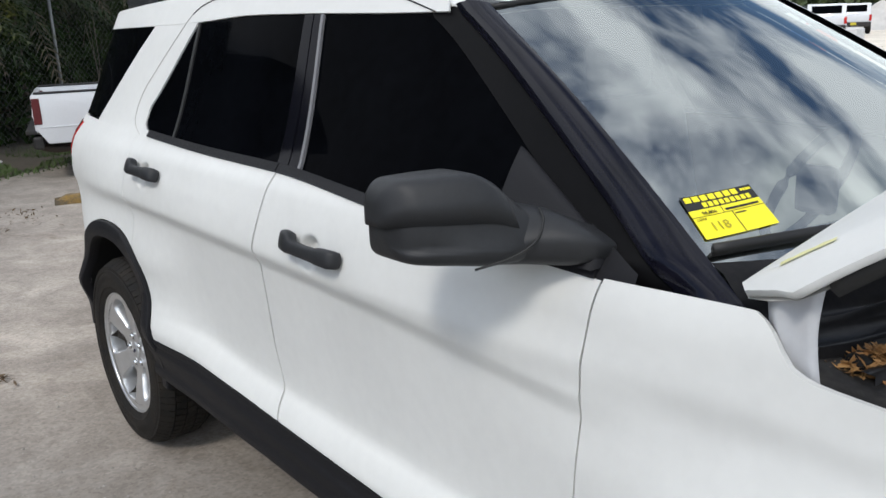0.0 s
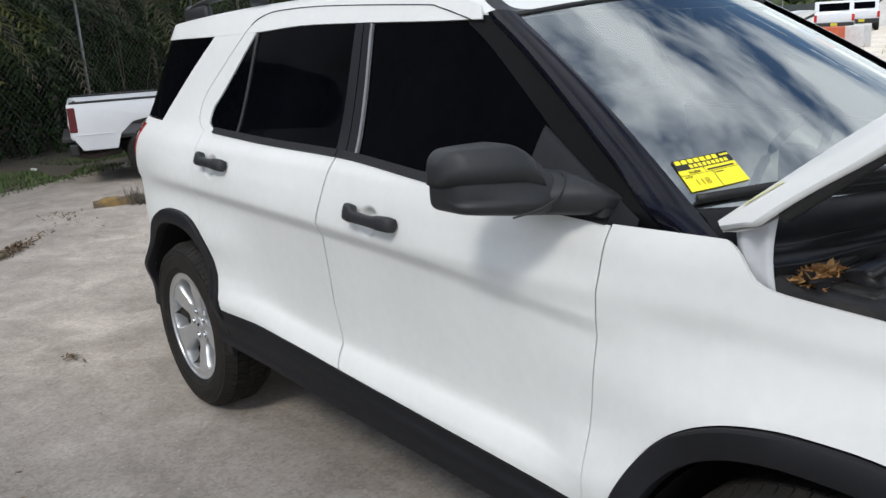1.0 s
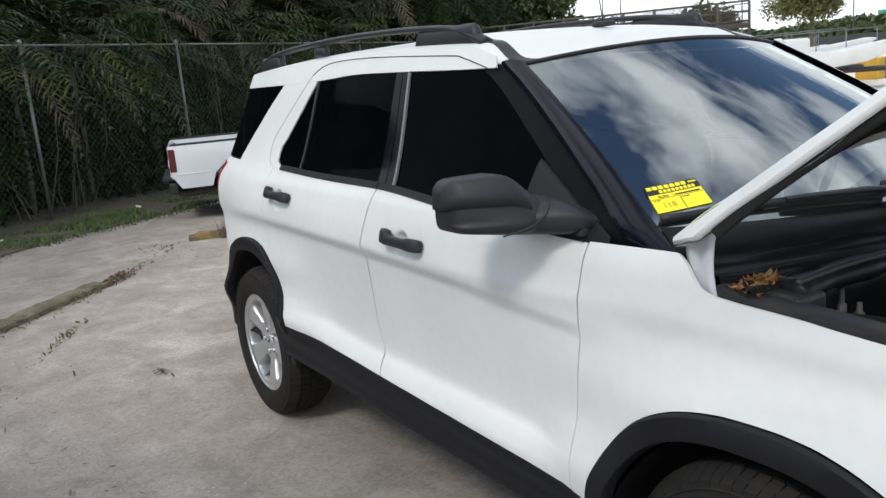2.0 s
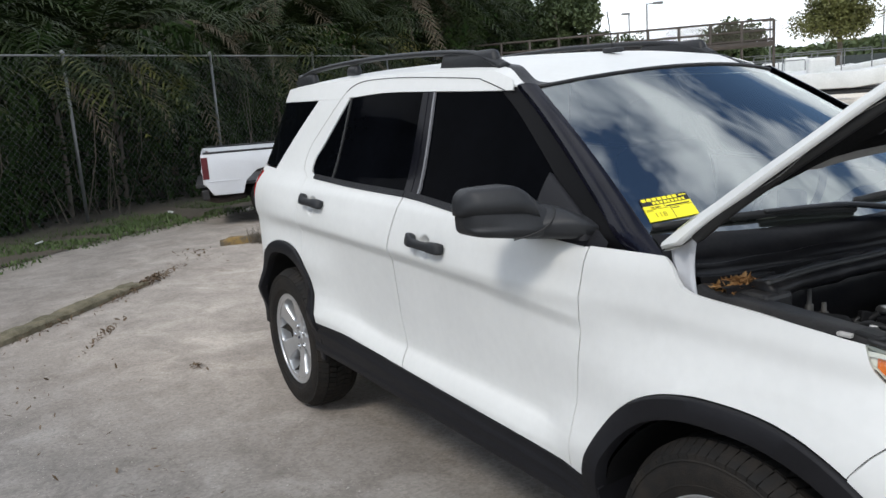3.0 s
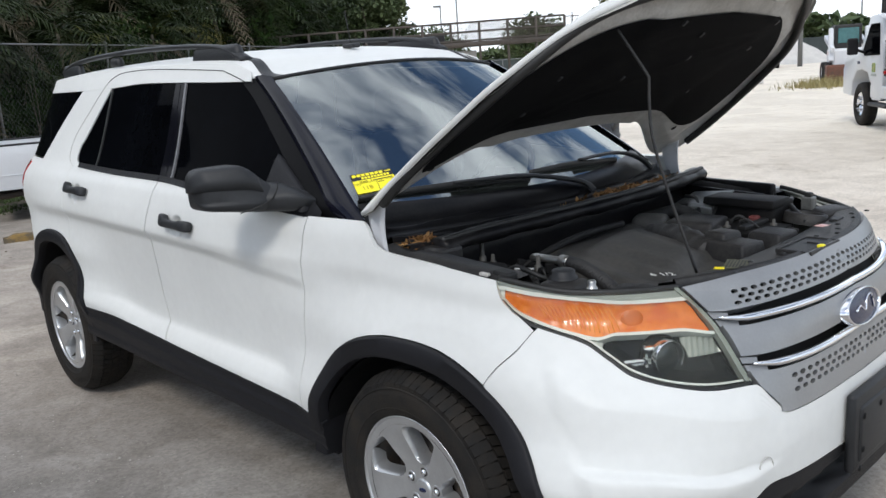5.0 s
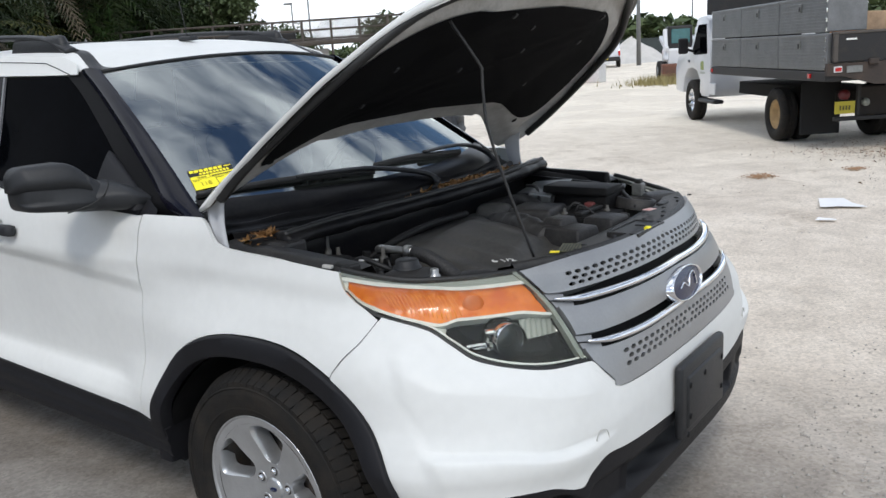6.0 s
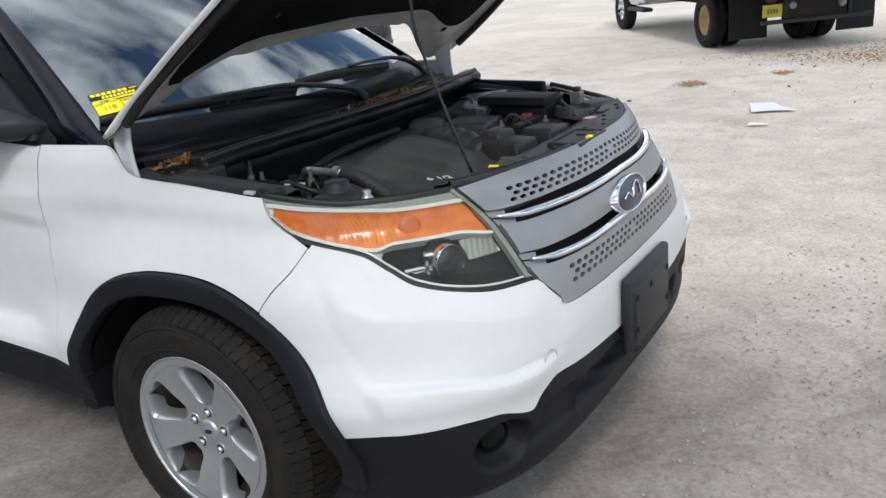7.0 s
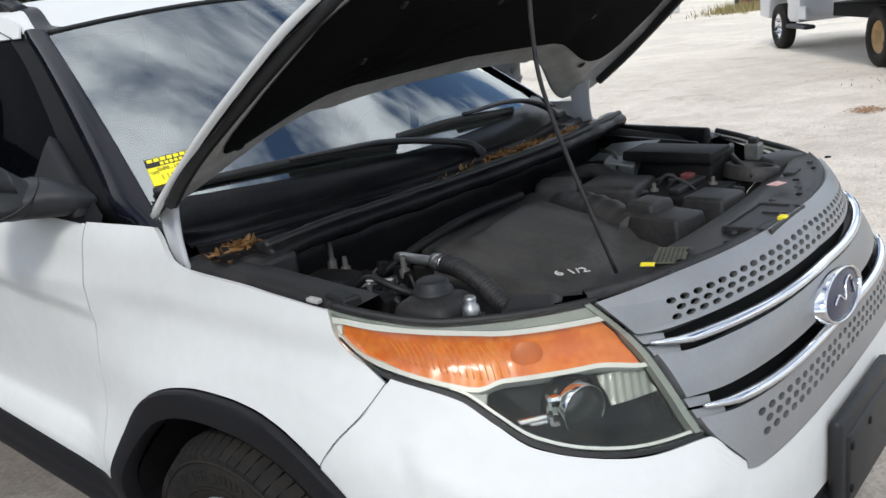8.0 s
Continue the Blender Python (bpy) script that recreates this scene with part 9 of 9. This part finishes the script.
def parked_pickup(at, rz, label):
    p = thing("parked_pickup", label, "pickup", at=at, rz=rz, group="pickups across the yard")
    side_profile("body", [(-2.7, 0.55), (-2.72, 1.12), (-0.75, 1.12), (-0.70, 1.16), (-0.45, 1.80), (0.9, 1.82), (1.5, 1.22), (2.7, 1.08), (2.78, 0.6), (2.2, 0.5), (-2.2, 0.5)], 0.97, PICKUP_WHITE, p, bevel=0.06)
    part("rear_screen", box_bm((0.03, 1.5, 0.42), (-0.60, 0, 1.50), 0.01, rot=Euler((0, 0.35, 0)).to_matrix()), TINTED, p)
    for y in (-0.975, 0.975):
        side_profile("side_glass", [(-0.42, 1.22), (-0.30, 1.70), (0.82, 1.70), (1.25, 1.22)], 0.006, TINTED, p, at_y=y, bevel=0)
        part("tail_lamp", box_bm((0.06, 0.14, 0.36), (-2.72, y * 0.92, 0.95), 0.02), RED, p)
    part("rear_bumper", box_bm((0.2, 1.9, 0.28), (-2.76, 0, 0.58), 0.04), TRUCK_BLACK, p)
    part("number_plate", box_bm((0.02, 0.32, 0.16), (-2.87, 0, 0.62), 0), PLATE, p)
    for x in (-1.7, 1.9):
        for y, fl in ((-0.86, True), (0.86, False)):
            plain_wheel(p, (x, y, 0.39), 0.39, 0.26, RIM, fl)
    return p


parked_pickup((-22.6, 44.5, 0), 117, "white pickup with red tail lamps across the yard")
parked_pickup((-24.7, 52.2, 0), 116, "white pickup standing beyond another one")

# trailers, railings and boats behind the car
BOAT = mat("white_hull", (0.72, 0.73, 0.72), 0.45, var=0.08, scale=1.5, second=(0.55, 0.56, 0.54))
STEEL = mat("brown_trailer_steel", (0.075, 0.062, 0.052), 0.7, var=0.3, scale=5)
trailer = thing("railed_trailer", "brown steel trailer with pipe railings and mesh side", "trailer")
A, B = Vector((-21.5, 10.6, 0)), Vector((-14.45, 18.15, 0))
for h in (2.32, 2.58, 2.86):
    v, f = tube([A + Vector((0, 0, h - 0.1)), B + Vector((0, 0, h))], 0.035, 6)
    link("rail", v, f, STEEL, trailer)
for i in range(13):
    p = A.lerp(B, i / 12)
    v, f = tube([p + Vector((0, 0, 1.0)), p + Vector((0, 0, 2.86 - 0.1 * (1 - i / 12)))], 0.04, 6)
    link("upright", v, f, STEEL, trailer)
v, f = tube([A + Vector((0, 0, 2.12)), B + Vector((0, 0, 2.2))], 0.09, 6)
link("bed_beam", v, f, STEEL, trailer)
side = (B - A).normalized()
v, f = [], []
for i in range(46):
    p = A.lerp(B, 0.68 + 0.32 * i / 46)
    for s_ in (1, -1):
        tube([p + Vector((0, 0, 2.25)), p + side * 0.5 * s_ + Vector((0, 0, 2.8))], 0.008, 3, v, f, caps=False)
link("mesh_panel", v, f, STEEL, trailer)
part("toolbox", box_bm((2.6, 0.8, 0.5), (A.lerp(B, 0.52).x - 0.8, A.lerp(B, 0.52).y + 0.8, 2.35), 0.1, rot=Euler((0, 0, math.atan2(side.y, side.x))).to_matrix()), TRUCK_BLACK, trailer)
part("side_wall", box_bm((3.0, 0.08, 1.2), (A.lerp(B, 0.60).x - 0.2, A.lerp(B, 0.60).y + 0.1, 1.4), 0.01, rot=Euler((0, 0, math.atan2(side.y, side.x))).to_matrix()), mat("grey_trailer_wall", (0.30, 0.29, 0.27), 0.6, var=0.15), trailer)
for i in range(4):
    p = A.lerp(B, 0.2 + 0.2 * i)
    plain_wheel(trailer, (p.x, p.y, 0.4), 0.4, 0.24, RIM, False)
for bi, (x, y, rz, s) in enumerate(((-15.5, 22.5, 40, 1.0), (-18.2, 25.0, 35, 1.05), (-18.6, 22.2, 50, 0.9), (-21.5, 28.0, 30, 0.95))):
    boat = thing("boat_trailer", "white boat hull on a steel trailer", "boat", at=(x, y, 0), rz=rz, group="boats on trailers")
    side_profile("hull", [(-2.6 * s, 0.75), (-2.6 * s, 1.22 * s), (0.8 * s, 1.26 * s), (2.6 * s, 1.5 * s), (2.9 * s, 1.45 * s), (1.6 * s, 0.85), (0.5, 0.72)], 0.85 * s, BOAT, boat, bevel=0.12)
    part("console", box_bm((0.8, 0.7, 0.6), (-0.4, 0, 1.42 * s), 0.08), BOAT, boat)
    for k in range(6):
        v, f = tube([(-2.4 + 0.9 * k, 0.75, 1.22 * s), (-2.4 + 0.9 * k, 0.75, 1.85 * s)], 0.018, 5)
        link("stanchion", v, f, GALV, boat)
    v, f = tube([(-2.4, 0.75, 1.85 * s), (2.1, 0.75, 1.88 * s)], 0.018, 5)
    link("hand_rail", v, f, GALV, boat)
    part("chassis", box_bm((5.2, 1.4, 0.12), (0, 0, 0.6), 0.02), TRUCK_BLACK, boat)
    plain_wheel(boat, (-0.8, 0.8, 0.33), 0.33, 0.2, RIM, False)
    plain_wheel(boat, (-0.8, -0.8, 0.33), 0.33, 0.2, RIM, True)
v, f = tube([(-13.2, 22.4, 2.28), (-10.8, 24.3, 2.33)], 0.06, 8)
tagged(link("green_pole", v, f, mat("turquoise_paint", (0.08, 0.35, 0.30), 0.5)), "turquoise pole lying across the boats", "pole")
for i, (x, y, col) in enumerate(((-15.6, 30.2, (0.55, 0.12, 0.05)), (-16.4, 29.5, (0.10, 0.18, 0.45)), (-14.9, 30.8, (0.6, 0.6, 0.6)), (-17.2, 29.0, (0.6, 0.35, 0.04)))):
    o = part("crate", box_bm((0.9, 0.7, 0.8), (x, y, 0.4), 0.04), mat("crate_paint", col, 0.6, var=0.15))
    tagged(o, "painted storage crate across the yard", "crate", group="storage crates")
# skid steer loader by the truck
loader = thing("skid_loader", "white compact loader with rusty bucket", "loader", at=(-11.3, 31.3, 0), rz=-60)
part("body", box_bm((1.6, 1.1, 0.8), (0, 0, 0.85), 0.08), PICKUP_WHITE, loader)
part("cab_frame", box_bm((0.9, 0.95, 0.95), (0.1, 0, 1.65), 0.06), TRUCK_BLACK, loader)
for y in (-0.6, 0.6):
    part("lift_arm", box_bm((1.9, 0.14, 0.2), (0.2, y, 1.45), 0.03, rot=Euler((0, 0.25, 0)).to_matrix()), PICKUP_WHITE, loader)
    for x in (-0.5, 0.55):
        plain_wheel(loader, (x, y * 1.1, 0.38), 0.38, 0.25, RIM, y < 0)
for y in (-0.62, 0.62):
    part("arm_upright", box_bm((0.26, 0.18, 1.25), (0.75, y, 1.40), 0.05, rot=Euler((0, -0.18, 0)).to_matrix(), taper=(0.7, 0.9)), PICKUP_WHITE, loader)
part("cab_glass", box_bm((0.03, 0.72, 0.55), (0.57, 0, 1.72), 0.02), mat("teal_cab_glass", (0.06, 0.16, 0.17), 0.15, var=0.2), loader)
part("bucket", box_bm((0.55, 1.7, 0.62), (1.35, 0, 0.36), 0.05), mat("red_rusty_bucket", (0.20, 0.075, 0.045), 0.8, second=(0.07, 0.05, 0.04), scale=4), loader)
# weeds near the loader
rnd = random.Random(31)
v, f = [], []
for _ in range(900):
    x, y = -10.6 + rnd.gauss(0, 0.6), 28.2 + rnd.gauss(0, 0.8)
    h = rnd.uniform(0.1, 0.4)
    a = rnd.uniform(0, 6.28)
    d = Vector((math.cos(a), math.sin(a), 0))
    b = Vector((x, y, 0))
    base = len(v)
    s = Vector((-d.y, d.x, 0)) * 0.02
    v += [b + s, b - s, b + Vector((0, 0, h)) + d * h * 0.5]
    f.append((base, base + 1, base + 2))
tagged(link("weeds", v, f, mat("dry_weeds", (0.22, 0.20, 0.08), 0.8, var=0.3, second=(0.34, 0.27, 0.12))), "dry yellow weeds at the yard edge", "weeds", kind="stuff")

# dead weeds by the kerb under the pickup
rnd = random.Random(32)
v, f = [], []
for _ in range(130):
    x, y = -8.12 + rnd.gauss(0, 0.05), 0.62 + rnd.gauss(0, 0.06)
    h = rnd.uniform(0.06, 0.24)
    a = rnd.uniform(0, 6.28)
    d = Vector((math.cos(a), math.sin(a), 0))
    b = Vector((x, y, 0.0))
    base = len(v)
    s_ = Vector((-d.y, d.x, 0)) * 0.006
    v += [b + s_, b - s_, b + Vector((0, 0, h)) + d * h * rnd.uniform(0.2, 0.8)]
    f.append((base, base + 1, base + 2))
tagged(link("dead_weed", v, f, BARK, smooth=False), "brown dead weed growing beside the parking kerb", "weeds", kind="stuff")
